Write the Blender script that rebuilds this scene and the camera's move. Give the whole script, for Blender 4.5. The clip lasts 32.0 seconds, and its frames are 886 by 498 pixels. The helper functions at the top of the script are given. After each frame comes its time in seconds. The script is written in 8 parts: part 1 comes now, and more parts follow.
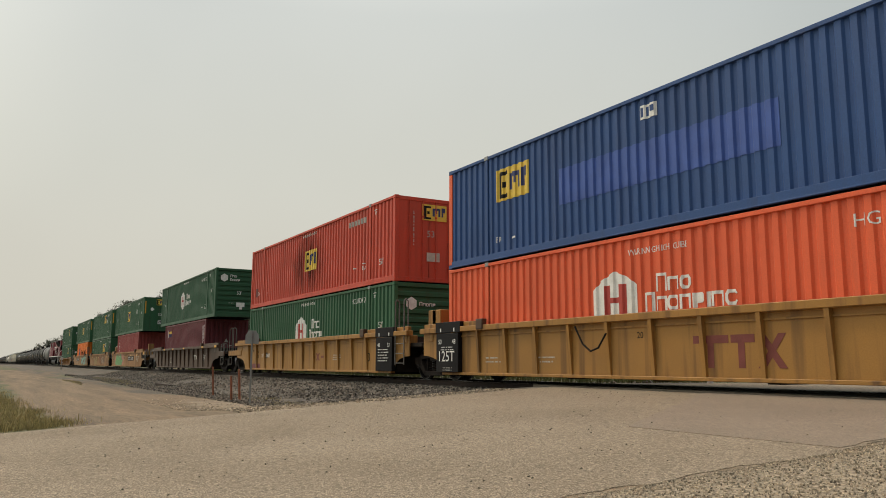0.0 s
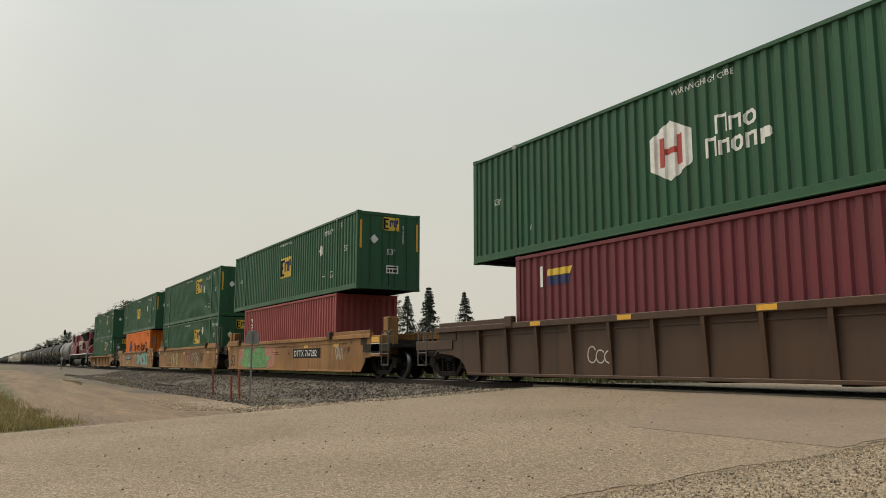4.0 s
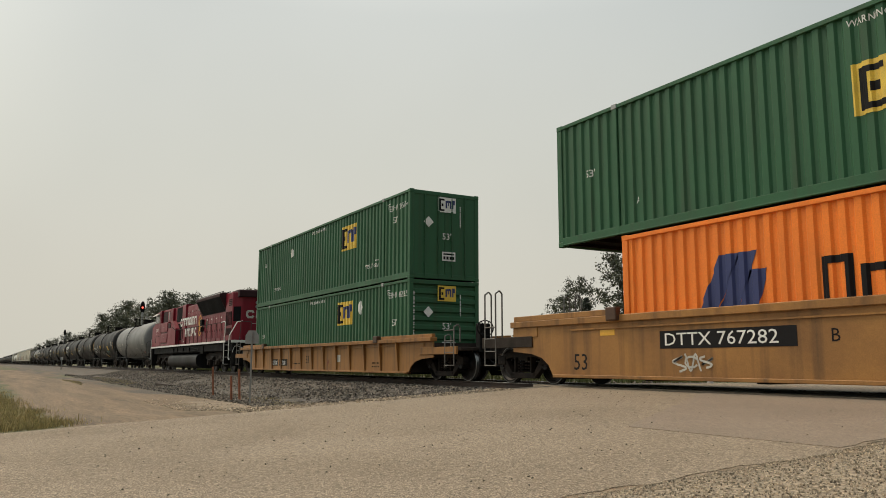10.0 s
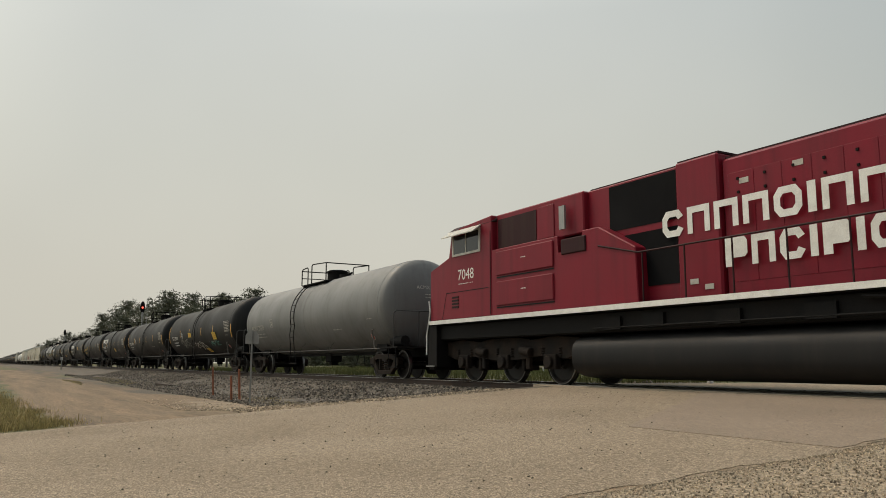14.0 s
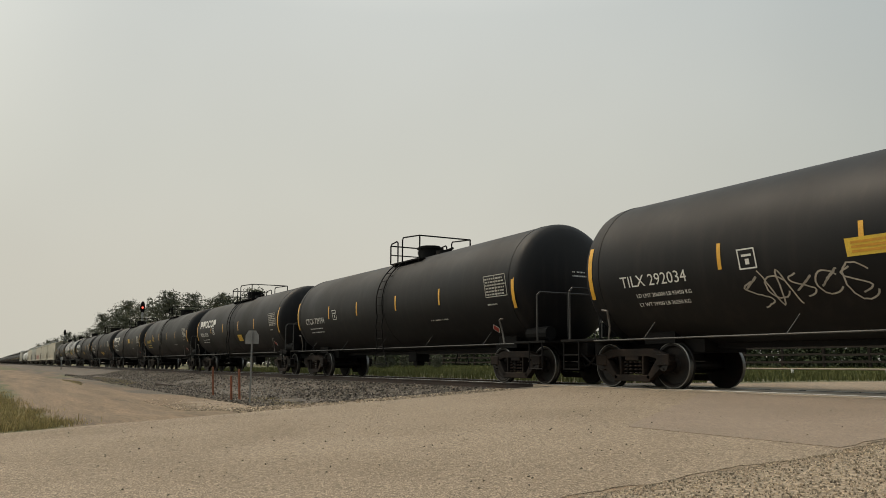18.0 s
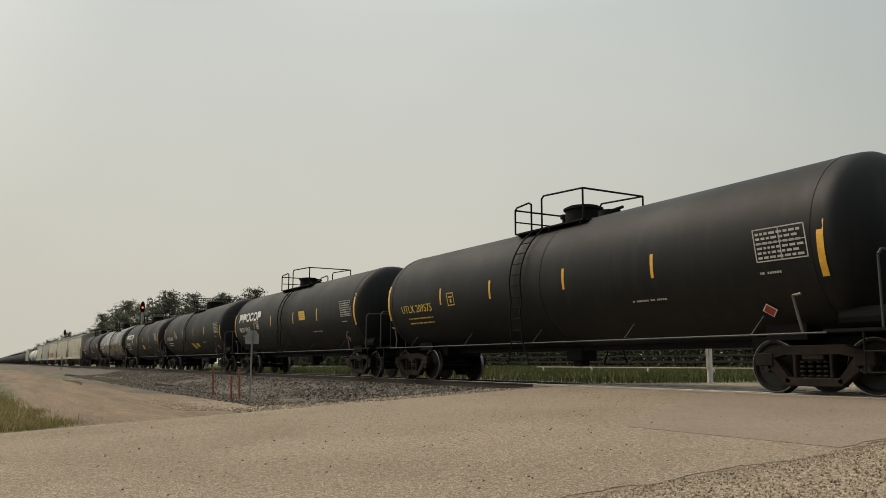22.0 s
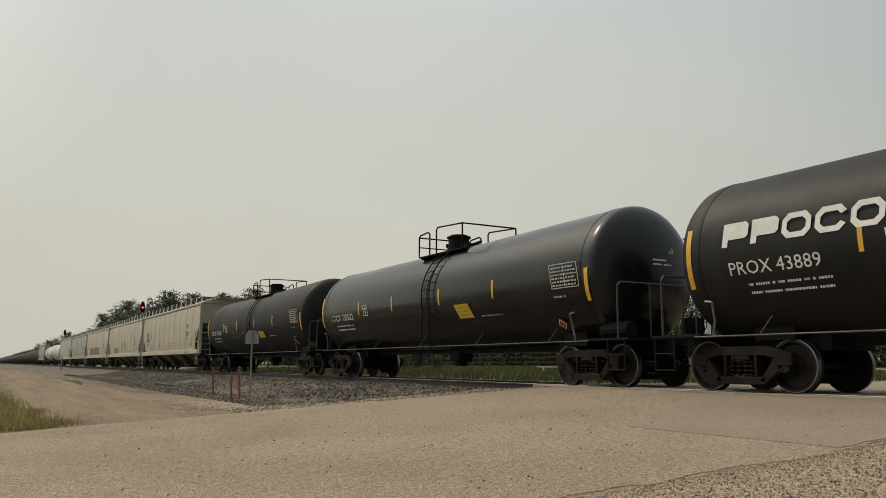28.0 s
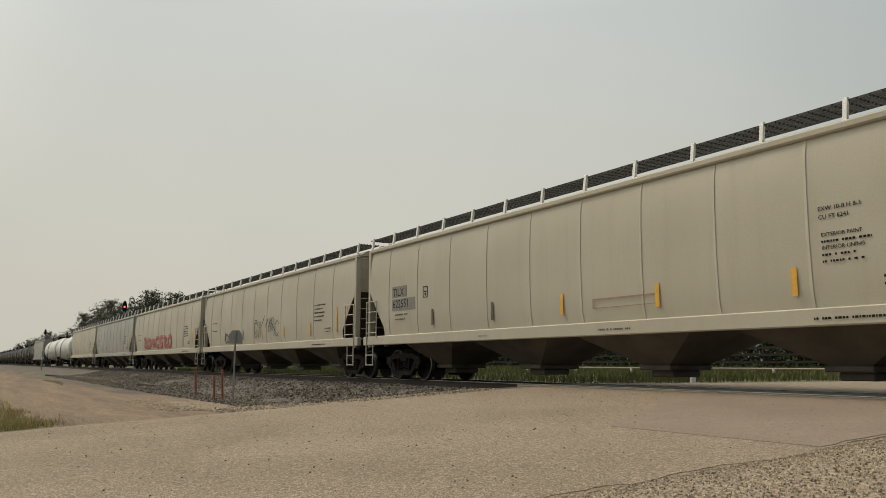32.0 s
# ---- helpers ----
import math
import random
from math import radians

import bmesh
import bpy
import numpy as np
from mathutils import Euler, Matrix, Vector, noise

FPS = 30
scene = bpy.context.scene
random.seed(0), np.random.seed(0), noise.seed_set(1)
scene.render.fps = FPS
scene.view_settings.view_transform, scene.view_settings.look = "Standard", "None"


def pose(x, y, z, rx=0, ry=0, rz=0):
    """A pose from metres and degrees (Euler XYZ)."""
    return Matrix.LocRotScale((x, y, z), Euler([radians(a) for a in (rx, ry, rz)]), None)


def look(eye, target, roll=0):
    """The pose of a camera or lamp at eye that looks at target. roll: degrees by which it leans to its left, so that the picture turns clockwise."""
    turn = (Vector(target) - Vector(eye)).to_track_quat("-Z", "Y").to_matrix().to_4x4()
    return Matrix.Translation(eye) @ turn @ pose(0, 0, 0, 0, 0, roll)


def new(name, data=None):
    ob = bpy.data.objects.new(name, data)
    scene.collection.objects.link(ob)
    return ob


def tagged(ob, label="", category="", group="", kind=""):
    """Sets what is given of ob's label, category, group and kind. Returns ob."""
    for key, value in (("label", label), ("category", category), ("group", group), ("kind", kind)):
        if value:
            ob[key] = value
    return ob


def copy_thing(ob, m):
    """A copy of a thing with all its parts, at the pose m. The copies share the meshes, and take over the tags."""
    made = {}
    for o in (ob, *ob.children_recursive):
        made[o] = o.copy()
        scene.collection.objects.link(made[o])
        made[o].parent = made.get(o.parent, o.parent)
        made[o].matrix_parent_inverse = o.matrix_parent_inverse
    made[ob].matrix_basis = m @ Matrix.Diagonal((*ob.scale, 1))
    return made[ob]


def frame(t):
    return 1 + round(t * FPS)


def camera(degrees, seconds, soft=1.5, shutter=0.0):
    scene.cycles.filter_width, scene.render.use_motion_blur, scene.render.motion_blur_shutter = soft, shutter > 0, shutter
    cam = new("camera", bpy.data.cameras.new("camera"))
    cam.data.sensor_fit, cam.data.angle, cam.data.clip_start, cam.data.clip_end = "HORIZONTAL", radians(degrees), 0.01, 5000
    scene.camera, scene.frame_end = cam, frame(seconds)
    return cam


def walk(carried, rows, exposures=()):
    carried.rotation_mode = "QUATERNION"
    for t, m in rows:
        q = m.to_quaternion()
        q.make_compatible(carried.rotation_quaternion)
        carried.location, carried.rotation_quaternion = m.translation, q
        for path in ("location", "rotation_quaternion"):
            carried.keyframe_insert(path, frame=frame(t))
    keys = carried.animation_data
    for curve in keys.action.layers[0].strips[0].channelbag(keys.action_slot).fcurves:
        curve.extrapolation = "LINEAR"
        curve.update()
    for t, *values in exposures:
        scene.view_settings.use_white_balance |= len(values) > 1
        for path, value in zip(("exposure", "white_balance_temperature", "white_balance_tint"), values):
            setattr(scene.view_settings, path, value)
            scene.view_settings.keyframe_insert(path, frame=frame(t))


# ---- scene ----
# ---- camera: stands still beside the crossing, swings a little to the right at the very end ----
EYE = Vector((0.0, 0.0, 0.49))


def heading(yaw, pitch=8.302, roll=0.1):
    """Pose of the camera: yaw is the angle from the +y axis towards -x."""
    a, b = radians(yaw), radians(pitch)
    way = Vector((-math.sin(a) * math.cos(b), math.cos(a) * math.cos(b), math.sin(b)))
    return look(EYE, EYE + way, roll)


cam = camera(58.88, 32.0, soft=0.9)
PAN = [(0.0, 59.918), (30.9, 59.918), (31.1, 59.90), (31.3, 59.66), (31.5, 59.38), (31.7, 59.10), (32.0, 58.78)]
walk(cam, [(t, heading(a)) for t, a in PAN], exposures=[(0.0, 0.06), (11.5, 0.06), (13.0, -0.02), (18.0, -0.03), (32.0, -0.06)])

# ---- light: a hazy, bright overcast sky with the sun veiled high behind the camera ----
SUN_WAY = Vector((-0.52, -0.26, 0.815)).normalized()
scene.view_settings.exposure = 0.0
world = bpy.data.worlds.new("hazy_sky")
scene.world = world
world.use_nodes = True
wn, wl = world.node_tree.nodes, world.node_tree.links
wn.clear()
w_out, w_bg = wn.new("ShaderNodeOutputWorld"), wn.new("ShaderNodeBackground")
w_sky = wn.new("ShaderNodeTexSky")
w_sky.sky_type, w_sky.sun_disc = "NISHITA", False
w_sky.sun_elevation = math.asin(SUN_WAY.z)
w_sky.sun_rotation = math.atan2(SUN_WAY.x, SUN_WAY.y)
w_sky.dust_density, w_sky.air_density = 8.0, 1.0
w_co = wn.new("ShaderNodeTexCoord")
w_sep = wn.new("ShaderNodeSeparateXYZ")
w_ramp = wn.new("ShaderNodeValToRGB")  # overcast dome, brighter towards the zenith
els = w_ramp.color_ramp.elements
els[0].position, els[0].color = 0.0, (0.545, 0.525, 0.455, 1)
els[1].position, els[1].color = 1.0, (1.25, 1.26, 1.24, 1)
for p, c in ((0.10, (0.56, 0.545, 0.48)), (0.25, (0.567, 0.573, 0.525)), (0.42, (0.588, 0.61, 0.588)), (0.62, (0.88, 0.90, 0.87))):
    e = els.new(p)
    e.color = (*c, 1)
w_noise = wn.new("ShaderNodeTexNoise")
w_noise.inputs["Scale"].default_value = 2.2
w_noise.inputs["Detail"].default_value = 3.0
w_nr = wn.new("ShaderNodeMapRange")
w_nr.inputs[3].default_value, w_nr.inputs[4].default_value = 0.91, 1.09
w_mul = wn.new("ShaderNodeMix")
w_mul.data_type, w_mul.blend_type = "RGBA", "MULTIPLY"
w_mul.inputs[0].default_value = 1.0
w_dot = wn.new("ShaderNodeVectorMath")
w_dot.operation = "DOT_PRODUCT"
w_dot.inputs[1].default_value = SUN_WAY
w_glow = wn.new("ShaderNodeMapRange")
w_glow.interpolation_type = "SMOOTHERSTEP"
w_glow.inputs[1].default_value, w_glow.inputs[2].default_value = 0.993, 1.0
w_glow.inputs[3].default_value, w_glow.inputs[4].default_value = 0.0, 1.0
w_addg = wn.new("ShaderNodeMix")
w_addg.data_type, w_addg.blend_type = "RGBA", "ADD"
w_addg.inputs[7].default_value = (7.5, 5.0, 2.7, 1)
w_adds = wn.new("ShaderNodeMix")
w_adds.data_type, w_adds.blend_type = "RGBA", "ADD"
w_adds.inputs[0].default_value = 0.0012
wl.new(w_co.outputs["Generated"], w_sep.inputs[0])
wl.new(w_sep.outputs["Z"], w_ramp.inputs[0])
wl.new(w_co.outputs["Generated"], w_noise.inputs["Vector"])
wl.new(w_noise.outputs["Fac"], w_nr.inputs[0])
wl.new(w_ramp.outputs[0], w_mul.inputs[6])
wl.new(w_nr.outputs[0], w_mul.inputs[7])
wl.new(w_co.outputs["Generated"], w_dot.inputs[0])
wl.new(w_dot.outputs["Value"], w_glow.inputs[0])
wl.new(w_glow.outputs[0], w_addg.inputs[0])
wl.new(w_mul.outputs[2], w_addg.inputs[6])
wl.new(w_addg.outputs[2], w_adds.inputs[6])
wl.new(w_sky.outputs[0], w_adds.inputs[7])
wl.new(w_adds.outputs[2], w_bg.inputs[0])
wl.new(w_bg.outputs[0], w_out.inputs[0])
# the haze glows warm to the west, is cooler to the north, and brightest behind the camera
def sky_lobe(way, lo, hi, first, last):
    d, r, m = wn.new("ShaderNodeVectorMath"), wn.new("ShaderNodeMapRange"), wn.new("ShaderNodeMix")
    d.operation = "DOT_PRODUCT"
    d.inputs[1].default_value = Vector(way).normalized()
    r.inputs[1].default_value, r.inputs[2].default_value = lo, hi
    r.interpolation_type = "SMOOTHSTEP"
    m.data_type = "RGBA"
    m.inputs[6].default_value, m.inputs[7].default_value = (*first, 1), (*last, 1)
    wl.new(w_co.outputs["Generated"], d.inputs[0])
    wl.new(d.outputs["Value"], r.inputs[0])
    wl.new(r.outputs[0], m.inputs[0])
    return m.outputs[2]


def sky_times(a, b):
    m = wn.new("ShaderNodeMix")
    m.data_type, m.blend_type = "RGBA", "MULTIPLY"
    m.inputs[0].default_value = 1.0
    wl.new(a, m.inputs[6])
    wl.new(b, m.inputs[7])
    return m.outputs[2]


w_all = sky_times(w_adds.outputs[2], sky_lobe((-0.94, 0.34, 0.0), 0.50, 1.0, (0.69, 0.745, 0.785), (1.08, 1.07, 1.05)))
w_all = sky_times(w_all, sky_lobe((-0.40, -0.77, 0.50), 0.42, 1.0, (1.0, 1.0, 1.0), (2.1, 2.0, 1.88)))
w_all = sky_times(w_all, sky_lobe((0.90, -0.25, 0.15), -0.25, 0.95, (1.0, 1.0, 1.0), (0.66, 0.68, 0.70)))
w_all = sky_times(w_all, sky_lobe(SUN_WAY, 0.82, 1.0, (1.0, 1.0, 1.0), (2.2, 2.0, 1.75)))
wl.new(w_all, w_bg.inputs[0])
sun = new("sun", bpy.data.lights.new("sun", "SUN"))
sun.data.energy, sun.data.angle, sun.data.color = 0.9, radians(8), (1.0, 0.91, 0.78)
sun.matrix_world = look(SUN_WAY * 100, (0, 0, 0))


# ---- materials ----
def surface(name, base, rough=0.6, metal=0.0, second=None, patch=0.8, amount=0.5, grain=60.0, fine=0.12, bump=0.1,
            streak=0.0, streak_col=(0.05, 0.035, 0.025), spec=0.5, emit=None, island=0.0, stretch=(1, 1, 1), mid=0.0):
    """A surface with large patches (base to second), fine grain, optional rain streaks and relief."""
    m = bpy.data.materials.new(name)
    m.use_nodes = True
    n, l = m.node_tree.nodes, m.node_tree.links
    b = n["Principled BSDF"]
    co, info = n.new("ShaderNodeTexCoord"), n.new("ShaderNodeObjectInfo")
    off = n.new("ShaderNodeVectorMath")
    off.operation = "ADD"
    l.new(co.outputs["Object"], off.inputs[0])
    rs = n.new("ShaderNodeMath")
    rs.operation = "MULTIPLY"
    rs.inputs[1].default_value = 40.0
    l.new(info.outputs["Random"], rs.inputs[0])
    l.new(rs.outputs[0], off.inputs[1])
    mp = n.new("ShaderNodeMapping")
    mp.inputs["Scale"].default_value = stretch
    l.new(off.outputs[0], mp.inputs[0])

    def tex(scale, detail, src):
        t = n.new("ShaderNodeTexNoise")
        t.inputs["Scale"].default_value, t.inputs["Detail"].default_value = scale, detail
        l.new(src, t.inputs["Vector"])
        return t.outputs["Fac"]

    def rng(src, a, z, lo, hi):
        r = n.new("ShaderNodeMapRange")
        for i, v in enumerate((a, z, lo, hi)):
            r.inputs[i + 1].default_value = v
        l.new(src, r.inputs[0])
        return r.outputs[0]

    def mix(kind, fac, a, c):
        x = n.new("ShaderNodeMix")
        x.data_type, x.blend_type = "RGBA", kind
        for sock, v in ((x.inputs[0], fac), (x.inputs[6], a), (x.inputs[7], c)):
            if hasattr(v, "is_linked"):
                l.new(v, sock)
            else:
                sock.default_value = v
        return x.outputs[2]

    sec = second or tuple(v * 0.6 for v in base)
    big, small = tex(patch, 5, mp.outputs[0]), tex(grain, 3, mp.outputs[0])
    col = mix("MIX", rng(big, 0.38, 0.68, 0, amount), (*base, 1), (*sec, 1))
    if streak:
        sm = n.new("ShaderNodeMapping")
        sm.inputs["Scale"].default_value = (4.5, 4.5, 0.22)
        l.new(off.outputs[0], sm.inputs[0])
        col = mix("MIX", rng(tex(1.0, 6, sm.outputs[0]), 0.5, 0.78, 0, streak), col, (*streak_col, 1))
    col = mix("MULTIPLY", 1.0, col, rng(small, 0.3, 0.7, 1 - fine, 1 + fine))
    if mid:
        col = mix("MULTIPLY", 1.0, col, rng(tex(grain * 0.3, 4, mp.outputs[0]), 0.3, 0.7, 1 - mid, 1 + mid))
    if island:
        g = n.new("ShaderNodeNewGeometry")
        col = mix("MULTIPLY", 1.0, col, rng(g.outputs["Random Per Island"], 0, 1, 1 - island, 1 + island))
    l.new(col, b.inputs["Base Color"])
    l.new(rng(big, 0.3, 0.7, max(rough - 0.08, 0.03), min(rough + 0.1, 1)), b.inputs["Roughness"])
    b.inputs["Metallic"].default_value = metal
    b.inputs["Specular IOR Level"].default_value = spec
    if bump:
        bp = n.new("ShaderNodeBump")
        bp.inputs["Strength"].default_value, bp.inputs["Distance"].default_value = bump, 0.01
        l.new(small, bp.inputs["Height"])
        l.new(bp.outputs[0], b.inputs["Normal"])
    if emit:
        b.inputs["Emission Color"].default_value = (*emit[:3], 1)
        b.inputs["Emission Strength"].default_value = emit[3]
    return m


def paint(name, base, rough=0.5, streak=0.35, spec=0.26, **kw):
    return surface(name, base, rough, second=tuple(v * 0.72 + 0.012 for v in base), patch=0.7, amount=0.55, grain=45,
                   fine=0.08, bump=0.05, streak=streak, spec=spec, **kw)


M = {
    "green": paint("green_container_paint", (0.030, 0.104, 0.047)),
    "green_dark": paint("dark_green_container_paint", (0.027, 0.092, 0.044)),
    "blue": paint("navy_container_paint", (0.032, 0.078, 0.215), streak=0.2),
    "orange": paint("orange_red_container_paint", (0.74, 0.125, 0.048), streak=0.2),
    "red": paint("faded_red_container_paint", (0.53, 0.070, 0.038), streak=0.3),
    "bright_orange": paint("bright_orange_container_paint", (0.86, 0.215, 0.025), streak=0.2),
    "maroon": paint("maroon_container_paint", (0.15, 0.03, 0.038), streak=0.3),
    "dull_red": paint("dull_red_container_paint", (0.31, 0.06, 0.055), streak=0.3),
    "yellow_car": paint("yellow_freight_car_paint", (0.335, 0.168, 0.042), streak=0.9, streak_col=(0.085, 0.045, 0.022)),
    "tan_car": surface("tan_freight_car_paint", (0.325, 0.158, 0.047), 0.55, second=(0.165, 0.082, 0.034), patch=0.55, amount=0.75, grain=45, fine=0.10, bump=0.05, streak=0.8, streak_col=(0.09, 0.05, 0.025), spec=0.26, mid=0.06),
    "rust_car": paint("rusty_orange_freight_car_paint", (0.275, 0.128, 0.036), streak=0.9, streak_col=(0.06, 0.034, 0.02)),
    "brown_car": paint("brown_freight_car_paint", (0.076, 0.042, 0.026), streak=0.6, streak_col=(0.03, 0.022, 0.018)),
    "loco_red": paint("locomotive_red_paint", (0.185, 0.007, 0.019), rough=0.42, streak=0.45, spec=0.22, streak_col=(0.05, 0.006, 0.010)),
    "loco_dark": paint("sooty_red_paint", (0.030, 0.008, 0.010), rough=0.7, streak=0.5, spec=0.2),
    "tank_gloss": surface("glossy_black_tank_paint", (0.007, 0.007, 0.008), 0.22, second=(0.02, 0.02, 0.019), patch=0.5, amount=0.5, grain=50, fine=0.1, bump=0.02, streak=0.25, streak_col=(0.02, 0.018, 0.016), spec=0.34),
    "tank_black": surface("black_tank_paint", (0.0085, 0.0085, 0.0095), 0.55, spec=0.2, second=(0.020, 0.019, 0.018), patch=0.5, amount=0.55, grain=50, fine=0.1, bump=0.03, streak=0.35, streak_col=(0.035, 0.03, 0.026)),
    "tank_grey": surface("grey_tank_paint", (0.16, 0.16, 0.155), 0.5, second=(0.10, 0.10, 0.098), patch=0.5, amount=0.6, grain=50, fine=0.08, bump=0.03, streak=0.4),
    "tank_white": surface("white_tank_paint", (0.62, 0.61, 0.57), 0.5, second=(0.45, 0.43, 0.39), patch=0.5, amount=0.6, grain=50, fine=0.05, bump=0.03, streak=0.4, streak_col=(0.2, 0.17, 0.13)),
    "hopper": surface("cream_hopper_paint", (0.425, 0.385, 0.30), 0.55, second=(0.35, 0.315, 0.245), patch=0.5, amount=0.5, grain=50, fine=0.05, bump=0.03, streak=0.25, streak_col=(0.30, 0.24, 0.17)),
    "hopper_grey": surface("grey_hopper_paint", (0.32, 0.31, 0.27), 0.55, second=(0.27, 0.255, 0.215), patch=0.5, amount=0.5, grain=50, fine=0.05, bump=0.03, streak=0.3, streak_col=(0.2, 0.17, 0.13)),
    "hopper_patch": surface("grey_repaint_patch", (0.20, 0.19, 0.165), 0.6, second=(0.14, 0.13, 0.115), patch=4, amount=0.6, bump=0.0),
    "hopper_rust": surface("thin_rust_rub", (0.24, 0.165, 0.10), 0.7, second=(0.33, 0.27, 0.19), patch=5, amount=0.7, bump=0.0),
    # dark brown for slope sheets, chutes, gates and some small marks
    "hopper_dark": surface("dark_brown_hopper_paint", (0.10, 0.085, 0.065), 0.7, second=(0.05, 0.04, 0.035), patch=1.2, amount=0.7),
    "black": surface("sooty_black_steel", (0.006, 0.006, 0.0062), 0.7, spec=0.12, second=(0.014, 0.012, 0.011), patch=1.5, amount=0.7, grain=40, fine=0.2, bump=0.15),
    "truck": surface("greasy_cast_steel", (0.012, 0.0095, 0.0085), 0.75, spec=0.14, second=(0.034, 0.024, 0.018), patch=2.5, amount=0.8, grain=40, fine=0.25, bump=0.2),
    "wheel": surface("dark_wheel_steel", (0.0065, 0.006, 0.0058), 0.55, spec=0.25, second=(0.026, 0.018, 0.014), patch=3, amount=0.7, grain=30, fine=0.2, bump=0.1),
    "tread": surface("polished_wheel_tread", (0.24, 0.235, 0.225), 0.38, 1.0, patch=4, amount=0.3, bump=0.0),
    "steel": surface("grey_galvanised_steel", (0.30, 0.30, 0.29), 0.45, 0.6, patch=2, amount=0.4),
    "white": surface("white_marking_paint", (0.74, 0.73, 0.69), 0.5, second=(0.5, 0.48, 0.44), patch=5, amount=0.45, grain=60, fine=0.1, bump=0.0),
    "cream": surface("faded_white_marking", (0.48, 0.46, 0.41), 0.6, second=(0.28, 0.26, 0.22), patch=5, amount=0.6, bump=0.0),
    "yellow": surface("yellow_marking", (0.72, 0.49, 0.05), 0.5, second=(0.52, 0.34, 0.06), patch=5, amount=0.5, bump=0.0),
    "reflector": surface("amber_reflector_tape", (0.68, 0.36, 0.03), 0.4, second=(0.46, 0.24, 0.03), patch=6, amount=0.4, bump=0.0),
    "ink_blue": surface("dark_blue_marking", (0.02, 0.03, 0.12), 0.5, bump=0.0),
    "ink_black": surface("black_marking", (0.010, 0.009, 0.010), 0.6, bump=0.0, spec=0.15),
    "ink_red": surface("red_marking", (0.42, 0.05, 0.035), 0.5, bump=0.0),
    "ink_maroon": surface("dull_red_marking", (0.17, 0.035, 0.025), 0.6, bump=0.0, patch=4, amount=0.5),
    "sheen_blue": surface("fresh_blue_patch", (0.035, 0.085, 0.33), 0.45, bump=0.0, patch=2, amount=0.5),
    "glass": surface("dark_cab_glass", (0.012, 0.014, 0.015), 0.06, patch=1, amount=0.2, bump=0.0),
    "screen": surface("black_radiator_screen", (0.005, 0.005, 0.006), 0.8, spec=0.1, grain=120, fine=0.3, bump=0.3),
    "gold": surface("gold_emblem_paint", (0.62, 0.30, 0.03), 0.5, patch=6, amount=0.4, bump=0.0),
    "teal_spray": surface("teal_spray_paint", (0.16, 0.42, 0.34), 0.5, second=(0.08, 0.28, 0.24), patch=4, amount=0.7, bump=0.0),
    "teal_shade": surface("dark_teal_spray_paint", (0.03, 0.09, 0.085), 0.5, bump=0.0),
    "green_spray": surface("green_spray_paint", (0.13, 0.33, 0.10), 0.5, second=(0.05, 0.18, 0.06), patch=4, amount=0.8, bump=0.0),
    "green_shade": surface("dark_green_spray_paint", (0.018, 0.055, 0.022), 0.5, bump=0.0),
    "green_pale": surface("pale_green_spray_paint", (0.24, 0.42, 0.20), 0.5, bump=0.0),
    "pink_spray": surface("faded_pink_spray_paint", (0.42, 0.16, 0.12), 0.6, second=(0.34, 0.15, 0.09), patch=3, amount=0.7, bump=0.0),
    "maroon_spray": surface("dark_red_spray_paint", (0.16, 0.02, 0.025), 0.5, patch=3, amount=0.5, bump=0.0),
    "lime_spray": surface("pale_lime_spray_paint", (0.45, 0.45, 0.15), 0.5, patch=3, amount=0.5, bump=0.0),
    "rail": surface("brown_rail_side", (0.035, 0.022, 0.017), 0.8, second=(0.06, 0.038, 0.026), patch=3, amount=0.7, grain=50, fine=0.25, bump=0.2),
    "rail_head": surface("worn_rail_head", (0.38, 0.37, 0.35), 0.3, 1.0, patch=3, amount=0.4, bump=0.0),
    "tie": surface("weathered_tie_wood", (0.09, 0.07, 0.055), 0.9, second=(0.05, 0.04, 0.032), patch=6, amount=0.7, grain=40, fine=0.25, bump=0.3),
    "ballast": surface("crushed_stone_bed", (0.112, 0.092, 0.072), 0.95, second=(0.055, 0.046, 0.037), patch=1.2, amount=0.7, grain=22, fine=0.45, bump=1.0),
    "rock": surface("ballast_stone", (0.172, 0.146, 0.118), 0.9, second=(0.088, 0.075, 0.061), patch=9, amount=0.6, grain=60, fine=0.2, bump=0.2, island=0.8),
    "pebble": surface("shoulder_pebble", (0.37, 0.30, 0.215), 0.9, second=(0.20, 0.155, 0.105), patch=9, amount=0.6, grain=60, fine=0.2, bump=0.2, island=0.65),
    "concrete": surface("pale_crossing_surface", (0.32, 0.262, 0.195), 0.85, second=(0.24, 0.198, 0.148), patch=1.2, amount=0.6, grain=60, fine=0.15, bump=0.2),
    "rust_stake": surface("rusty_red_steel", (0.33, 0.135, 0.075), 0.8, second=(0.20, 0.08, 0.045), patch=6, amount=0.7),
    "sign_back": surface("bare_aluminium_sign", (0.27, 0.27, 0.26), 0.6, 0.2, patch=3, amount=0.4),
    "white_post": surface("weathered_white_post", (0.74, 0.73, 0.70), 0.7, second=(0.52, 0.50, 0.46), patch=4, amount=0.6),
    "signal_red": surface("lit_red_lens", (0.5, 0.02, 0.02), 0.3, emit=(1.0, 0.10, 0.06, 3.0), bump=0.0),
    "bark": surface("grey_bark", (0.10, 0.085, 0.07), 0.95, second=(0.06, 0.05, 0.04), patch=4, amount=0.7, grain=25, fine=0.3, bump=0.5),
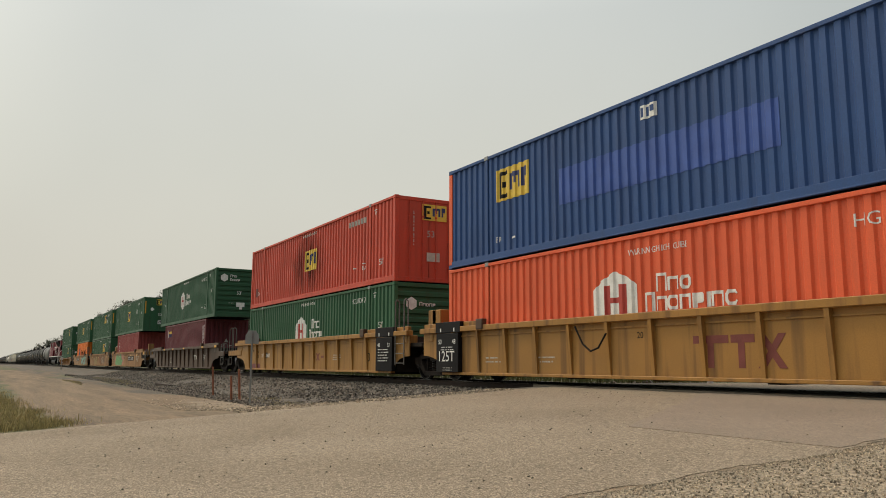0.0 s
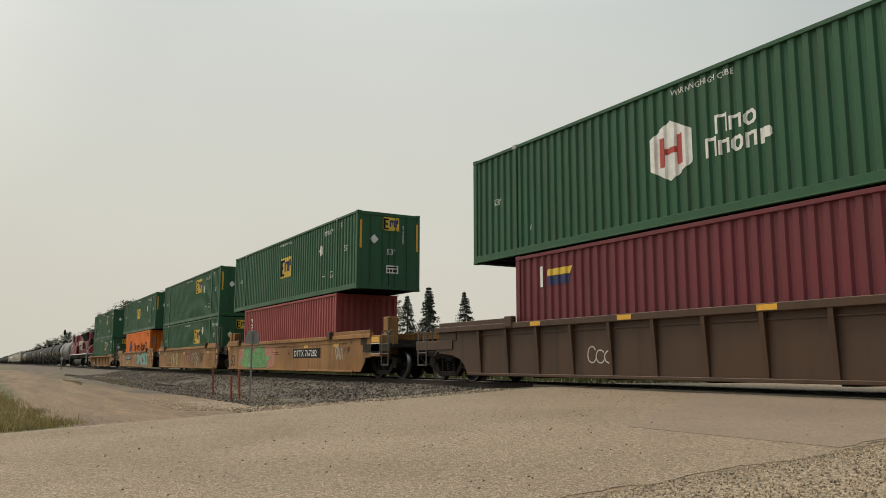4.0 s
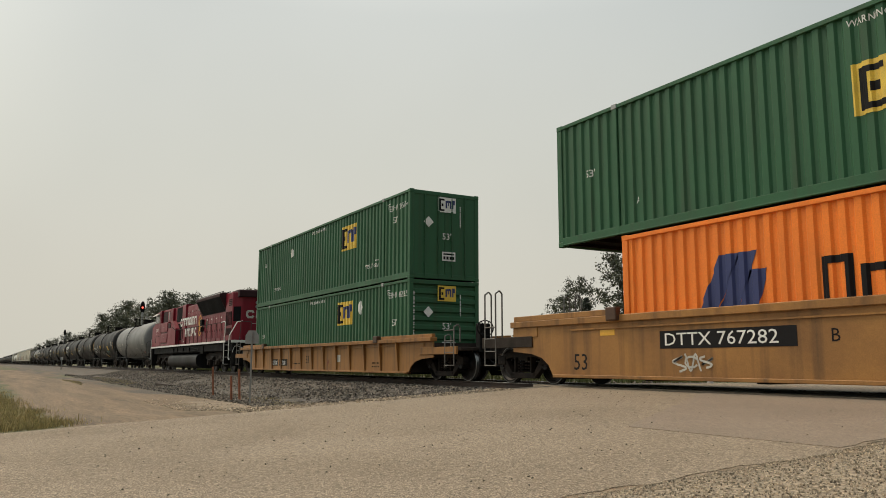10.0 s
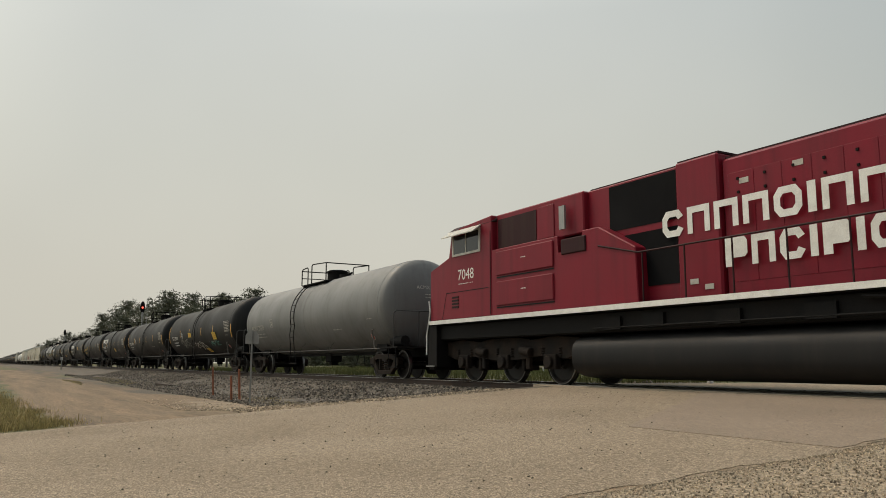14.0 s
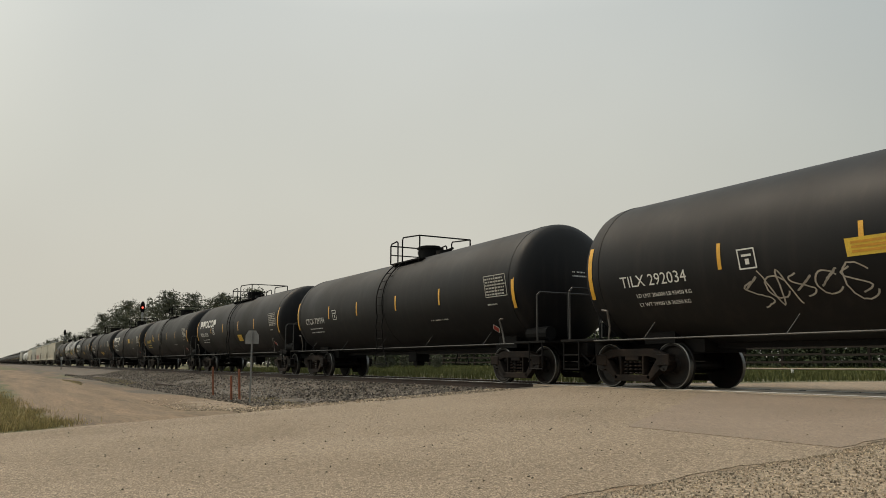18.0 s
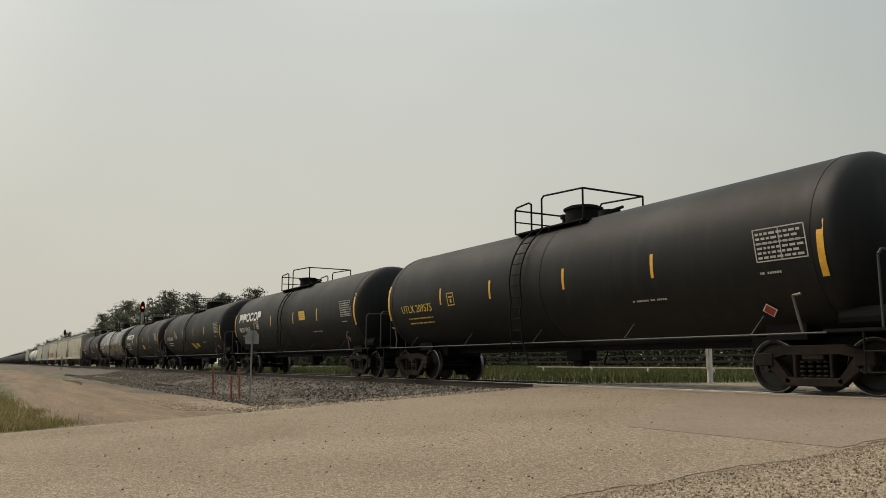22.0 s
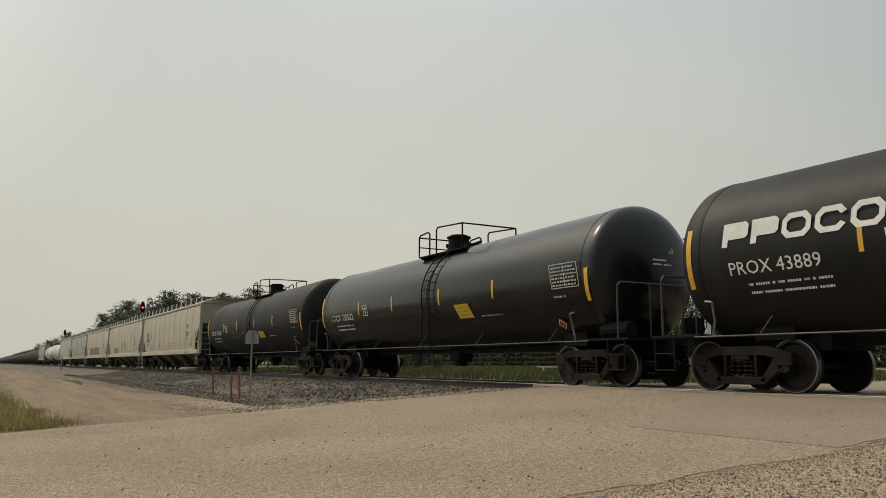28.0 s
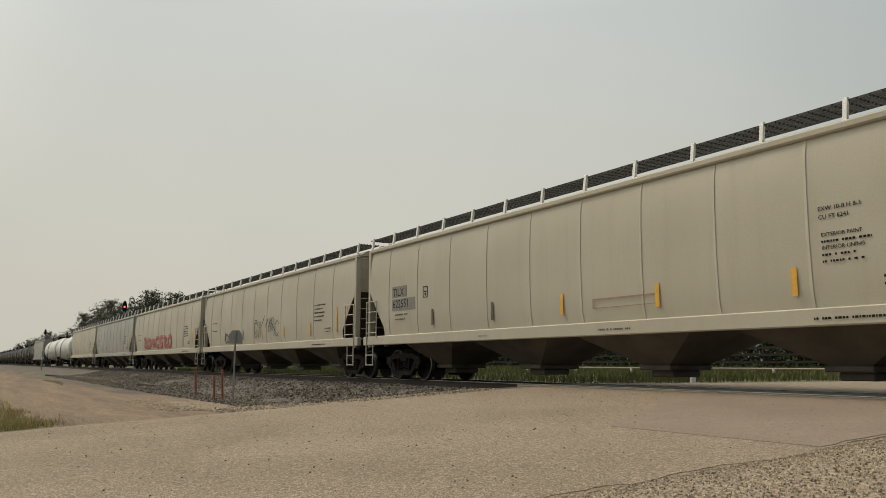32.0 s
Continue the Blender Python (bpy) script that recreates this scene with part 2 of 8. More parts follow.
    # leaf green is paled and greyed to paint in the distant haze
    "leaf": surface("haze_paled_green_leaves", (0.115, 0.118, 0.080), 0.8, second=(0.066, 0.072, 0.048), patch=0.8, amount=0.7, grain=20, fine=0.2, bump=0.0, island=0.35, spec=0.2),
    "needle": surface("dark_spruce_needles", (0.070, 0.082, 0.062), 0.85, second=(0.042, 0.052, 0.04), patch=0.8, amount=0.7, grain=20, fine=0.2, bump=0.0, island=0.35, spec=0.2),
    "grass": surface("dry_summer_grass", (0.115, 0.118, 0.042), 0.9, second=(0.062, 0.075, 0.026), patch=0.25, amount=0.8, grain=20, fine=0.1, bump=0.0, island=0.1, spec=0.2),
    "verge": surface("dull_verge_grass", (0.38, 0.30, 0.13), 0.9, second=(0.20, 0.175, 0.072), patch=1.6, amount=0.9, grain=20, fine=0.25, bump=0.0, island=0.45, spec=0.15),
    "iron": surface("bare_grey_iron", (0.15, 0.14, 0.125), 0.55, 0.3, second=(0.07, 0.055, 0.045), patch=3, amount=0.7),
    "dim_steel": surface("sooty_grey_steel", (0.055, 0.054, 0.052), 0.5, 0.2, patch=2, amount=0.5, spec=0.3),
    "scrub": surface("dusty_scrub_leaves", (0.050, 0.062, 0.032), 0.85, second=(0.030, 0.038, 0.02), patch=0.3, amount=0.8, grain=8, fine=0.2, bump=0.0, island=0.3, spec=0.15),
    "bloom": surface("pale_weed_flowers", (0.42, 0.33, 0.15), 0.9, island=0.3, bump=0.0),
    # brown steel with the shade at the well car ends put into its colour
    "shaded_steel": surface("shade_darkened_brown_steel", (0.036, 0.026, 0.020), 0.8, spec=0.2, second=(0.014, 0.012, 0.010), patch=2, amount=0.8, grain=40, fine=0.2, bump=0.1),
    "fence": surface("weathered_fence_wood", (0.034, 0.028, 0.023), 0.9, spec=0.2, patch=5, amount=0.6),
}


def chips(m, scale, lo, hi):
    """Loose chippings: every cell of a fine cell pattern takes a lightness of its own."""
    n, l = m.node_tree.nodes, m.node_tree.links
    b = n["Principled BSDF"]
    co, v, sep, r, x = (n.new("ShaderNode" + k) for k in ("TexCoord", "TexVoronoi", "SeparateColor", "MapRange", "Mix"))
    v.inputs["Scale"].default_value = scale
    r.inputs[3].default_value, r.inputs[4].default_value = lo, hi
    x.data_type, x.blend_type = "RGBA", "MULTIPLY"
    x.inputs[0].default_value = 1.0
    l.new(co.outputs["Object"], v.inputs["Vector"])
    l.new(v.outputs["Color"], sep.inputs[0])
    l.new(sep.outputs[0], r.inputs[0])
    l.new(b.inputs["Base Color"].links[0].from_socket, x.inputs[6])
    l.new(r.outputs[0], x.inputs[7])
    l.new(x.outputs[2], b.inputs["Base Color"])
    return m


def ground_material():
    """Bare ochre dirt with wheel tracks, grass, cinders and pale gravel by the sheet's own values."""
    m = surface("ground_soil", (0.178, 0.119, 0.067), 0.95, second=(0.108, 0.077, 0.047), patch=0.9, amount=1.0, grain=24, fine=0.28, bump=0.6, mid=0.22, stretch=(0.12, 1.5, 1))
    n, l = m.node_tree.nodes, m.node_tree.links
    b = n["Principled BSDF"]
    src = b.inputs["Base Color"].links[0].from_socket
    co = n.new("ShaderNodeTexCoord")
    ragged = n.new("ShaderNodeTexNoise")
    ragged.inputs["Scale"].default_value, ragged.inputs["Detail"].default_value = 1.3, 8
    l.new(co.outputs["Object"], ragged.inputs["Vector"])
    for key, a, c, scale in (("cinder", (0.108, 0.086, 0.063), (0.046, 0.037, 0.028), 14), ("gravel", (0.36, 0.285, 0.20), (0.16, 0.122, 0.080), 30), ("grassy", (0.108, 0.098, 0.038), (0.058, 0.060, 0.022), 3)):
        at = n.new("ShaderNodeAttribute")
        at.attribute_name = key
        add, edge = n.new("ShaderNodeMath"), n.new("ShaderNodeMapRange")
        add.operation = "ADD"
        edge.inputs[1].default_value, edge.inputs[2].default_value = 0.80, 1.20
        l.new(at.outputs["Fac"], add.inputs[0])
        l.new(ragged.outputs["Fac"], add.inputs[1])
        l.new(add.outputs[0], edge.inputs[0])
        t = n.new("ShaderNodeTexNoise")
        t.inputs["Scale"].default_value, t.inputs["Detail"].default_value = scale, 6
        l.new(co.outputs["Object"], t.inputs["Vector"])
        r = n.new("ShaderNodeValToRGB")
        r.color_ramp.elements[0].position, r.color_ramp.elements[0].color = 0.38, (*c, 1)
        r.color_ramp.elements[1].position, r.color_ramp.elements[1].color = 0.62, (*a, 1)
        l.new(t.outputs["Fac"], r.inputs[0])
        x = n.new("ShaderNodeMix")
        x.data_type = "RGBA"
        l.new(edge.outputs[0], x.inputs[0])
        l.new(src, x.inputs[6])
        l.new(r.outputs[0], x.inputs[7])
        src = x.outputs[2]
    l.new(src, b.inputs["Base Color"])
    return chips(m, 55, 0.72, 1.28)


def road_material():
    m = surface("sun_bleached_chip_seal", (0.262, 0.208, 0.150), 0.92, second=(0.212, 0.167, 0.120), patch=0.45, amount=0.8, grain=75, fine=0.6, bump=1.0, spec=0.2, mid=0.25)
    return chips(m, 85, 0.62, 1.40)


M["ground"], M["road"] = ground_material(), road_material()
M["patch"] = surface("newer_asphalt_patch", (0.222, 0.170, 0.124), 0.9, second=(0.186, 0.142, 0.105), patch=0.6, amount=0.6, grain=75, fine=0.6, bump=0.5, mid=0.15)
M["tar"] = surface("dark_broken_road_edge", (0.062, 0.052, 0.036), 0.9, second=(0.13, 0.102, 0.07), patch=3, amount=0.7, grain=40, fine=0.3, bump=0.6)


# ---- mesh helpers ----
def box(bm, x0, x1, y0, y1, z0, z1):
    v = [bm.verts.new((x, y, z)) for z in (z0, z1) for x, y in ((x0, y0), (x1, y0), (x1, y1), (x0, y1))]
    for f in ((3, 2, 1, 0), (4, 5, 6, 7), (0, 1, 5, 4), (1, 2, 6, 5), (2, 3, 7, 6), (3, 0, 4, 7)):
        bm.faces.new([v[i] for i in f])


def tube(bm, a, b, r, seg=8, r2=None, caps=True):
    a, b = Vector(a), Vector(b)
    q = (b - a).to_track_quat("Z", "Y")
    rings = []
    for p, rr in ((a, r), (b, r if r2 is None else r2)):
        rings.append([bm.verts.new(p + q @ Vector((rr * math.cos(2 * math.pi * i / seg), rr * math.sin(2 * math.pi * i / seg), 0))) for i in range(seg)])
    for i in range(seg):
        bm.faces.new((rings[0][i], rings[0][(i + 1) % seg], rings[1][(i + 1) % seg], rings[1][i]))
    if caps:
        bm.faces.new(rings[0][::-1])
        bm.faces.new(rings[1])


def pipe(bm, pts, r, seg=6):
    for a, b in zip(pts, pts[1:]):
        tube(bm, a, b, r, seg)


def prism(bm, pts, y0, y1, axis="y"):
    """A flat outline (u, z) drawn out from y0 to y1 along an axis."""
    def at(u, w, d):
        return (u, d, w) if axis == "y" else (d, u, w)
    a = [bm.verts.new(at(u, w, y0)) for u, w in pts]
    b = [bm.verts.new(at(u, w, y1)) for u, w in pts]
    k = len(pts)
    for i in range(k):
        bm.faces.new((a[i], a[(i + 1) % k], b[(i + 1) % k], b[i]))
    bm.faces.new(a[::-1])
    bm.faces.new(b)


def mesh_of(name, bm, material, smooth=False, bevel=0.0):
    if bevel:
        bmesh.ops.bevel(bm, geom=bm.edges[:], offset=bevel, segments=1, affect="EDGES", clamp_overlap=True)
    bmesh.ops.recalc_face_normals(bm, faces=bm.faces[:])
    me = bpy.data.meshes.new(name)
    bm.to_mesh(me)
    bm.free()
    me.materials.append(material)
    if smooth:
        me.shade_smooth()
        me.set_sharp_from_angle(angle=radians(38))
    return me


def part(name, bm, material, parent, label="", smooth=False, bevel=0.0, at=None):
    ob = new(name, mesh_of(name, bm, material, smooth, bevel))
    ob.parent = parent
    if at is not None:
        ob.matrix_basis = at
    if label:
        ob["label"] = label
    return ob


def thing(name, label, category, group="", m=None):
    ob = new(name)
    ob.empty_display_size = 0.3
    if m is not None:
        ob.matrix_basis = m
    return tagged(ob, label, category, group)


def boxes(name, material, parent, rows, label="", bevel=0.0, split=False):
    if split:
        return [boxes(name, material, parent, [r], label, bevel) for r in rows]
    bm = bmesh.new()
    for r in rows:
        box(bm, *r)
    return part(name, bm, material, parent, label, bevel=bevel)


def lettering(text, size, material, parent, at, name="lettering", wide=1.0):
    """Writing laid flat on a surface, from the built-in font. at: pose of its lower left corner; it reads along local x."""
    cu = bpy.data.curves.new("text", "FONT")
    cu.body, cu.size, cu.extrude, cu.resolution_u = text, size, 0.0015, 2
    tmp = bpy.data.objects.new("text", cu)
    me = bpy.data.meshes.new_from_object(tmp)
    bpy.data.objects.remove(tmp)
    bpy.data.curves.remove(cu)
    if wide != 1.0:
        me.transform(Matrix.Diagonal((wide, 1, 1, 1)))
    me.materials.clear()
    me.materials.append(material)
    ob = new(name, me)
    ob.parent = parent
    ob.matrix_basis = at
    return ob


def side(x, z, y):
    """Pose of a flat mark on the side that faces -y."""
    return pose(x, y, z, 90, 0, 0)


def front(y, z, x):
    """Pose of a flat mark on the end that faces +x."""
    return pose(x, y, z, 90, 0, 90)


def marks(name, material, parent, at, rects, label=""):
    """Flat bars (u0, u1, v0, v1, optional slant) laid on a surface, in the surface's own plane."""
    if name == "faded_trade_mark" and len(rects) > 1:
        return [marks(name, material, parent, at, [r], label) for r in rects]
    bm = bmesh.new()
    for r in rects:
        u0, u1, v0, v1 = r[:4]
        k = r[4] if len(r) > 4 else 0.0
        h = r[5] if len(r) > 5 else 0.003
        lo = [bm.verts.new(p) for p in ((u0, v0, 0), (u1, v0, 0), (u1 + k, v1, 0), (u0 + k, v1, 0))]
        hi = [bm.verts.new((v.co.x, v.co.y, h)) for v in lo]
        bm.faces.new(hi)
        for i in range(4):
            bm.faces.new((lo[i], lo[(i + 1) % 4], hi[(i + 1) % 4], hi[i]))
    return part(name, bm, material, parent, label, at=at)


def outline_mark(name, material, parent, at, pts, label="", h=0.003):
    bm = bmesh.new()
    lo = [bm.verts.new((u, v, 0)) for u, v in pts]
    hi = [bm.verts.new((u, v, h)) for u, v in pts]
    bm.faces.new(hi)
    for i in range(len(pts)):
        bm.faces.new((lo[i], lo[(i + 1) % len(pts)], hi[(i + 1) % len(pts)], hi[i]))
    bmesh.ops.triangulate(bm, faces=[f for f in bm.faces if len(f.verts) > 4])
    return part(name, bm, material, parent, label, at=at)


def small_print(parent, at, width, rows, pitch=0.07, material=None, seed=1, name="small_print"):
    """Lines of writing too small to read: plain bars."""
    rnd = random.Random(seed)
    rects = []
    for i in range(rows):
        u = 0.0
        end = width * rnd.uniform(0.75, 1.0)
        while u < end:
            w = rnd.uniform(0.018, 0.05)
            rects.append((u, min(u + w, end), -i * pitch, -i * pitch + min(pitch * 0.34, 0.042)))
            u += w + (0.016 if rnd.random() < .8 else 0.06)
    return tagged(marks(name, material or M["white"], parent, at, rects), kind="stuff")


# ---- plan ----
TRACK_Y = 12.73
ROAD_X0, ROAD_X1 = -14.7, -4.55


def smooth(a, b, x):
    t = min(max((x - a) / (b - a), 0), 1)
    return t * t * (3 - 2 * t)


def road_z(y):
    if y < 11.0:
        return max(-0.645 + 0.0537 * y, -1.2)
    if y < 12.0:
        return -0.054 + (y - 11.0) * 0.05
    if y < 13.5:
        return -0.004
    return max(-0.004 - 0.003 * (y - 13.5), -0.2)


def ground_z(x, y):
    if y > 300:
        return -0.1
    near = 1 - smooth(0.3, 5.5, max(ROAD_X0 - x, x - ROAD_X1, 0))
    base = -0.66 if y < TRACK_Y else -0.45 + 0.35 * smooth(13, 17, y) + 0.25 * smooth(17, 40, y)
    if y < 2:
        base -= 0.02 * (2 - y) if y > -20 else 0.44
    base += 0.05 * noise.noise((x * 0.11, y * 0.11, 0)) + 0.03 * noise.noise((x * 0.5, y * 0.5, 3))
    inside = ROAD_X0 + 0.2 < x < ROAD_X1 - 1.2
    return base * (1 - near) + (road_z(y) - (0.035 if inside else 0.004)) * near


def build_ground():
    xs = [-3000, -1500, -800, -450, -300, -220] + [-180 + 4 * i for i in range(25)] + [-80 + 1.0 * i for i in range(95)] + [16, 20, 26, 34, 45, 60, 90, 150, 300, 700, 1500, 3000]
    ys = [-3000, -1200, -500, -200, -90, -50, -30, -20] + [-14 + 1.0 * i for i in range(14)] + [0.5 * i for i in range(26)] + [13.0 + i for i in range(23)] + [38, 41, 45, 50, 58, 70, 90, 130, 220, 450, 1000, 3000]
    verts, faces = [], []
    for y in ys:
        for x in xs:
            far = abs(x) > 400 or abs(y) > 300
            verts.append((x, y, (-0.7 if y < 12 else 0.1) if far else ground_z(x, y)))
    w = len(xs)
    for j in range(len(ys) - 1):
        for i in range(w - 1):
            faces.append((j * w + i, j * w + i + 1, (j + 1) * w + i + 1, (j + 1) * w + i))
    me = bpy.data.meshes.new("ground")
    me.from_pydata(verts, [], faces)
    me.shade_smooth()
    grassy, gravel, cinder = (me.attributes.new(k, "FLOAT", "POINT") for k in ("grassy", "gravel", "cinder"))
    for i, (x, y, z) in enumerate(verts):
        wob = noise.noise((x * 0.22, y * 0.3, 8))
        g = k = r = 0.0
        if y > 17.5:
            g = 1.0
        elif x < -9 and y < 9:
            g = smooth(1.6, 0.6, y + 0.5 * wob)
            g = max(g, 0.9 * smooth(0.12, 0.4, noise.noise((x * 0.06, y * 0.5, 5))) if 4.4 < y < 7.5 and x < -27 else 0)
            if x < -150:
                g = max(g, 0.8 * smooth(6.5, 4.0, y))
        if x < -9:
            toe = 4.6 + 1.9 * smooth(-34, -24, x) - 0.006 * max(-60 - x, -30)
            k = smooth(toe - 0.6, toe + 0.9, y + 0.8 * wob) * (1 if y < 17.5 else 0) * (1 if y > 8 else min(1, .62 + .8 * noise.noise((x * 0.13, y * 0.9, 11))))
            r = 0.55 * smooth(4.2, 5.4, y + 0.6 * wob) * smooth(-31, -23, x) * smooth(8.6, 7.2, y)
            r = max(r, smooth(0.5, 0.1, ROAD_X0 - x) * 0.6)
        else:
            r = smooth(0.0, 0.5, x - ROAD_X1 + 0.5) * smooth(10, 5, x)
            g *= 1 - r
        grassy.data[i].value, gravel.data[i].value, cinder.data[i].value = g, r, k
    me.materials.append(M["ground"])
    tagged(new("ground", me), kind="structure")


def strip(name, xs, ys, zf, material, thick=0.12):
    """A slab with its upper face at zf(x, y) and real edges."""
    bm = bmesh.new()
    top = [[bm.verts.new((xf(y) if callable(xf) else xf, y, zf(y))) for xf in xs] for y in ys]
    for j in range(len(ys) - 1):
        for i in range(len(xs) - 1):
            bm.faces.new((top[j][i], top[j][i + 1], top[j + 1][i + 1], top[j + 1][i]))
    ring = [top[0][i] for i in range(len(xs))] + [top[j][-1] for j in range(1, len(ys))] + [top[-1][i] for i in range(len(xs) - 2, -1, -1)] + [top[j][0] for j in range(len(ys) - 2, 0, -1)]
    low = [bm.verts.new((v.co.x, v.co.y, v.co.z - thick)) for v in ring]
    for i in range(len(ring)):
        k = (i + 1) % len(ring)
        bm.faces.new((ring[i], low[i], low[k], ring[k]))
    ob = new(name, mesh_of(name, bm, material))
    return tagged(ob, kind="structure")


def build_road():
    def left(y):
        return ROAD_X0 + 0.10 * noise.noise((y * 0.8, 0, 0)) + 0.05 * noise.noise((y * 3.1, 2, 0))

    def right(y):
        return ROAD_X1 + 0.16 * noise.noise((y * 0.7, 5, 0)) + 0.08 * noise.noise((y * 3.7, 7, 0)) + 0.05 * noise.noise((y * 11.0, 3, 0))
    ys = [-60, -30, -15] + [-8 + 0.1 * i for i in range(195)] + [11.55]
    strip("road", [left, -12, -9.5, -7, right], ys, road_z, M["road"])
    strip("road_far_side", [ROAD_X0 + 0.2, -12, -9.5, -7, ROAD_X1], [13.95, 14.5, 16, 18, 21, 25, 30, 40, 60, 120], road_z, M["road"])
    # darker resurfaced strip beside the rails, with its own slight edge
    strip("road_patch", [lambda y: -7.4 - 0.62 * (y - 6.9) + .10 * noise.noise((y * 4, 0, 9)), lambda y: ROAD_X1 - .06 + .16 * noise.noise((y * 0.7, 5, 0)) + .08 * noise.noise((y * 3.7, 7, 0))], [6.9 + 0.23 * i for i in range(21)], lambda y: road_z(y) + 0.006, M["patch"], 0.02)
    # crossing surface: between and outside the rails
    for name, y0, y1 in (("crossing_panel_near", 11.56, TRACK_Y - 0.80), ("crossing_panel_centre", TRACK_Y - 0.63, TRACK_Y + 0.63), ("crossing_panel_far", TRACK_Y + 0.80, 13.94)):
        bm = bmesh.new()
        for k in range(4):
            x0 = -15.6 + k * 3.0
            box(bm, x0, x0 + 2.985, y0, y1, -0.2, -0.008 + 0.003 * (k % 2))
        tagged(new(name, mesh_of(name, bm, M["concrete"], bevel=0.008)), kind="structure")


def build_track():
    for y in (TRACK_Y - 0.7525, TRACK_Y + 0.7525):
        tr = new("rail")
        tagged(tr, kind="structure")
        tr.name = "rail_near" if y < TRACK_Y else "rail_far"
        bm = bmesh.new()
        outline = [(-0.075, -0.186), (0.075, -0.186), (0.075, -0.172), (0.012, -0.150), (0.012, -0.045), (0.036, -0.036), (0.036, -0.006), (-0.036, -0.006), (-0.036, -0.036), (-0.012, -0.045), (-0.012, -0.150), (-0.075, -0.172)]
        prism(bm, [(y + a, b) for a, b in outline], -420, 260, axis="x")
        part("rail_web", bm, M["rail"], tr)
        bm = bmesh.new()
        prism(bm, [(y - 0.034, -0.008), (y + 0.034, -0.008), (y + 0.030, 0.0), (y - 0.030, 0.0)], -420, 260, axis="x")
        part("rail_head", bm, M["rail_head"], tr)
    # ballast bed
    bm = bmesh.new()
    xs = [-420, -300, -200, -140] + [-100 + 1.2 * i for i in range(71)] + [-15.7]
    prof = [(-5.2, -0.72), (-4.4, -0.62), (-3.3, -0.50), (-2.0, -0.26), (-1.5, -0.21), (-0.9, -0.205), (-0.6, -0.25), (0.6, -0.25), (0.9, -0.205), (1.5, -0.21), (2.0, -0.26), (3.2, -0.5), (4.2, -0.7)]
    rows = []
    for x in xs:
        rows.append([bm.verts.new((x, TRACK_Y + a + (0.45 * noise.noise((x * 0.16, a, 1)) if abs(a) > 3 else 0), b + 0.045 * noise.noise((x * 0.9, a * 1.7, 2)))) for a, b in prof])
    for p, q in zip(rows, rows[1:]):
        for i in range(len(prof) - 1):
            bm.faces.new((p[i], p[i + 1], q[i + 1], q[i]))
    tagged(new("ballast_bed", mesh_of("ballast_bed", bm, M["ballast"], smooth=True)), kind="structure")
    bm = bmesh.new()
    rows = []
    for x in (-3.5, 20, 80, 260):
        rows.append([bm.verts.new((x, TRACK_Y + a, b)) for a, b in prof])
    for p, q in zip(rows, rows[1:]):
        for i in range(len(prof) - 1):
            bm.faces.new((p[i], p[i + 1], q[i + 1], q[i]))
    tagged(new("ballast_bed_east", mesh_of("ballast_bed_east", bm, M["ballast"])), kind="structure")
    # sleepers
    bm = bmesh.new()
    box(bm, -0.115, 0.115, -1.3, 1.3, -0.36, -0.185)
    me = mesh_of("sleeper", bm, M["tie"], bevel=0.01)
    bed = bpy.data.objects["ballast_bed"]
    rnd = random.Random(11)
    for i in range(170):
        ob = new("sleeper", me)
        ob.parent = bed
        ob.matrix_basis = pose(-16.1 - i * 0.535, TRACK_Y + rnd.uniform(-.03, .03), rnd.uniform(-0.01, 0.005), 0, 0, rnd.uniform(-1, 1))


def scatter_stones(name, count, place, material, lo, hi, label, category, seed):
    """Loose stones, each a small irregular solid."""
    rnd = random.Random(seed)
    verts, faces = [], []
    base = [Vector(p).normalized() for p in ((1, 0, -.3), (-.5, .87, -.3), (-.5, -.87, -.3), (.6, .5, .6), (-.7, .3, .6), (.1, -.8, .6))]
    tri = ((0, 2, 1), (0, 1, 3), (1, 4, 3), (1, 2, 4), (2, 5, 4), (2, 0, 5), (0, 3, 5), (3, 4, 5))
    for _ in range(count):
        x, y, z = place(rnd)
        s = rnd.uniform(lo, hi)
        q = Euler((rnd.uniform(0, 6), rnd.uniform(0, 6), rnd.uniform(0, 6))).to_matrix()
        k = len(verts)
        st = (rnd.uniform(.7, 1.2), rnd.uniform(.7, 1.2), rnd.uniform(.5, .9))
        for p in base:
            w = q @ Vector((p.x * st[0], p.y * st[1], p.z * st[2])) * s * rnd.uniform(.8, 1.15)
            verts.append((x + w.x, y + w.y, z + w.z))
        faces += [tuple(k + i for i in f) for f in tri]
    me = bpy.data.meshes.new(name)
    me.from_pydata(verts, [], faces)
    me.materials.append(material)
    return tagged(new(name, me), label, category, kind="stuff")


build_ground()
build_road()
build_track()

# ---- running gear ----
MOVES = []          # things that roll with the train, with their place along it
SPINS = []          # wheelsets, each turning on its truck


def spin_rows(x, r=0.46):
    rows = []
    for i in range(961):
        t = i / 30
        rows.append((t, pose(x, 0, r, 0, math.degrees(run(t) / r) % 360, 0)))
    return rows


def run(t):
    """How far the train has rolled, in metres."""
    return 11.08 * t + 0.0023 * t * t


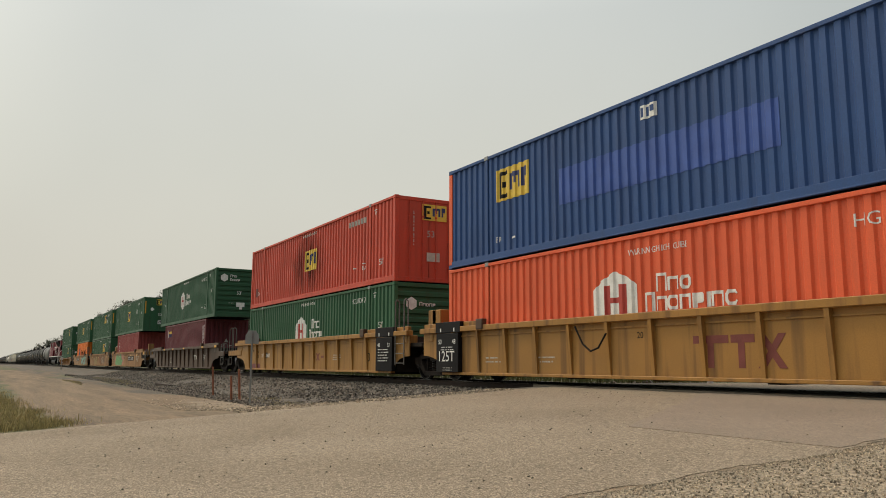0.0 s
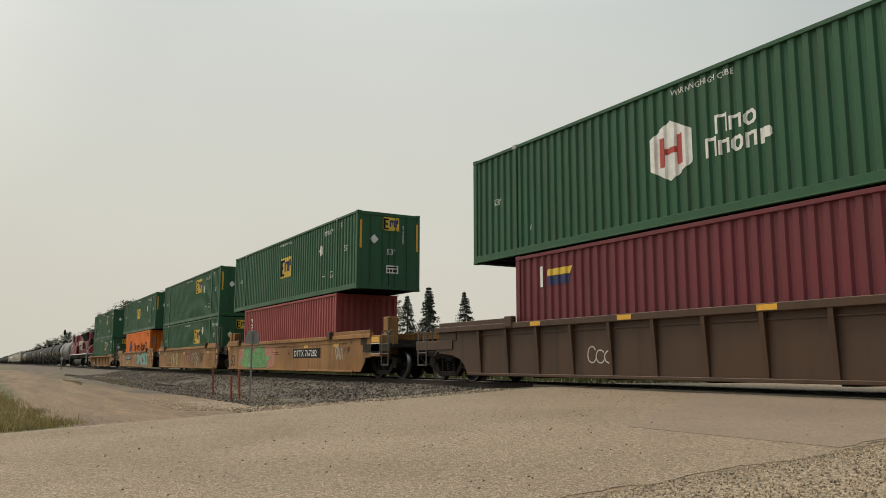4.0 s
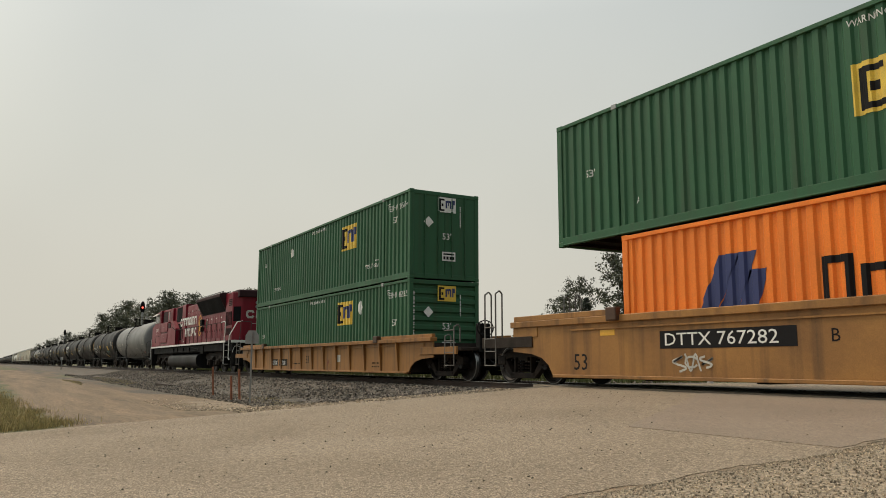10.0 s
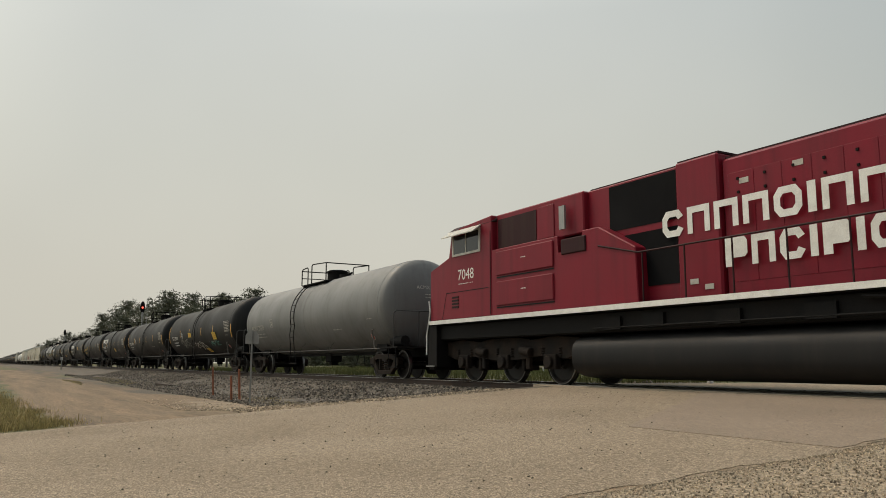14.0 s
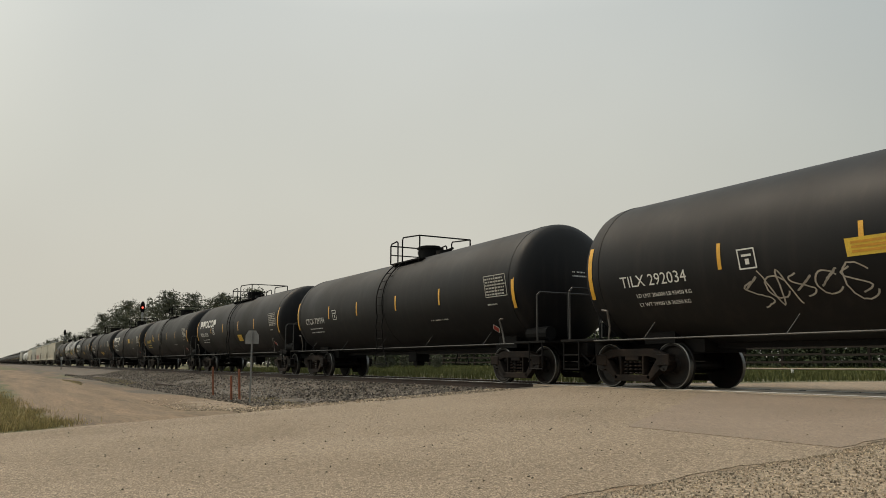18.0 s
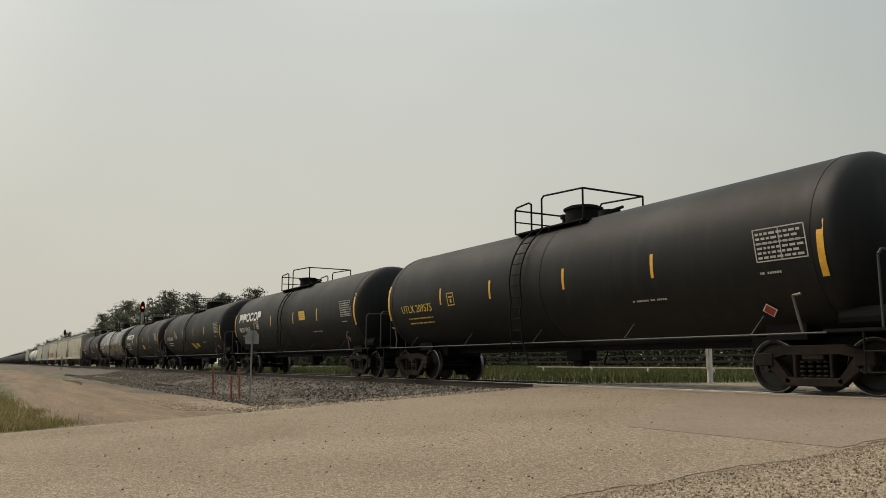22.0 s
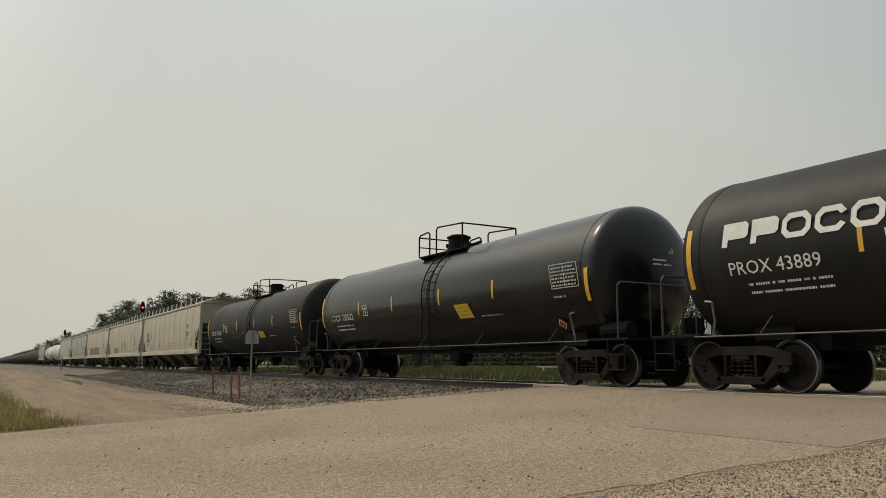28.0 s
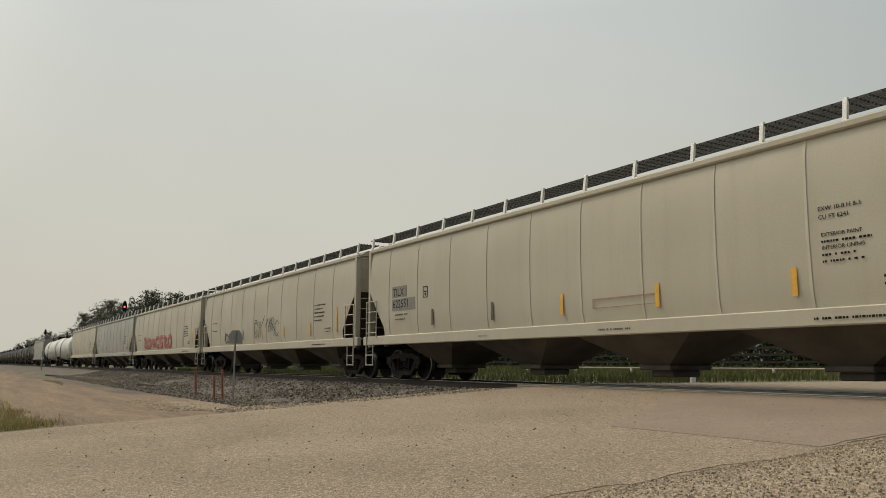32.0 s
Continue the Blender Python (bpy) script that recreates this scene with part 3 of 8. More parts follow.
def wheel_mesh(r):
    bm = bmesh.new()
    for s in (-1, 1):
        prof = [(0.62, 0.10), (0.645, 0.15), (0.655, r - 0.10), (0.66, r - 0.06), (0.672, r + 0.025), (0.70, r + 0.02), (0.715, r), (0.80, r - 0.006), (0.805, r - 0.06), (0.75, r - 0.10), (0.735, 0.16), (0.80, 0.12), (0.80, 0.08)]
        seg = 28
        rings = [[bm.verts.new((a * math.cos(2 * math.pi * k / seg), s * y, a * math.sin(2 * math.pi * k / seg))) for k in range(seg)] for y, a in prof]
        for p, q in zip(rings, rings[1:]):
            for k in range(seg):
                bm.faces.new((p[k], p[(k + 1) % seg], q[(k + 1) % seg], q[k]))
    tube(bm, (0, -1.02, 0), (0, 1.02, 0), 0.08, 12)
    for s in (-1, 1):
        tube(bm, (0, s * 0.86, 0), (0, s * 1.06, 0), 0.115, 12)
        for k in range(3):
            a = 2 * math.pi * k / 3
            tube(bm, (0.07 * math.cos(a), s * 1.06, 0.07 * math.sin(a)), (0.07 * math.cos(a), s * 1.085, 0.07 * math.sin(a)), 0.018, 6)
    return mesh_of("wheelset", bm, M["wheel"], smooth=True)


def tread_mesh(r, s):
    bm = bmesh.new()
    seg = 56
    rings = [[bm.verts.new((a * math.cos(2 * math.pi * k / seg), s * y, a * math.sin(2 * math.pi * k / seg))) for k in range(seg)] for y, a in ((0.716, r + 0.004), (0.80, r + 0.001), (0.809, r - 0.010), (0.809, r - 0.020))]
    for p, q in zip(rings, rings[1:]):
        for k in range(seg):
            bm.faces.new((p[k], p[(k + 1) % seg], q[(k + 1) % seg], q[k]))
    return mesh_of("tread", bm, M["tread"], smooth=True)


WHEEL, TREAD = wheel_mesh(0.46), [tread_mesh(0.46, -1), tread_mesh(0.46, 1)]
WHEEL_BIG, TREAD_BIG = wheel_mesh(0.52), [tread_mesh(0.52, -1), tread_mesh(0.52, 1)]


def truck_mesh():
    """A cast three-piece freight truck: two pierced side frames, springs and a bolster."""
    bm = bmesh.new()
    for s in (-1, 1):
        y0, y1 = s * 0.90, s * 1.06
        a, b = min(y0, y1), max(y0, y1)
        prism(bm, [(-1.10, 0.52), (-1.06, 0.66), (-0.55, 0.80), (0.55, 0.80), (1.06, 0.66), (1.10, 0.52), (0.98, 0.52), (0.50, 0.66), (-0.50, 0.66), (-0.98, 0.52)], a, b)
        prism(bm, [(-0.98, 0.52), (-0.72, 0.60), (-0.40, 0.20), (-0.52, 0.16)], a, b)
        prism(bm, [(0.98, 0.52), (0.72, 0.60), (0.40, 0.20), (0.52, 0.16)], a, b)
        box(bm, -0.52, 0.52, a, b, 0.13, 0.27)
        for x in (-0.36, 0.30):
            box(bm, x, x + 0.06, a, b, 0.27, 0.66)
        for x in (-0.22, -0.07, 0.08, 0.2):
            for k in range(4):
                tube(bm, (x, s * 0.98, 0.28 + k * 0.075), (x, s * 0.98, 0.32 + k * 0.075), 0.055, 8)
        for x in (-0.9, 0.9):
            box(bm, x - 0.17, x + 0.17, min(s * 0.88, s * 1.08), max(s * 0.88, s * 1.08), 0.46, 0.68)
    box(bm, -0.2, 0.2, -1.05, 1.05, 0.56, 0.74)
    box(bm, -0.62, -0.5, -0.8, 0.8, 0.3, 0.42)
    box(bm, 0.5, 0.62, -0.8, 0.8, 0.3, 0.42)
    return mesh_of("truck", bm, M["truck"], bevel=0.014)


TRUCK = truck_mesh()


def add_truck(parent, x, base=0.9):
    tr = new("truck", TRUCK)
    tr.parent = parent
    tr.matrix_basis = pose(x, 0, 0)
    for dx in (-base, base):
        w = new("wheelset", WHEEL)
        w.parent = tr
        w.matrix_basis = pose(dx, 0, 0.46)
        for tm in TREAD:
            t = new("tread", tm)
            t.parent = tr
            t.matrix_basis = pose(dx, 0, 0.46)
            t["label"] = "bright worn wheel tread"
        SPINS.append((w, dx, 0.46))
    return tr


def rolling(ob, x):
    MOVES.append((ob, x))
    ob.matrix_basis = pose(x, TRACK_Y, 0)
    return ob


def coupler(parent, x, s):
    bm = bmesh.new()
    box(bm, min(x, x + s * 0.7), max(x, x + s * 0.7), -0.09, 0.09, 0.70, 0.90)
    box(bm, min(x + s * 0.6, x + s * 0.9), max(x + s * 0.6, x + s * 0.9), -0.16, 0.16, 0.66, 0.96)
    part("coupler", bm, M["truck"], parent, bevel=0.02)
    bm = bmesh.new()
    pipe(bm, [(x, -0.35, 0.72), (x + s * 0.3, -0.32, 0.50), (x + s * 0.6, -0.2, 0.42), (x + s * 0.85, -0.05, 0.55)], 0.025)
    part("air_hose", bm, M["black"], parent)


# ---- containers ----
RIB, RIB_DEEP, SKIN = 0.275, 0.044, 0.032


def corrugated(bm, u0, u1, z0, z1, pitch, depth, place, edge=0.09):
    """Pressed sheet between u0 and u1: trapezoid ribs, hollow side out. place(u, d, z) gives the point d inside the skin."""
    cols = []
    n = max(2, round((u1 - u0) / pitch))
    p = (u1 - u0) / n
    for i in range(n):
        a = u0 + i * p
        cols += [(a, 0.0), (a + p * 0.42, 0.0), (a + p * 0.56, depth), (a + p * 0.86, depth)]
    cols.append((u1, 0.0))
    lo = [bm.verts.new(place(u, d, z0)) for u, d in cols]
    hi = [bm.verts.new(place(u, d, z1)) for u, d in cols]
    for i in range(len(cols) - 1):
        bm.faces.new((lo[i], lo[i + 1], hi[i + 1], hi[i]))


def freight_container(x, z, length, col, label, end="flat", h=2.9, posts=True, rear=None):
    """A steel container whose local origin is at its base centre. The end that faces +x is shown."""
    ob = thing("container", label, "container", "stacked containers")
    rolling(ob, x)
    ob.matrix_basis = pose(x, TRACK_Y, z)
    MOVES[-1] = (ob, x, z)
    L, W = length / 2, 1.295
    mat = M[col]
    inner = 6.095 if posts and length > 13 else None
    spans = [(-L + 0.16, L - 0.16)] if not inner else [(-L + 0.16, -inner - 0.10), (-inner + 0.10, inner - 0.10), (inner + 0.10, L - 0.16)]
    for s in (-1, 1):
        bm = bmesh.new()
        for a, b in spans:
            corrugated(bm, a, b, 0.20, h - 0.09, RIB, RIB_DEEP, lambda u, d, w: (u, s * (W - SKIN - d), w))
        part("side_wall", bm, mat, ob)
        boxes("top_rail", mat, ob, [(-L + 0.15, L - 0.15, min(s * W, s * (W - 0.08)), max(s * W, s * (W - 0.08)), h - 0.10, h - 0.015)], bevel=0.008)
        boxes("bottom_rail", mat, ob, [(-L + 0.15, L - 0.15, min(s * W, s * (W - 0.10)), max(s * W, s * (W - 0.10)), 0.03, 0.21),
                                       (-L + 0.15, L - 0.15, min(s * (W + .012), s * W), max(s * (W + .012), s * W), 0.03, 0.06)], bevel=0.006)
        for e in (-1, 1):
            x0, x1 = sorted((e * L, e * (L - 0.17)))
            boxes("corner_post", M[rear] if rear and e < 0 else mat, ob, [(x0, x1, min(s * W, s * (W - 0.14)), max(s * W, s * (W - 0.14)), 0.12, h - 0.12)], bevel=0.012)
            for zz in (0.0, h - 0.12):
                boxes("corner_casting", mat, ob, [(min(e * (L + .004), e * (L - .18)), max(e * (L + .004), e * (L - .18)), min(s * (W + .004), s * (W - .16)), max(s * (W + .004), s * (W - .16)), zz, zz + 0.12)], bevel=0.012)
            if inner:
                xa, xb = sorted((e * (inner - 0.075), e * (inner + 0.075)))
                boxes("lifting_post", mat, ob, [(xa, xb, min(s * (W + .002), s * (W - .10)), max(s * (W + .002), s * (W - .10)), 0.03, h - 0.02)], bevel=0.012)
                boxes("lifting_casting", M["steel"], ob, [(xa - .01, xb + .01, min(s * (W + .012), s * (W - .12)), max(s * (W + .012), s * (W - .12)), h - 0.11, h + 0.006)], bevel=0.01)
    boxes("roof", mat, ob, [(-L + 0.02, L - 0.02, -W + 0.02, W - 0.02, h - 0.06, h - 0.02)])
    under = boxes("underframe", M["black"], ob, [(-L + 0.1, L - 0.1, -W + 0.1, W - 0.1, 0.10, 0.16)])
    boxes("cross_bearer", M["black"], under, [(xx, xx + 0.09, -W + 0.06, W - 0.06, 0.02, 0.102) for xx in np.linspace(-L + 0.3, L - 0.4, int(length / 0.75))], split=True)
    # ends
    for e in (1, -1):
        bm = bmesh.new()
        if end == "ribbed" and e == 1:
            corrugated(bm, 0.16, h - 0.16, -W + 0.13, W - 0.13, 0.30, 0.05, lambda u, d, w: (L - 0.02 - d, w, u))
        elif end == "corrugated":
            corrugated(bm, -W + 0.13, W - 0.13, 0.14, h - 0.14, 0.26, 0.045, lambda u, d, w: (e * (L - 0.02 - d), u, w))
        else:
            for y0, y1 in ((-W + 0.14, -0.012), (0.012, W - 0.14)):
                box(bm, min(e * (L - 0.06), e * (L - 0.02)), max(e * (L - 0.06), e * (L - 0.02)), y0, y1, 0.16, h - 0.14)
        part("end_wall", bm, M[rear] if rear and e < 0 else mat, ob)
        boxes("end_sill", mat, ob, [(min(e * L, e * (L - .12)), max(e * L, e * (L - .12)), -W + .13, W - .13, 0.02, 0.17), (min(e * L, e * (L - .12)), max(e * L, e * (L - .12)), -W + .13, W - .13, h - .15, h - .02)], bevel=0.008, split=True)
        if end == "flat" and e == 1:
            for y in (-0.75, -0.25, 0.25, 0.75):
                bm = bmesh.new()
                tube(bm, (L + 0.012, y, 0.10), (L + 0.012, y, h - 0.10), 0.017, 6)
                for zz in (0.5, 1.3, 2.2):
                    box(bm, L - 0.02, L + 0.03, y - 0.04, y + 0.04, zz, zz + 0.05)
                part("lock_rod", bm, mat, ob)
    return ob


def block_word(name, shapes, w, h, material, parent, at, stroke=0.16, gap=0.14, lean=0.0, label=""):
    """A trade name as a row of plain shapes of its size and colour: o ring, c open ring, n arch, h tall arch, p flag, i bar, l tall bar, - dash."""
    widths = {"i": 0.4, "l": 0.4, "-": 0.5}
    unit = w / sum(widths.get(k, 1.0) for k in shapes)
    u = 0.0
    for k in shapes:
        full = unit * widths.get(k, 1.0)
        wide, tall, t = full - gap * unit, h * (1.0 if k in "hl" else 0.74 if any(q in "hl" for q in shapes) else 1.0), stroke * h

        def put(poly):
            bm = bmesh.new()
            lo, hi = ([bm.verts.new((u + a * wide + lean * b * tall, b * tall, z)) for a, b in poly] for z in (0.0, 0.003))
            bm.faces.new(hi)
            for i in range(len(poly)):
                j = (i + 1) % len(poly)
                bm.faces.new((lo[i], lo[j], hi[j], hi[i]))
            bmesh.ops.triangulate(bm, faces=[f for f in bm.faces if len(f.verts) > 4])
            part(name, bm, material, parent, label, at=at)
        sx, sy = t / wide, t / tall
        def loop(rim, core):
            bm = bmesh.new()
            rows = [[bm.verts.new((u + a * wide + lean * b * tall, b * tall, z)) for a, b in pts] for pts, z in ((rim, 0.0), (rim, 0.003), (core, 0.003), (core, 0.0))]
            for p, q in zip(rows, rows[1:]):
                for i in range(len(p) - 1):
                    bm.faces.new((p[i], p[i + 1], q[i + 1], q[i]))
            bmesh.ops.remove_doubles(bm, verts=bm.verts[:], dist=1e-5)
            part(name, bm, material, parent, label, at=at)
        if k in "oc":
            e, f = 0.26, 0.20
            rim = [(1, 1 - e), (1 - f, 1), (f, 1), (0, 1 - e), (0, e), (f, 0), (1 - f, 0), (1, e)]
            core = [(0.5 + (a - 0.5) * (1 - 2 * sx), 0.5 + (b - 0.5) * (1 - 2 * sy)) for a, b in rim]
            if k == "o":
                rim, core = rim + [rim[0]], core + [core[0]]
            loop(rim, core)
        elif k in "nh":
            put([(0, 0), (0, 1), (1, 1), (1, 0), (1 - sx, 0), (1 - sx, 1 - sy), (sx, 1 - sy), (sx, 0)])
        elif k == "p":
            put([(0, 0), (0, 1), (0.88, 1), (1, 0.86), (1, 0.42), (0.88, 0.30), (sx * 1.3, 0.30), (sx * 1.3, 0)])
        elif k == "-":
            put([(0, 0.4), (1, 0.4), (1, 0.6), (0, 0.6)])
        else:
            put([(0, 0), (0, 1), (1, 1), (1, 0)])
        u += full


def square_logo(ob, x, z, w, h, y=-1.300, on="side", ink2="ink_blue", sheet="yellow"):
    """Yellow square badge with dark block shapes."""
    at = side(x, z, y) if on == "side" else front(x, z, y)
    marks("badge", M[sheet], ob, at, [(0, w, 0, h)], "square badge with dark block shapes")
    up = at @ pose(0, 0, 0.004)
    marks("badge_mark", M["ink_black"], ob, up, [(.07 * w, .17 * w, .08 * h, .9 * h), (.17 * w, .36 * w, .08 * h, .2 * h), (.17 * w, .36 * w, .78 * h, .9 * h), (.2 * w, .3 * w, .4 * h, .58 * h)])
    marks("badge_mark", M[ink2], ob, up, [(.42 * w, .51 * w, .28 * h, .78 * h), (.51 * w, .70 * w, .66 * h, .8 * h), (.56 * w, .61 * w, .45 * h, .66 * h), (.66 * w, .74 * w, .28 * h, .78 * h), (.79 * w, .94 * w, .55 * h, .85 * h), (.79 * w, .86 * w, .28 * h, .55 * h)])


def diamond(ob, at, r=0.16, red=False):
    outline_mark("placard", M["white"], ob, at, [(0, -r), (r, 0), (0, r), (-r, 0)], "white diamond placard")
    if red:
        outline_mark("placard_mark", M["ink_red"], ob, at @ pose(0, 0, 0.004), [(0, -r * .82), (r * .82, 0), (0, r * .82), (-r * .82, 0)])


def house_logo(ob, x, z, w, h, y=-1.300, ink="ink_red"):
    outline_mark("house_mark", M["white"], ob, side(x, z, y), [(0, 0), (w, 0), (w, h * .62), (w * .82, h * .82), (w * .5, h), (w * .18, h * .82), (0, h * .62)], "white house-shaped mark")
    up = side(x, z, y - 0.005)
    marks("house_mark_bar", M[ink], ob, up, [(.26 * w, .40 * w, .05 * h, .70 * h), (.60 * w, .74 * w, .05 * h, .70 * h), (.40 * w, .60 * w, .30 * h, .42 * h)])


# ---- well cars ----
def ladder(parent, rails, rungs):
    """Two bent side rails with separate rungs."""
    made = []
    for pts in rails:
        bm = bmesh.new()
        pipe(bm, pts, 0.021)
        made.append(part("side_rail" if made else "ladder", bm, M["iron"], made[0] if made else parent))
    for a, b in rungs:
        bm = bmesh.new()
        tube(bm, a, b, 0.016, 6)
        part("rung", bm, M["iron"], made[0])


CUTS = {  # lower outline of the side sheet at a car's end, from the well outwards
    "arch": lambda H: [(H, 0.22), (H + 0.15, 0.45), (H + 0.40, 0.62), (H + 0.80, 0.72), (H + 1.55, 0.78), (H + 1.55, 1.36)],
    "short": lambda H: [(H, 0.22), (H + 0.15, 0.45), (H + 0.40, 0.62), (H + 0.80, 0.70), (H + 1.12, 0.72), (H + 1.12, 1.36)],
    "square": lambda H: [(H + 0.10, 0.22), (H + 0.30, 0.42), (H + 0.34, 1.36)],
    "slant": lambda H: [(H - 0.12, 0.22), (H + 0.02, 0.45), (H + 0.34, 1.36)],
    "long": lambda H: [(H + 0.50, 0.20), (H + 0.86, 0.52), (H + 0.92, 0.68), (H + 1.38, 0.70), (H + 1.38, 1.36)],
}
REACH = {"arch": 1.6, "short": 1.16, "square": 0.38, "slant": 0.38, "long": 1.40}


def well_car(x, c, lt, rt, col, label, ribs=True, lo_end="truck", hi_end="truck", shared=None, tall="", cuts=("arch", "arch")):
    """One well unit. x: its place along the train; the well is centred there; lt, rt: truck centres from it (None: carried by the next unit)."""
    ob = thing("well_car", label, "well car", "well cars")
    rolling(ob, x)
    mat = M[col]
    H = 8.25                      # half length of the well
    le, re = lt - (1.3 if lo_end == "coupled" else 0.25), rt + (1.3 if hi_end == "coupled" else 0.25)
    for s in (-1, 1):
        bm = bmesh.new()
        y0, y1 = sorted((s * 1.40, s * 1.37))
        # side sheet, cut away over the trucks
        lo_cut, hi_cut = (CUTS[k](H) for k in cuts)
        prism(bm, [(-u, w) for u, w in lo_cut[::-1]] + hi_cut, y0, y1)
        part("side_sheet", bm, mat, ob)
        for xx in (-6.1, 6.1):
            boxes("container_lock", M["brown_car"], ob, [(xx - .16, xx + .16, min(s * 1.56, s * 1.40), max(s * 1.56, s * 1.40), 1.38, 1.66)], bevel=0.02)
        boxes("stiffener", mat, ob, [(-H + .7, H - .7, min(s * 1.402, s * 1.43), max(s * 1.402, s * 1.43), 1.22, 1.25)])
        out = 1.53 if ribs else 1.46
        rows = [(-H - REACH[cuts[0]], H + REACH[cuts[1]], min(s * out, s * 1.30), max(s * out, s * 1.30), 1.355, 1.50)]
        for e in (-1, 1):
            boxes("end_coaming", mat, ob, [(min(e * 6.3, e * (H + REACH[cuts[e > 0]] - .1)), max(e * 6.3, e * (H + REACH[cuts[e > 0]] - .1)), min(s * 1.305, s * 1.42), max(s * 1.305, s * 1.42), 1.50, 1.63)], bevel=0.012)
        boxes("top_chord", mat, ob, rows, bevel=0.012)
        boxes("bottom_chord", mat, ob, [(-H + 0.05, H - 0.05, min(s * 1.45, s * 1.28), max(s * 1.45, s * 1.28), 0.18, 0.25)], bevel=0.01)
        if ribs:
            for i in range(13):
                bm = bmesh.new()
                xx = -H + 0.7 + i * (2 * H - 1.4) / 12
                prism(bm, [(s * 1.40, 0.25), (s * 1.44, 0.25), (s * 1.455, 0.55), (s * 1.515, 1.355), (s * 1.40, 1.355)], xx - .045, xx + .045, axis="x")
                part("rib", bm, mat, ob)
    boxes("well_floor", M["black"], ob, [(-H, H, -1.3, 1.3, 0.19, 0.235)] + [(xx, xx + .25, -1.3, 1.3, 0.15, 0.2) for xx in np.linspace(-H + .2, H - .5, 7)])
    # end platforms over the trucks
    for e, end, xe in ((-1, lo_end, le), (1, hi_end, re)):
        high = ("l" if e < 0 else "r") in tall
        a, b = sorted((e * (H + 0.02), xe))
        # platform and bulkhead are coloured dark for the shade over the trucks
        boxes("end_platform", M["shaded_steel"], ob, [(a, b, -1.28, 1.28, 1.0, 1.12), (a, b, -0.45, 0.45, 0.72, 1.0)], bevel=0.012)
        a2, b2 = sorted((e * H, e * (H + 0.06)))
        boxes("bulkhead", M["shaded_steel"], ob, [(a2, b2, -1.3, 1.3, 0.22, 1.36)])
        rows = []
        for s in (-1, 1):
            rows.append((min(e * (H + .55), e * (H + 1.0)), max(e * (H + .55), e * (H + 1.0)), min(s * 1.42, s * 1.05), max(s * 1.42, s * 1.05), 1.12, 1.36))
        boxes("end_bracket", mat if cuts[e > 0] in ("arch", "short") else M["shaded_steel"], ob, rows, bevel=0.01, split=True)
        if end == "coupled":
            coupler(ob, xe, e)
            if col == "rust_car" and e > 0:
                bm = bmesh.new()
                xw, yw, zw = xe + .12, -.55, 1.78
                for k in range(18):
                    p, q = ((xw, yw + .27 * math.cos(a), zw + .27 * math.sin(a)) for a in (k * math.pi / 9, (k + 1) * math.pi / 9))
                    tube(bm, p, q, .02, 6)
                    if k % 3 == 0:
                        tube(bm, (xw, yw, zw), p, .013, 5)
                tube(bm, (xw, yw, zw), (xw - .2, yw, zw), .04, 8)
                part("brake_wheel", bm, M["black"], ob)
                boxes("brake_stand", M["black"], ob, [(xw - .28, xw - .04, yw - .15, yw + .2, .95, 1.95)], bevel=0.02)
            a3, b3 = sorted((e * (H + 0.75), xe - e * .02))
            boxes("end_sill", mat if ribs else M["shaded_steel"], ob, [(a3, b3, -1.43, -1.36, .88, 1.14), (a3, b3, 1.36, 1.43, .88, 1.14)], bevel=0.008, split=True)
            if not ribs and e > 0:
                boxes("end_cabinet", mat, ob, [(9.65, 10.37, -1.42, -.75, .72, 1.42)], bevel=0.015)
                boxes("end_guide", mat, ob, [(9.94, 10.3, -1.1, -.7, 1.42, 2.05)], bevel=0.02)
            # ladder and tall hand irons
            for s in (-1, 1):
                xa, xb = xe - e * 0.65, xe - e * 0.15
                top = 2.28 if high else 1.5
                ladder(ob, [[(xx, s * 1.42, 0.42), (xx, s * 1.42, top), (xx, s * 1.30, top + .08), (xx, s * 1.22, top), (xx, s * 1.22, 1.1)] for xx in (xa, xb)],
                       [((xa, s * 1.42, zz), (xb, s * 1.42, zz)) for zz in (0.44, 0.80, 1.12, 1.42)])
        else:
            rows = []
            for s in (-1, 1):
                g0, g1 = (.12, -.36) if ribs else (-.40, -.74)
                rows.append((min(xe + e * g0, xe + e * g1), max(xe + e * g0, xe + e * g1), min(s * 0.66, s * 1.0), max(s * 0.66, s * 1.0), 1.12, 2.10))
            if not ribs and e < 0:
                boxes("bolster_box", M["ink_black"], ob, [(-9.12, -8.64, -1.41, -.6, .92, 1.47)], bevel=0.015)
            boxes("end_guide", mat, ob, rows, bevel=0.02, split=True)
            for s in (-1, 1):
                xa, xb = (e * (H + .34), e * (H + .94)) if high else (e * (H + .72), e * (H + 1.22))
                if high:
                    rails = [[(xx, s * 1.50, .45), (xx, s * 1.50, 2.42), (xx, s * 1.44, 2.5), (xx, s * 1.36, 2.42), (xx, s * 1.36, 1.1)] for xx in (xa, xb)]
                else:
                    rails = [[(xx, s * 1.50, 0.45), (xx, s * 1.50, 1.4)] for xx in (xa, xb)]
                if high:
                    ladder(ob, rails, [((xa, s * 1.50, zz), (xb, s * 1.50, zz)) for zz in (0.5, 0.8, 1.1, 1.38)])
    if "l" in (shared or "lr"):
        add_truck(ob, lt)
    if "r" in (shared or "lr"):
        add_truck(ob, rt)
    return ob


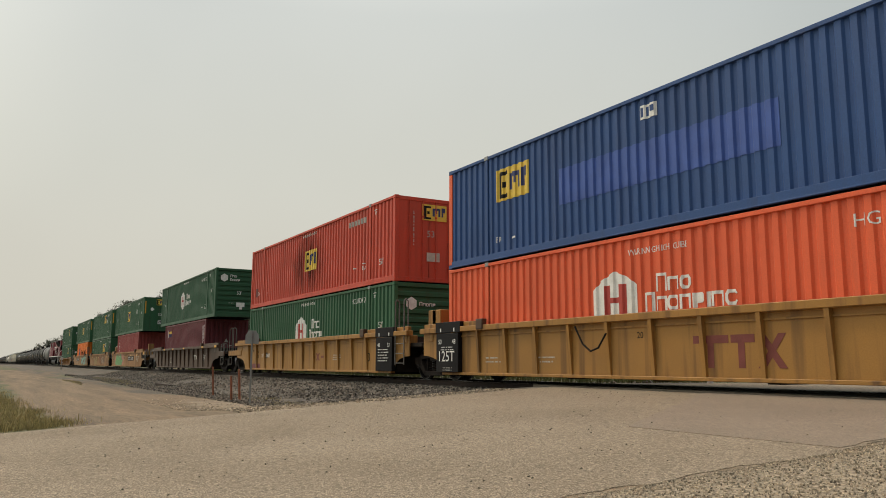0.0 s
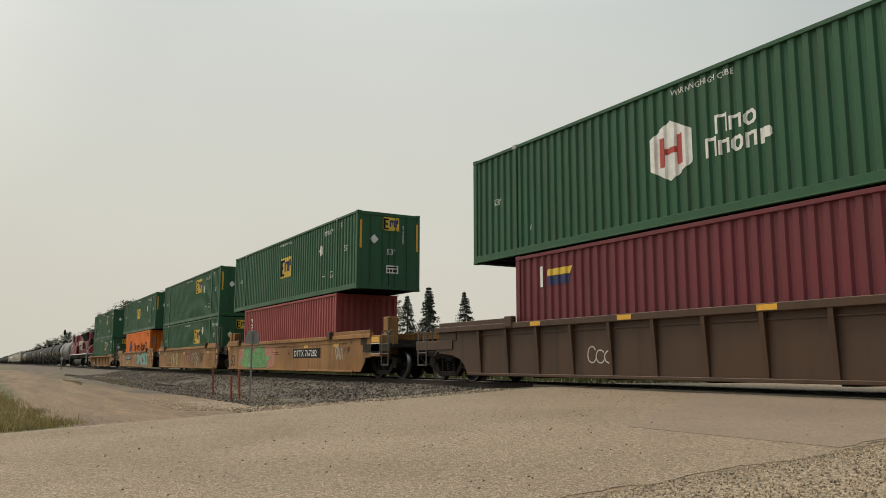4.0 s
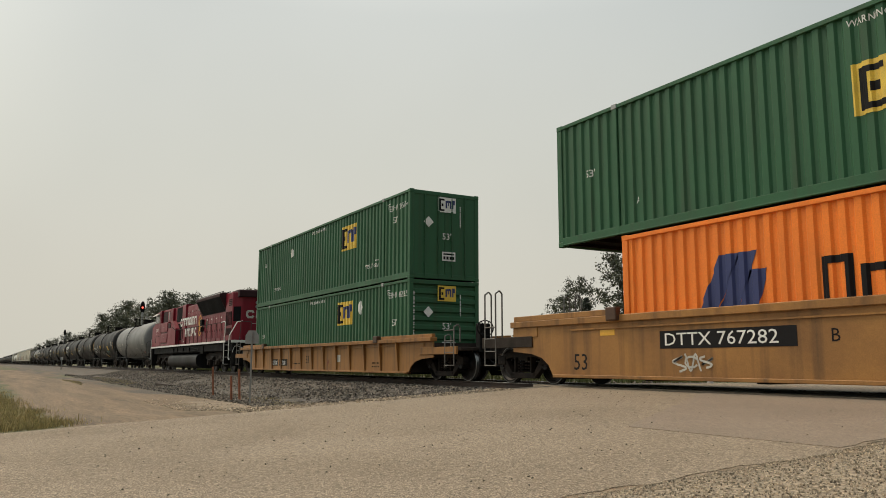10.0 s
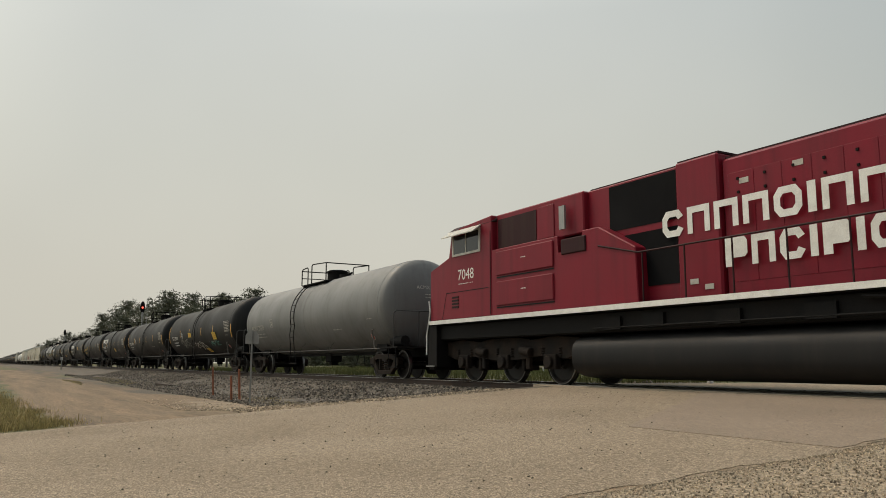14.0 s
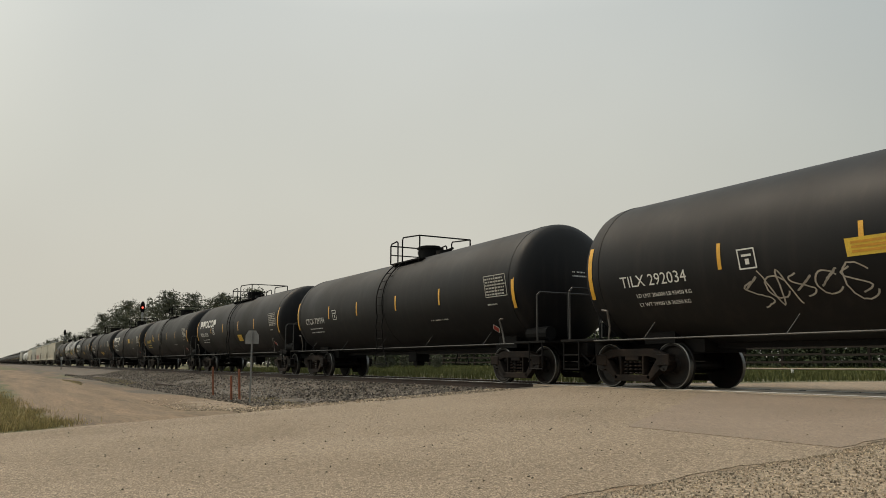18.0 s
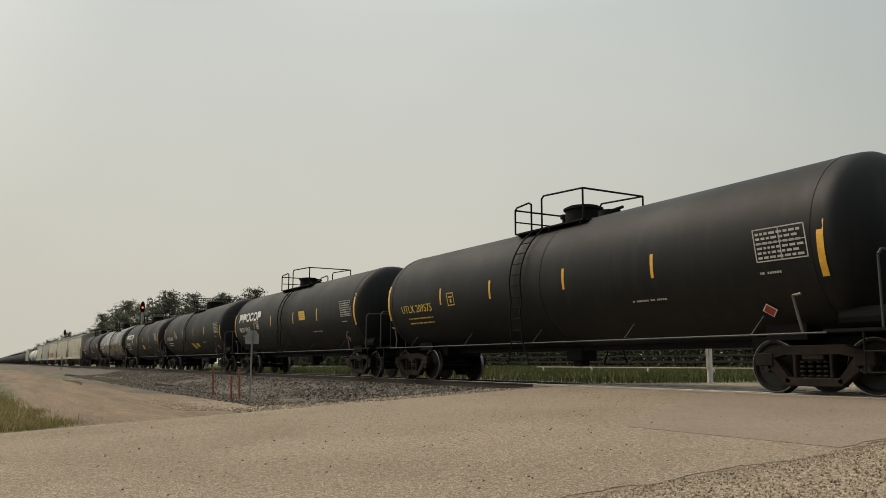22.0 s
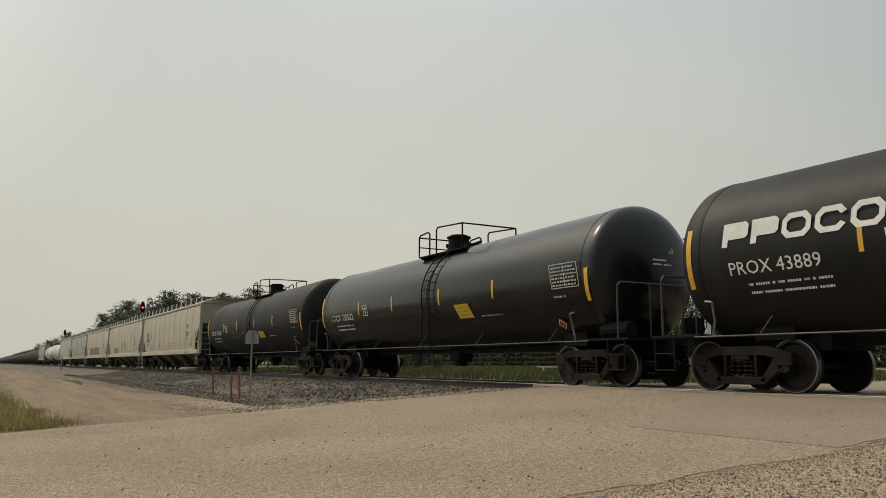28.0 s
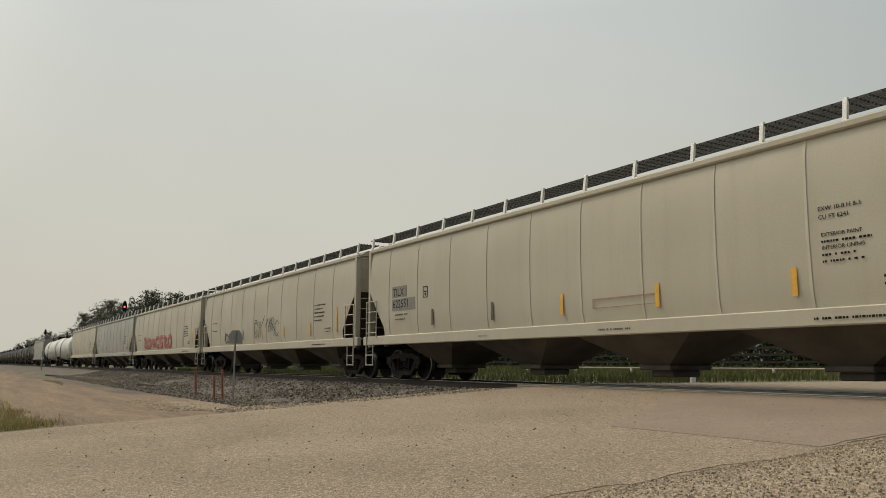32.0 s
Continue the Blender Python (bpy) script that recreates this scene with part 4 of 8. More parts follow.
# ---- tank cars ----
def tank_car(col, label, plat=(-1.5, 1.3), dome=(0.2, 0.42), high=4.28, man=0.95, lad=-0.7, lift=.011):
    p0, p1 = plat
    ob = thing("tank_car", label, "tank car", "tank cars")
    R, ZC, H = 1.55, 2.43, 7.55
    bm = bmesh.new()
    seg = 64
    half = [(H - .12, R), (H + .06, R - .005), (H + .18, 1.515), (H + .32, 1.43), (H + .45, 1.29), (H + .56, 1.08), (H + .64, .78), (H + .685, .42), (H + .70, 0.0)]
    blunt = [(H, R), (H + .10, R), (H + .20, 1.535), (H + .28, 1.49), (H + .38, 1.37), (H + .48, 1.16), (H + .58, .84), (H + .66, .44), (H + .70, 0.0)]
    prof = [(-u, r) for u, r in half[::-1]] + [(-3.0, R), (-0.02, R), (0.02, R), (3.0, R)] + blunt
    rings = []
    for xx, r in prof:
        if r == 0:
            rings.append([bm.verts.new((xx, 0, ZC))])
        else:
            rings.append([bm.verts.new((xx, r * math.cos(2 * math.pi * k / seg), ZC + r * math.sin(2 * math.pi * k / seg))) for k in range(seg)])
    for p, q in zip(rings, rings[1:]):
        for k in range(seg):
            if len(p) == 1:
                bm.faces.new((p[0], q[k], q[(k + 1) % seg]))
            elif len(q) == 1:
                bm.faces.new((p[k], p[(k + 1) % seg], q[0]))
            else:
                bm.faces.new((p[k], p[(k + 1) % seg], q[(k + 1) % seg], q[k]))
    for v in bm.verts:
        v.co.z += lift * max(v.co.x, 0)
    me = mesh_of("tank_shell", bm, M[col])
    me.shade_smooth()
    sh = new("tank_shell", me)
    sh.parent = ob
    # seam bands
    for xx in (-H + .14, 0.35, H - .14):
        bm = bmesh.new()
        a = [[bm.verts.new((xx + d, (R + k) * math.cos(2 * math.pi * i / seg), ZC + (R + k) * math.sin(2 * math.pi * i / seg))) for i in range(seg)] for d, k in ((-.05, -.01), (-.04, .008), (.04, .008), (.05, -.01))]
        for p, q in zip(a, a[1:]):
            for i in range(seg):
                bm.faces.new((p[i], p[(i + 1) % seg], q[(i + 1) % seg], q[i]))
        for v in bm.verts:
            v.co.z += lift * max(v.co.x, 0)
        part("seam_band", bm, M[col], ob, smooth=True)
    # sill along the belly and side handrail
    boxes("centre_sill", M["black"], ob, [(-8.9, -6.0, -0.3, 0.3, 0.70, 0.98), (6.0, 8.9, -0.3, 0.3, 0.70, 0.98), (-6, 6, -0.22, 0.22, 0.80, 0.98)])
    for e in (-1, 1):
        boxes("saddle", M["black"], ob, [(min(e * 6.0, e * 6.8), max(e * 6.0, e * 6.8), -0.85, 0.85, 0.90, 1.30), (min(e * 5.5, e * 6.0), max(e * 5.5, e * 6.0), -.6, .6, .72, .98)])
        bm = bmesh.new()
        box(bm, min(e * 7.5, e * 8.75), max(e * 7.5, e * 8.75), -1.45, 1.45, 0.98, 1.03)
        part("end_platform", bm, M["black"], ob)
        xe = e * 8.7
        for s in (-1, 1):
            bm = bmesh.new()
            pipe(bm, [(e * 7.18, s * 1.49, .98), (e * 7.12, s * 1.50, 1.25), (e * 7.10, s * 1.58, 1.58), (e * 7.25, s * 1.58, 1.60)], 0.024)
            part("hand_iron", bm, M["iron"], ob, "grey hand iron")
        xr = e * 8.45
        bm = bmesh.new()
        pipe(bm, [(xr, -1.43, 1.0), (xr, -1.43, 2.10), (xr, -1.34, 2.19), (xr, 1.34, 2.19), (xr, 1.43, 2.10), (xr, 1.43, 1.0)], 0.022)
        part("end_railing", bm, M["dim_steel"], ob)
        for yy in (-.5, .5):
            bm = bmesh.new()
            pipe(bm, [(xr, yy, 1.0), (xr, yy, 2.19)], 0.018)
            part("railing_post", bm, M["dim_steel"], ob)
        for s in (-1, 1):
            bm = bmesh.new()
            xa, xb = xe - e * .05, xe - e * .55
            for xx in (xa, xb):
                tube(bm, (xx, s * 1.45, 0.35), (xx, s * 1.45, 1.0), 0.018, 6)
            for zz in (0.37, 0.68):
                tube(bm, (xa, s * 1.45, zz), (xb, s * 1.45, zz), 0.016, 6)
            part("step", bm, M["black"], ob)
        coupler(ob, e * 8.75, e)
    for s in (-1, 1):
        bm = bmesh.new()
        tube(bm, (-7.6, s * 1.50, .975), (7.6, s * 1.50, .975), 0.018, 6)
        for xx in np.linspace(-6.2, 6.2, 5):
            tube(bm, (xx, s * 1.50, .975), (xx + .12, s * 1.30, 1.30), 0.011, 5)
        part("side_handrail", bm, M["dim_steel"], ob)
    # brake gear at the front end
    bm = bmesh.new()
    tube(bm, (7.55, -0.95, 1.22), (8.35, -0.95, 1.22), 0.17, 12)
    part("air_reservoir", bm, M["black"], ob)
    bm = bmesh.new()
    for k in range(16):
        a0, a1 = 2 * math.pi * k / 16, 2 * math.pi * (k + 1) / 16
        tube(bm, (8.62, 0.75 + 0.26 * math.cos(a0), 1.4 + 0.26 * math.sin(a0)), (8.62, 0.75 + 0.26 * math.cos(a1), 1.4 + 0.26 * math.sin(a1)), 0.015, 5)
    tube(bm, (8.62, .75, 1.14), (8.62, .75, 1.66), .012, 5)
    tube(bm, (8.62, .49, 1.4), (8.62, 1.01, 1.4), .012, 5)
    box(bm, 8.35, 8.6, 0.55, 0.95, 1.15, 1.5)
    part("brake_wheel", bm, M["black"], ob)
    # platform, dome and railings on top
    boxes("top_platform", M["black"], ob, [(p0, p1, -0.95, -0.55, 3.80, 3.84), (p0, p1, .55, .95, 3.80, 3.84)], split=True)
    boxes("platform_bearer", M["black"], ob, [(xx, xx + .06, -.93, .93, 3.74, 3.80) for xx in (p0 + .1, (p0 + p1) / 2, p1 - .16)], split=True)
    dx, dr = dome
    zt = high
    bm = bmesh.new()
    tube(bm, (dx, 0, 3.85), (dx, 0, zt), dr, 20)
    tube(bm, (dx, 0, zt), (dx, 0, zt + .05), dr + .05, 20)
    tube(bm, (dx, 0, zt + .05), (dx, 0, zt + .10), dr - .06, 20)
    part("valve_dome", bm, M["black"], ob, smooth=True)
    bm = bmesh.new()
    mx = dx + man
    tube(bm, (mx, 0, 3.9), (mx, 0, 4.12), 0.27, 16)
    tube(bm, (mx - .3, .1, 4.13), (mx + .35, .1, 4.17), .04, 8)
    part("manway", bm, M["black"], ob, smooth=True)
    bm = bmesh.new()
    tube(bm, (dx - dr - .4, 0.1, 3.9), (dx - dr - .4, 0.1, 4.22), 0.08, 10)
    tube(bm, (dx - dr - .4, .1, 4.22), (dx - dr - .4, .1, 4.32), 0.13, 10)
    part("vent_valve", bm, M["black"], ob, smooth=True)
    for s in (-1, 1):
        y = s * 0.95
        w = p1 - p0
        bm = bmesh.new()
        pipe(bm, [(p0, y, 3.82), (p0, y, 4.46), (p0 + .08, y, 4.52), (p0 + .22 * w, y, 4.56), (p0 + .26 * w, y, 4.5), (p0 + .26 * w, y, 3.82)], 0.024)
        pipe(bm, [(p0 + .42 * w, y, 3.82), (p0 + .42 * w, y, 4.56), (p0 + .45 * w, y, 4.63), (p1, y, 4.55), (p1, y, 3.82)], 0.024)
        part("railing", bm, M["black"], ob)
    bm = bmesh.new()
    pipe(bm, [(p0, -.95, 4.46), (p0, .95, 4.46)], 0.024)
    pipe(bm, [(p0, -.95, 4.15), (p0, .95, 4.15)], 0.02)
    part("end_rail", bm, M["black"], ob)
    bm = bmesh.new()
    pipe(bm, [(p1, -.95, 4.55), (p1, .95, 4.55)], 0.024)
    part("end_rail", bm, M["black"], ob)
    # side ladders following the shell
    for s in (-1, 1):
        bm = bmesh.new()
        for d in (-.22, .22):
            xx = lad + d
            pts = [(xx + d, s * 1.55, 0.47), (xx, s * 1.58, 1.03), (xx, s * 1.64, 1.7)]
            for k in range(11):
                a = radians(-14 + k * 7.5)
                pts.append((xx, s * (R + 0.09) * math.cos(a), ZC + (R + 0.09) * math.sin(a)))
            pipe(bm, pts, 0.02)
        for k in range(11):
            z = 0.75 + 0.27 * k
            y = 1.60 if z < 2.3 else math.sqrt(max((R + .09) ** 2 - (z - ZC) ** 2, 0.2))
            tube(bm, (lad - .22, s * y, z), (lad + .22, s * y, z), 0.014, 5)
        tube(bm, (lad - .44, s * 1.55, 0.47), (lad + .44, s * 1.55, 0.47), 0.016, 5)
        part("side_ladder", bm, M["black"], ob)
    boxes("bottom_outlet", M["black"], ob, [(-0.3, 0.3, -0.25, 0.25, 0.55, 0.9), (-.15, .15, -.15, .15, .42, .56)], bevel=0.03)
    add_truck(ob, -7.0)
    add_truck(ob, 7.0)
    return ob


def on_shell(x, z):
    """Pose of a flat mark on the near flank of a tank shell."""
    R, ZC = 1.555, 2.43
    a = math.asin(max(-0.99, min(0.99, (z - ZC) / R)))
    return pose(x, -R * math.cos(a), ZC + R * math.sin(a), 90 - math.degrees(a), 0, 0)


def on_head(y, z):
    return pose(8.26, y, z, 90, 0, 90)


def press_to_head(ob):
    """Lays a flat mark onto the domed end."""
    m = ob.matrix_basis.copy()
    rs, xs = [0.0, .44, .84, 1.16, 1.37, 1.49, 1.535], [8.25, 8.21, 8.13, 8.03, 7.93, 7.83, 7.75]
    ob.data.transform(m)
    for v in ob.data.vertices:
        v.co.x += float(np.interp(math.hypot(v.co.y, v.co.z - 2.43), rs, xs)) + .012 - 8.26
    ob.matrix_basis = Matrix()


def shell_stripe(ob, x, z0, z1, w, mat="reflector"):
    bm = bmesh.new()
    R, ZC, k = 1.556, 2.43, 5
    lo = []
    for i in range(k + 1):
        a = math.asin((z0 + (z1 - z0) * i / k - ZC) / R)
        lo.append([bm.verts.new((x + d, -R * math.cos(a), ZC + R * math.sin(a))) for d in (-w / 2, w / 2)])
    for p, q in zip(lo, lo[1:]):
        bm.faces.new((p[0], p[1], q[1], q[0]))
    part("reflector_stripe", bm, M[mat], ob, "amber reflective stripe")


STRIPES = ((-7.62, .11), (-4.3, .08), (-1.75, .08), (1.25, .08), (4.0, .08), (7.62, .12))


def notice(ob, x, z, w, h, slant=0.0):
    """Yellow notice with faint lines of writing."""
    at = on_shell(x, z)
    marks("notice", M["yellow"], ob, at, [(0, w, 0, h, slant)], "yellow notice")
    marks("notice_line", M["gold"], ob, at @ pose(0, 0, .004), [(w * .12 + slant * k, w * .88 + slant * k, h * k - .02, h * k + .02) for k in (.25, .5, .75)])


def dress_tank(ob, number="", word="", ink="white", panel=True, seed=1, size=0.33, lines=()):
    for xx, w in STRIPES if panel else ():
        tall = abs(xx) > 7
        shell_stripe(ob, xx, 1.85 if tall else 2.15, 2.95 if tall else 2.62, w)
    if word:
        block_word("trade_mark", word, 3.6, 0.41, M["white"], ob, on_shell(-6.85, 2.52), 0.22, 0.12, 0.15, "white block trade mark")
    if number:
        z = 2.02
        lettering(number, size, M[ink], ob, on_shell(-6.75, z), "reporting_mark")
        if lines:
            for k, row in enumerate(lines):
                lettering(row, 0.115, M[ink], ob, on_shell(-6.4, z - .22 - .17 * k), "data_line")
        else:
            small_print(ob, on_shell(-6.4, z - .2), 1.7, 2, 0.15, M[ink], seed)
        press_to_head(lettering(number, 0.17, M[ink], ob, on_head(-0.45, 2.95), "reporting_mark"))
        press_to_head(small_print(ob, on_head(-.15, 2.75), 0.6, 2, 0.10, M[ink], seed + 5))
    marks("plate_box", M[ink], ob, on_shell(-3.9, 2.10), [(0, .36, 0, .025), (0, .36, .335, .36), (0, .025, .025, .335), (.335, .36, .025, .335), (.08, .28, .22, .26), (.14, .22, .08, .18)])
    if panel:
        rects = [(0, .98, 0.0, 0.02), (0, .98, 0.54, 0.56), (0, 0.02, 0, .56), (.96, .98, 0, .56), (0, .98, .3, .315), (.49, .505, 0, .56)]
        rnd = random.Random(seed)
        for r in range(6):
            u = 0.05
            while u < .84:
                w = rnd.uniform(.04, .12)
                rects.append((u, u + w, .05 + r * .08, .09 + r * .08))
                u += w + .03
        marks("data_panel", M["cream"], ob, on_shell(6.42, 2.18), rects)
    small_print(ob, on_shell(3.3, 1.72), 1.1, 1, 0.11, M["cream"], seed + 2)
    small_print(ob, on_shell(6.45, 1.98), .5, 1, 0.11, M["cream"], seed + 3)
    diamond(ob, on_shell(6.35, 1.40), 0.15, True)
    return ob


# ---- covered hopper cars ----
def hopper_car(col, label):
    ob = thing("hopper_car", label, "hopper car", "hopper cars")
    mat, H, W = M[col], 8.6, 1.56
    # body: curved side sheets between the two end slopes
    sec = [(1.52, 1.22), (1.585, 1.6), (1.60, 2.0), (1.61, 2.45), (1.605, 2.85), (1.60, 3.2), (1.57, 3.75), (1.50, 4.10)]

    def reach(z):
        """Where the side sheet ends: cut back below the end slope."""
        return 9.65 if z >= 2.84 else 9.65 - 1.05 * min((2.85 - z) / 1.25, 1)
    for s in (-1, 1):
        bm = bmesh.new()
        cols = [[bm.verts.new((e * reach(z), s * y, z)) for y, z in sec] for e in (-1, 1)]
        for i in range(len(sec) - 1):
            bm.faces.new((cols[0][i], cols[1][i], cols[1][i + 1], cols[0][i + 1]))
        part("side_sheet", bm, mat, ob, smooth=True)
    for s in (-1, 1):
        # lap seams between the sheets
        for k in range(10):
            bm = bmesh.new()
            xx = -8.25 + k * 1.775
            for (ya, za), (yb, zb) in zip(sec, sec[1:]):
                p = [bm.verts.new((xx + d, s * (y + o), z)) for d, y, o, z in ((-.03, ya, .001, za), (.03, ya, .012, za), (.03, yb, .012, zb), (-.03, yb, .001, zb))]
                bm.faces.new(p)
                q = [bm.verts.new((xx + .03, s * (y + o), z)) for y, o, z in ((ya, .012, za), (ya, -.005, za), (yb, -.005, zb), (yb, .012, zb))]
                bm.faces.new(q)
            part("sheet_seam", bm, mat, ob)
        y0, y1 = sorted((s * 1.50, s * 1.645))
        boxes("side_sill", mat, ob, [(-9.95, 9.95, y0, y1, 1.06, 1.34)], bevel=0.02)
        boxes("roof_edge", mat, ob, [(-9.75, 9.75, min(s * 1.44, s * 1.585), max(s * 1.44, s * 1.585), 4.02, 4.16)], bevel=0.03)
    # roof
    bm = bmesh.new()
    prism(bm, [(-1.5, 4.10), (1.5, 4.10), (1.2, 4.28), (0.5, 4.42), (-0.5, 4.42), (-1.2, 4.28)], -9.7, 9.7, axis="x")
    part("roof", bm, mat, ob)
    # open ends: slope sheets, corner posts and end panel
    for e in (-1, 1):
        xe = e * 9.7
        boxes("end_wall", mat, ob, [(min(e * 9.6, e * 9.64), max(e * 9.6, e * 9.64), -1.5, 1.5, 2.88, 4.1)])
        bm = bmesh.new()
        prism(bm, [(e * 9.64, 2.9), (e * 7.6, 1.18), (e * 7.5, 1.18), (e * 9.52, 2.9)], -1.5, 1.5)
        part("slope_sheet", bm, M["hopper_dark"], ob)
        for s in (-1, 1):
            boxes("corner_post", mat, ob, [(min(xe, xe - e * .14), max(xe, xe - e * .14), min(s * 1.60, s * 1.42), max(s * 1.60, s * 1.42), 1.0, 4.12)], bevel=0.012)
            bm = bmesh.new()
            for xx in (xe - e * .02, xe - e * .72):
                tube(bm, (xx, s * 1.66, 0.42 if abs(xx) > 9.5 else 1.3), (xx, s * 1.66, 2.45), 0.02, 6)
            for zz in (1.45, 1.78, 2.11, 2.44):
                tube(bm, (xe, s * 1.66, zz), (xe - e * .72, s * 1.66, zz), 0.016, 6)
            tube(bm, (xe - e * .5, s * 1.66, .42), (xe - e * .5, s * 1.66, 1.1), 0.018, 6)
            for zz in (0.44, 0.75):
                tube(bm, (xe, s * 1.66, zz), (xe - e * .5, s * 1.66, zz), 0.016, 6)
            part("side_ladder", bm, mat, ob)
        bm = bmesh.new()
        for zz in np.linspace(1.3, 4.0, 9):
            tube(bm, (xe + e * .04, -1.42, zz), (xe + e * .04, -0.95, zz), 0.015, 6)
        tube(bm, (xe + e * .04, -.95, 1.0), (xe + e * .04, -.95, 4.3), 0.02, 6)
        part("end_ladder", bm, mat, ob)
        bm = bmesh.new()
        box(bm, min(xe, e * 9.98), max(xe, e * 9.98), -1.55, 1.55, 0.95, 1.03)
        box(bm, min(e * 8.0, e * 9.98), max(e * 8.0, e * 9.98), -.3, .3, .68, .95)
        box(bm, min(e * 9.3, e * 9.4), max(e * 9.3, e * 9.4), -.75, -.6, 1.0, 2.9)
        box(bm, min(e * 9.3, e * 9.4), max(e * 9.3, e * 9.4), .6, .75, 1.0, 2.9)
        part("end_sill", bm, M["black"], ob)
        bm = bmesh.new()
        tube(bm, (e * 9.6, 0.35, 1.55), (e * 9.65, 0.35, 1.55), 0.24, 14)
        part("brake_wheel", bm, M["black"], ob)
        bm = bmesh.new()
        box(bm, min(e * 9.1, e * 9.2), max(e * 9.1, e * 9.2), 0.1, 0.6, 1.2, 1.95)
        part("brake_box", bm, M["black"], ob)
        bm = bmesh.new()
        tube(bm, (e * 9.2, -.3, 1.2), (e * 9.2, -1.1, 1.2), 0.18, 10)
        part("air_reservoir", bm, M["black"], ob)
        boxes("end_grating", M["steel"], ob, [(min(e * 9.7, e * 9.98), max(e * 9.7, e * 9.98), -.75, .75, 4.43, 4.46)])
        coupler(ob, e * 9.45, e)
    # running boards and their brackets
    for s in (-1, 1):
        bm = bmesh.new()
        for k in range(7):
            y = s * (0.82 + 0.105 * k)
            box(bm, -9.8, 9.8, y - 0.012, y + 0.012, 4.46, 4.50)
        for k in range(98):
            box(bm, -9.8 + k * .2, -9.785 + k * .2, min(s * .8, s * 1.48), max(s * .8, s * 1.48), 4.465, 4.495)
        part("running_board", bm, M["dim_steel"], ob)
    for s in (-1, 1):
        for k in range(14):
            bm = bmesh.new()
            xx = -9.6 + k * 19.2 / 13
            prism(bm, [(s * 1.50, 4.12), (s * 1.56, 4.12), (s * 1.50, 4.53), (s * 1.44, 4.53)], xx - .035, xx + .035, axis="x")
            part("board_bracket", bm, M["white"], ob)
    for k in range(10):
        bm = bmesh.new()
        xx = -7.8 + k * 1.73
        tube(bm, (xx, 0, 4.40), (xx, 0, 4.50), 0.32, 12)
        part("hatch", bm, mat, ob)
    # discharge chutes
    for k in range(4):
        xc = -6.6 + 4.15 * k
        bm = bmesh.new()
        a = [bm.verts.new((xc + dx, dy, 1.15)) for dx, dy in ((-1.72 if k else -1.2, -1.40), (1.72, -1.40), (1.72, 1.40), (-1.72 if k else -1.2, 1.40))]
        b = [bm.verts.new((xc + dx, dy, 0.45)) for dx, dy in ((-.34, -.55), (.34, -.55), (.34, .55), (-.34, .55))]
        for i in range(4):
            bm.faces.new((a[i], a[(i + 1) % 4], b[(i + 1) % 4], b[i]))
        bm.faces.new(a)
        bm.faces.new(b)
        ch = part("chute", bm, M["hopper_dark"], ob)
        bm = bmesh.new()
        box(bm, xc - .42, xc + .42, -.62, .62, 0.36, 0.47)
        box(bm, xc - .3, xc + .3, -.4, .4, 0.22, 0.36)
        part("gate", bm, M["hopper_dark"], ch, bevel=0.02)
    add_truck(ob, -8.3, .85)
    add_truck(ob, 8.3, .85)
    return ob


def on_hopper(x, z):
    return pose(x, -1.617, z, 90, 0, 0)


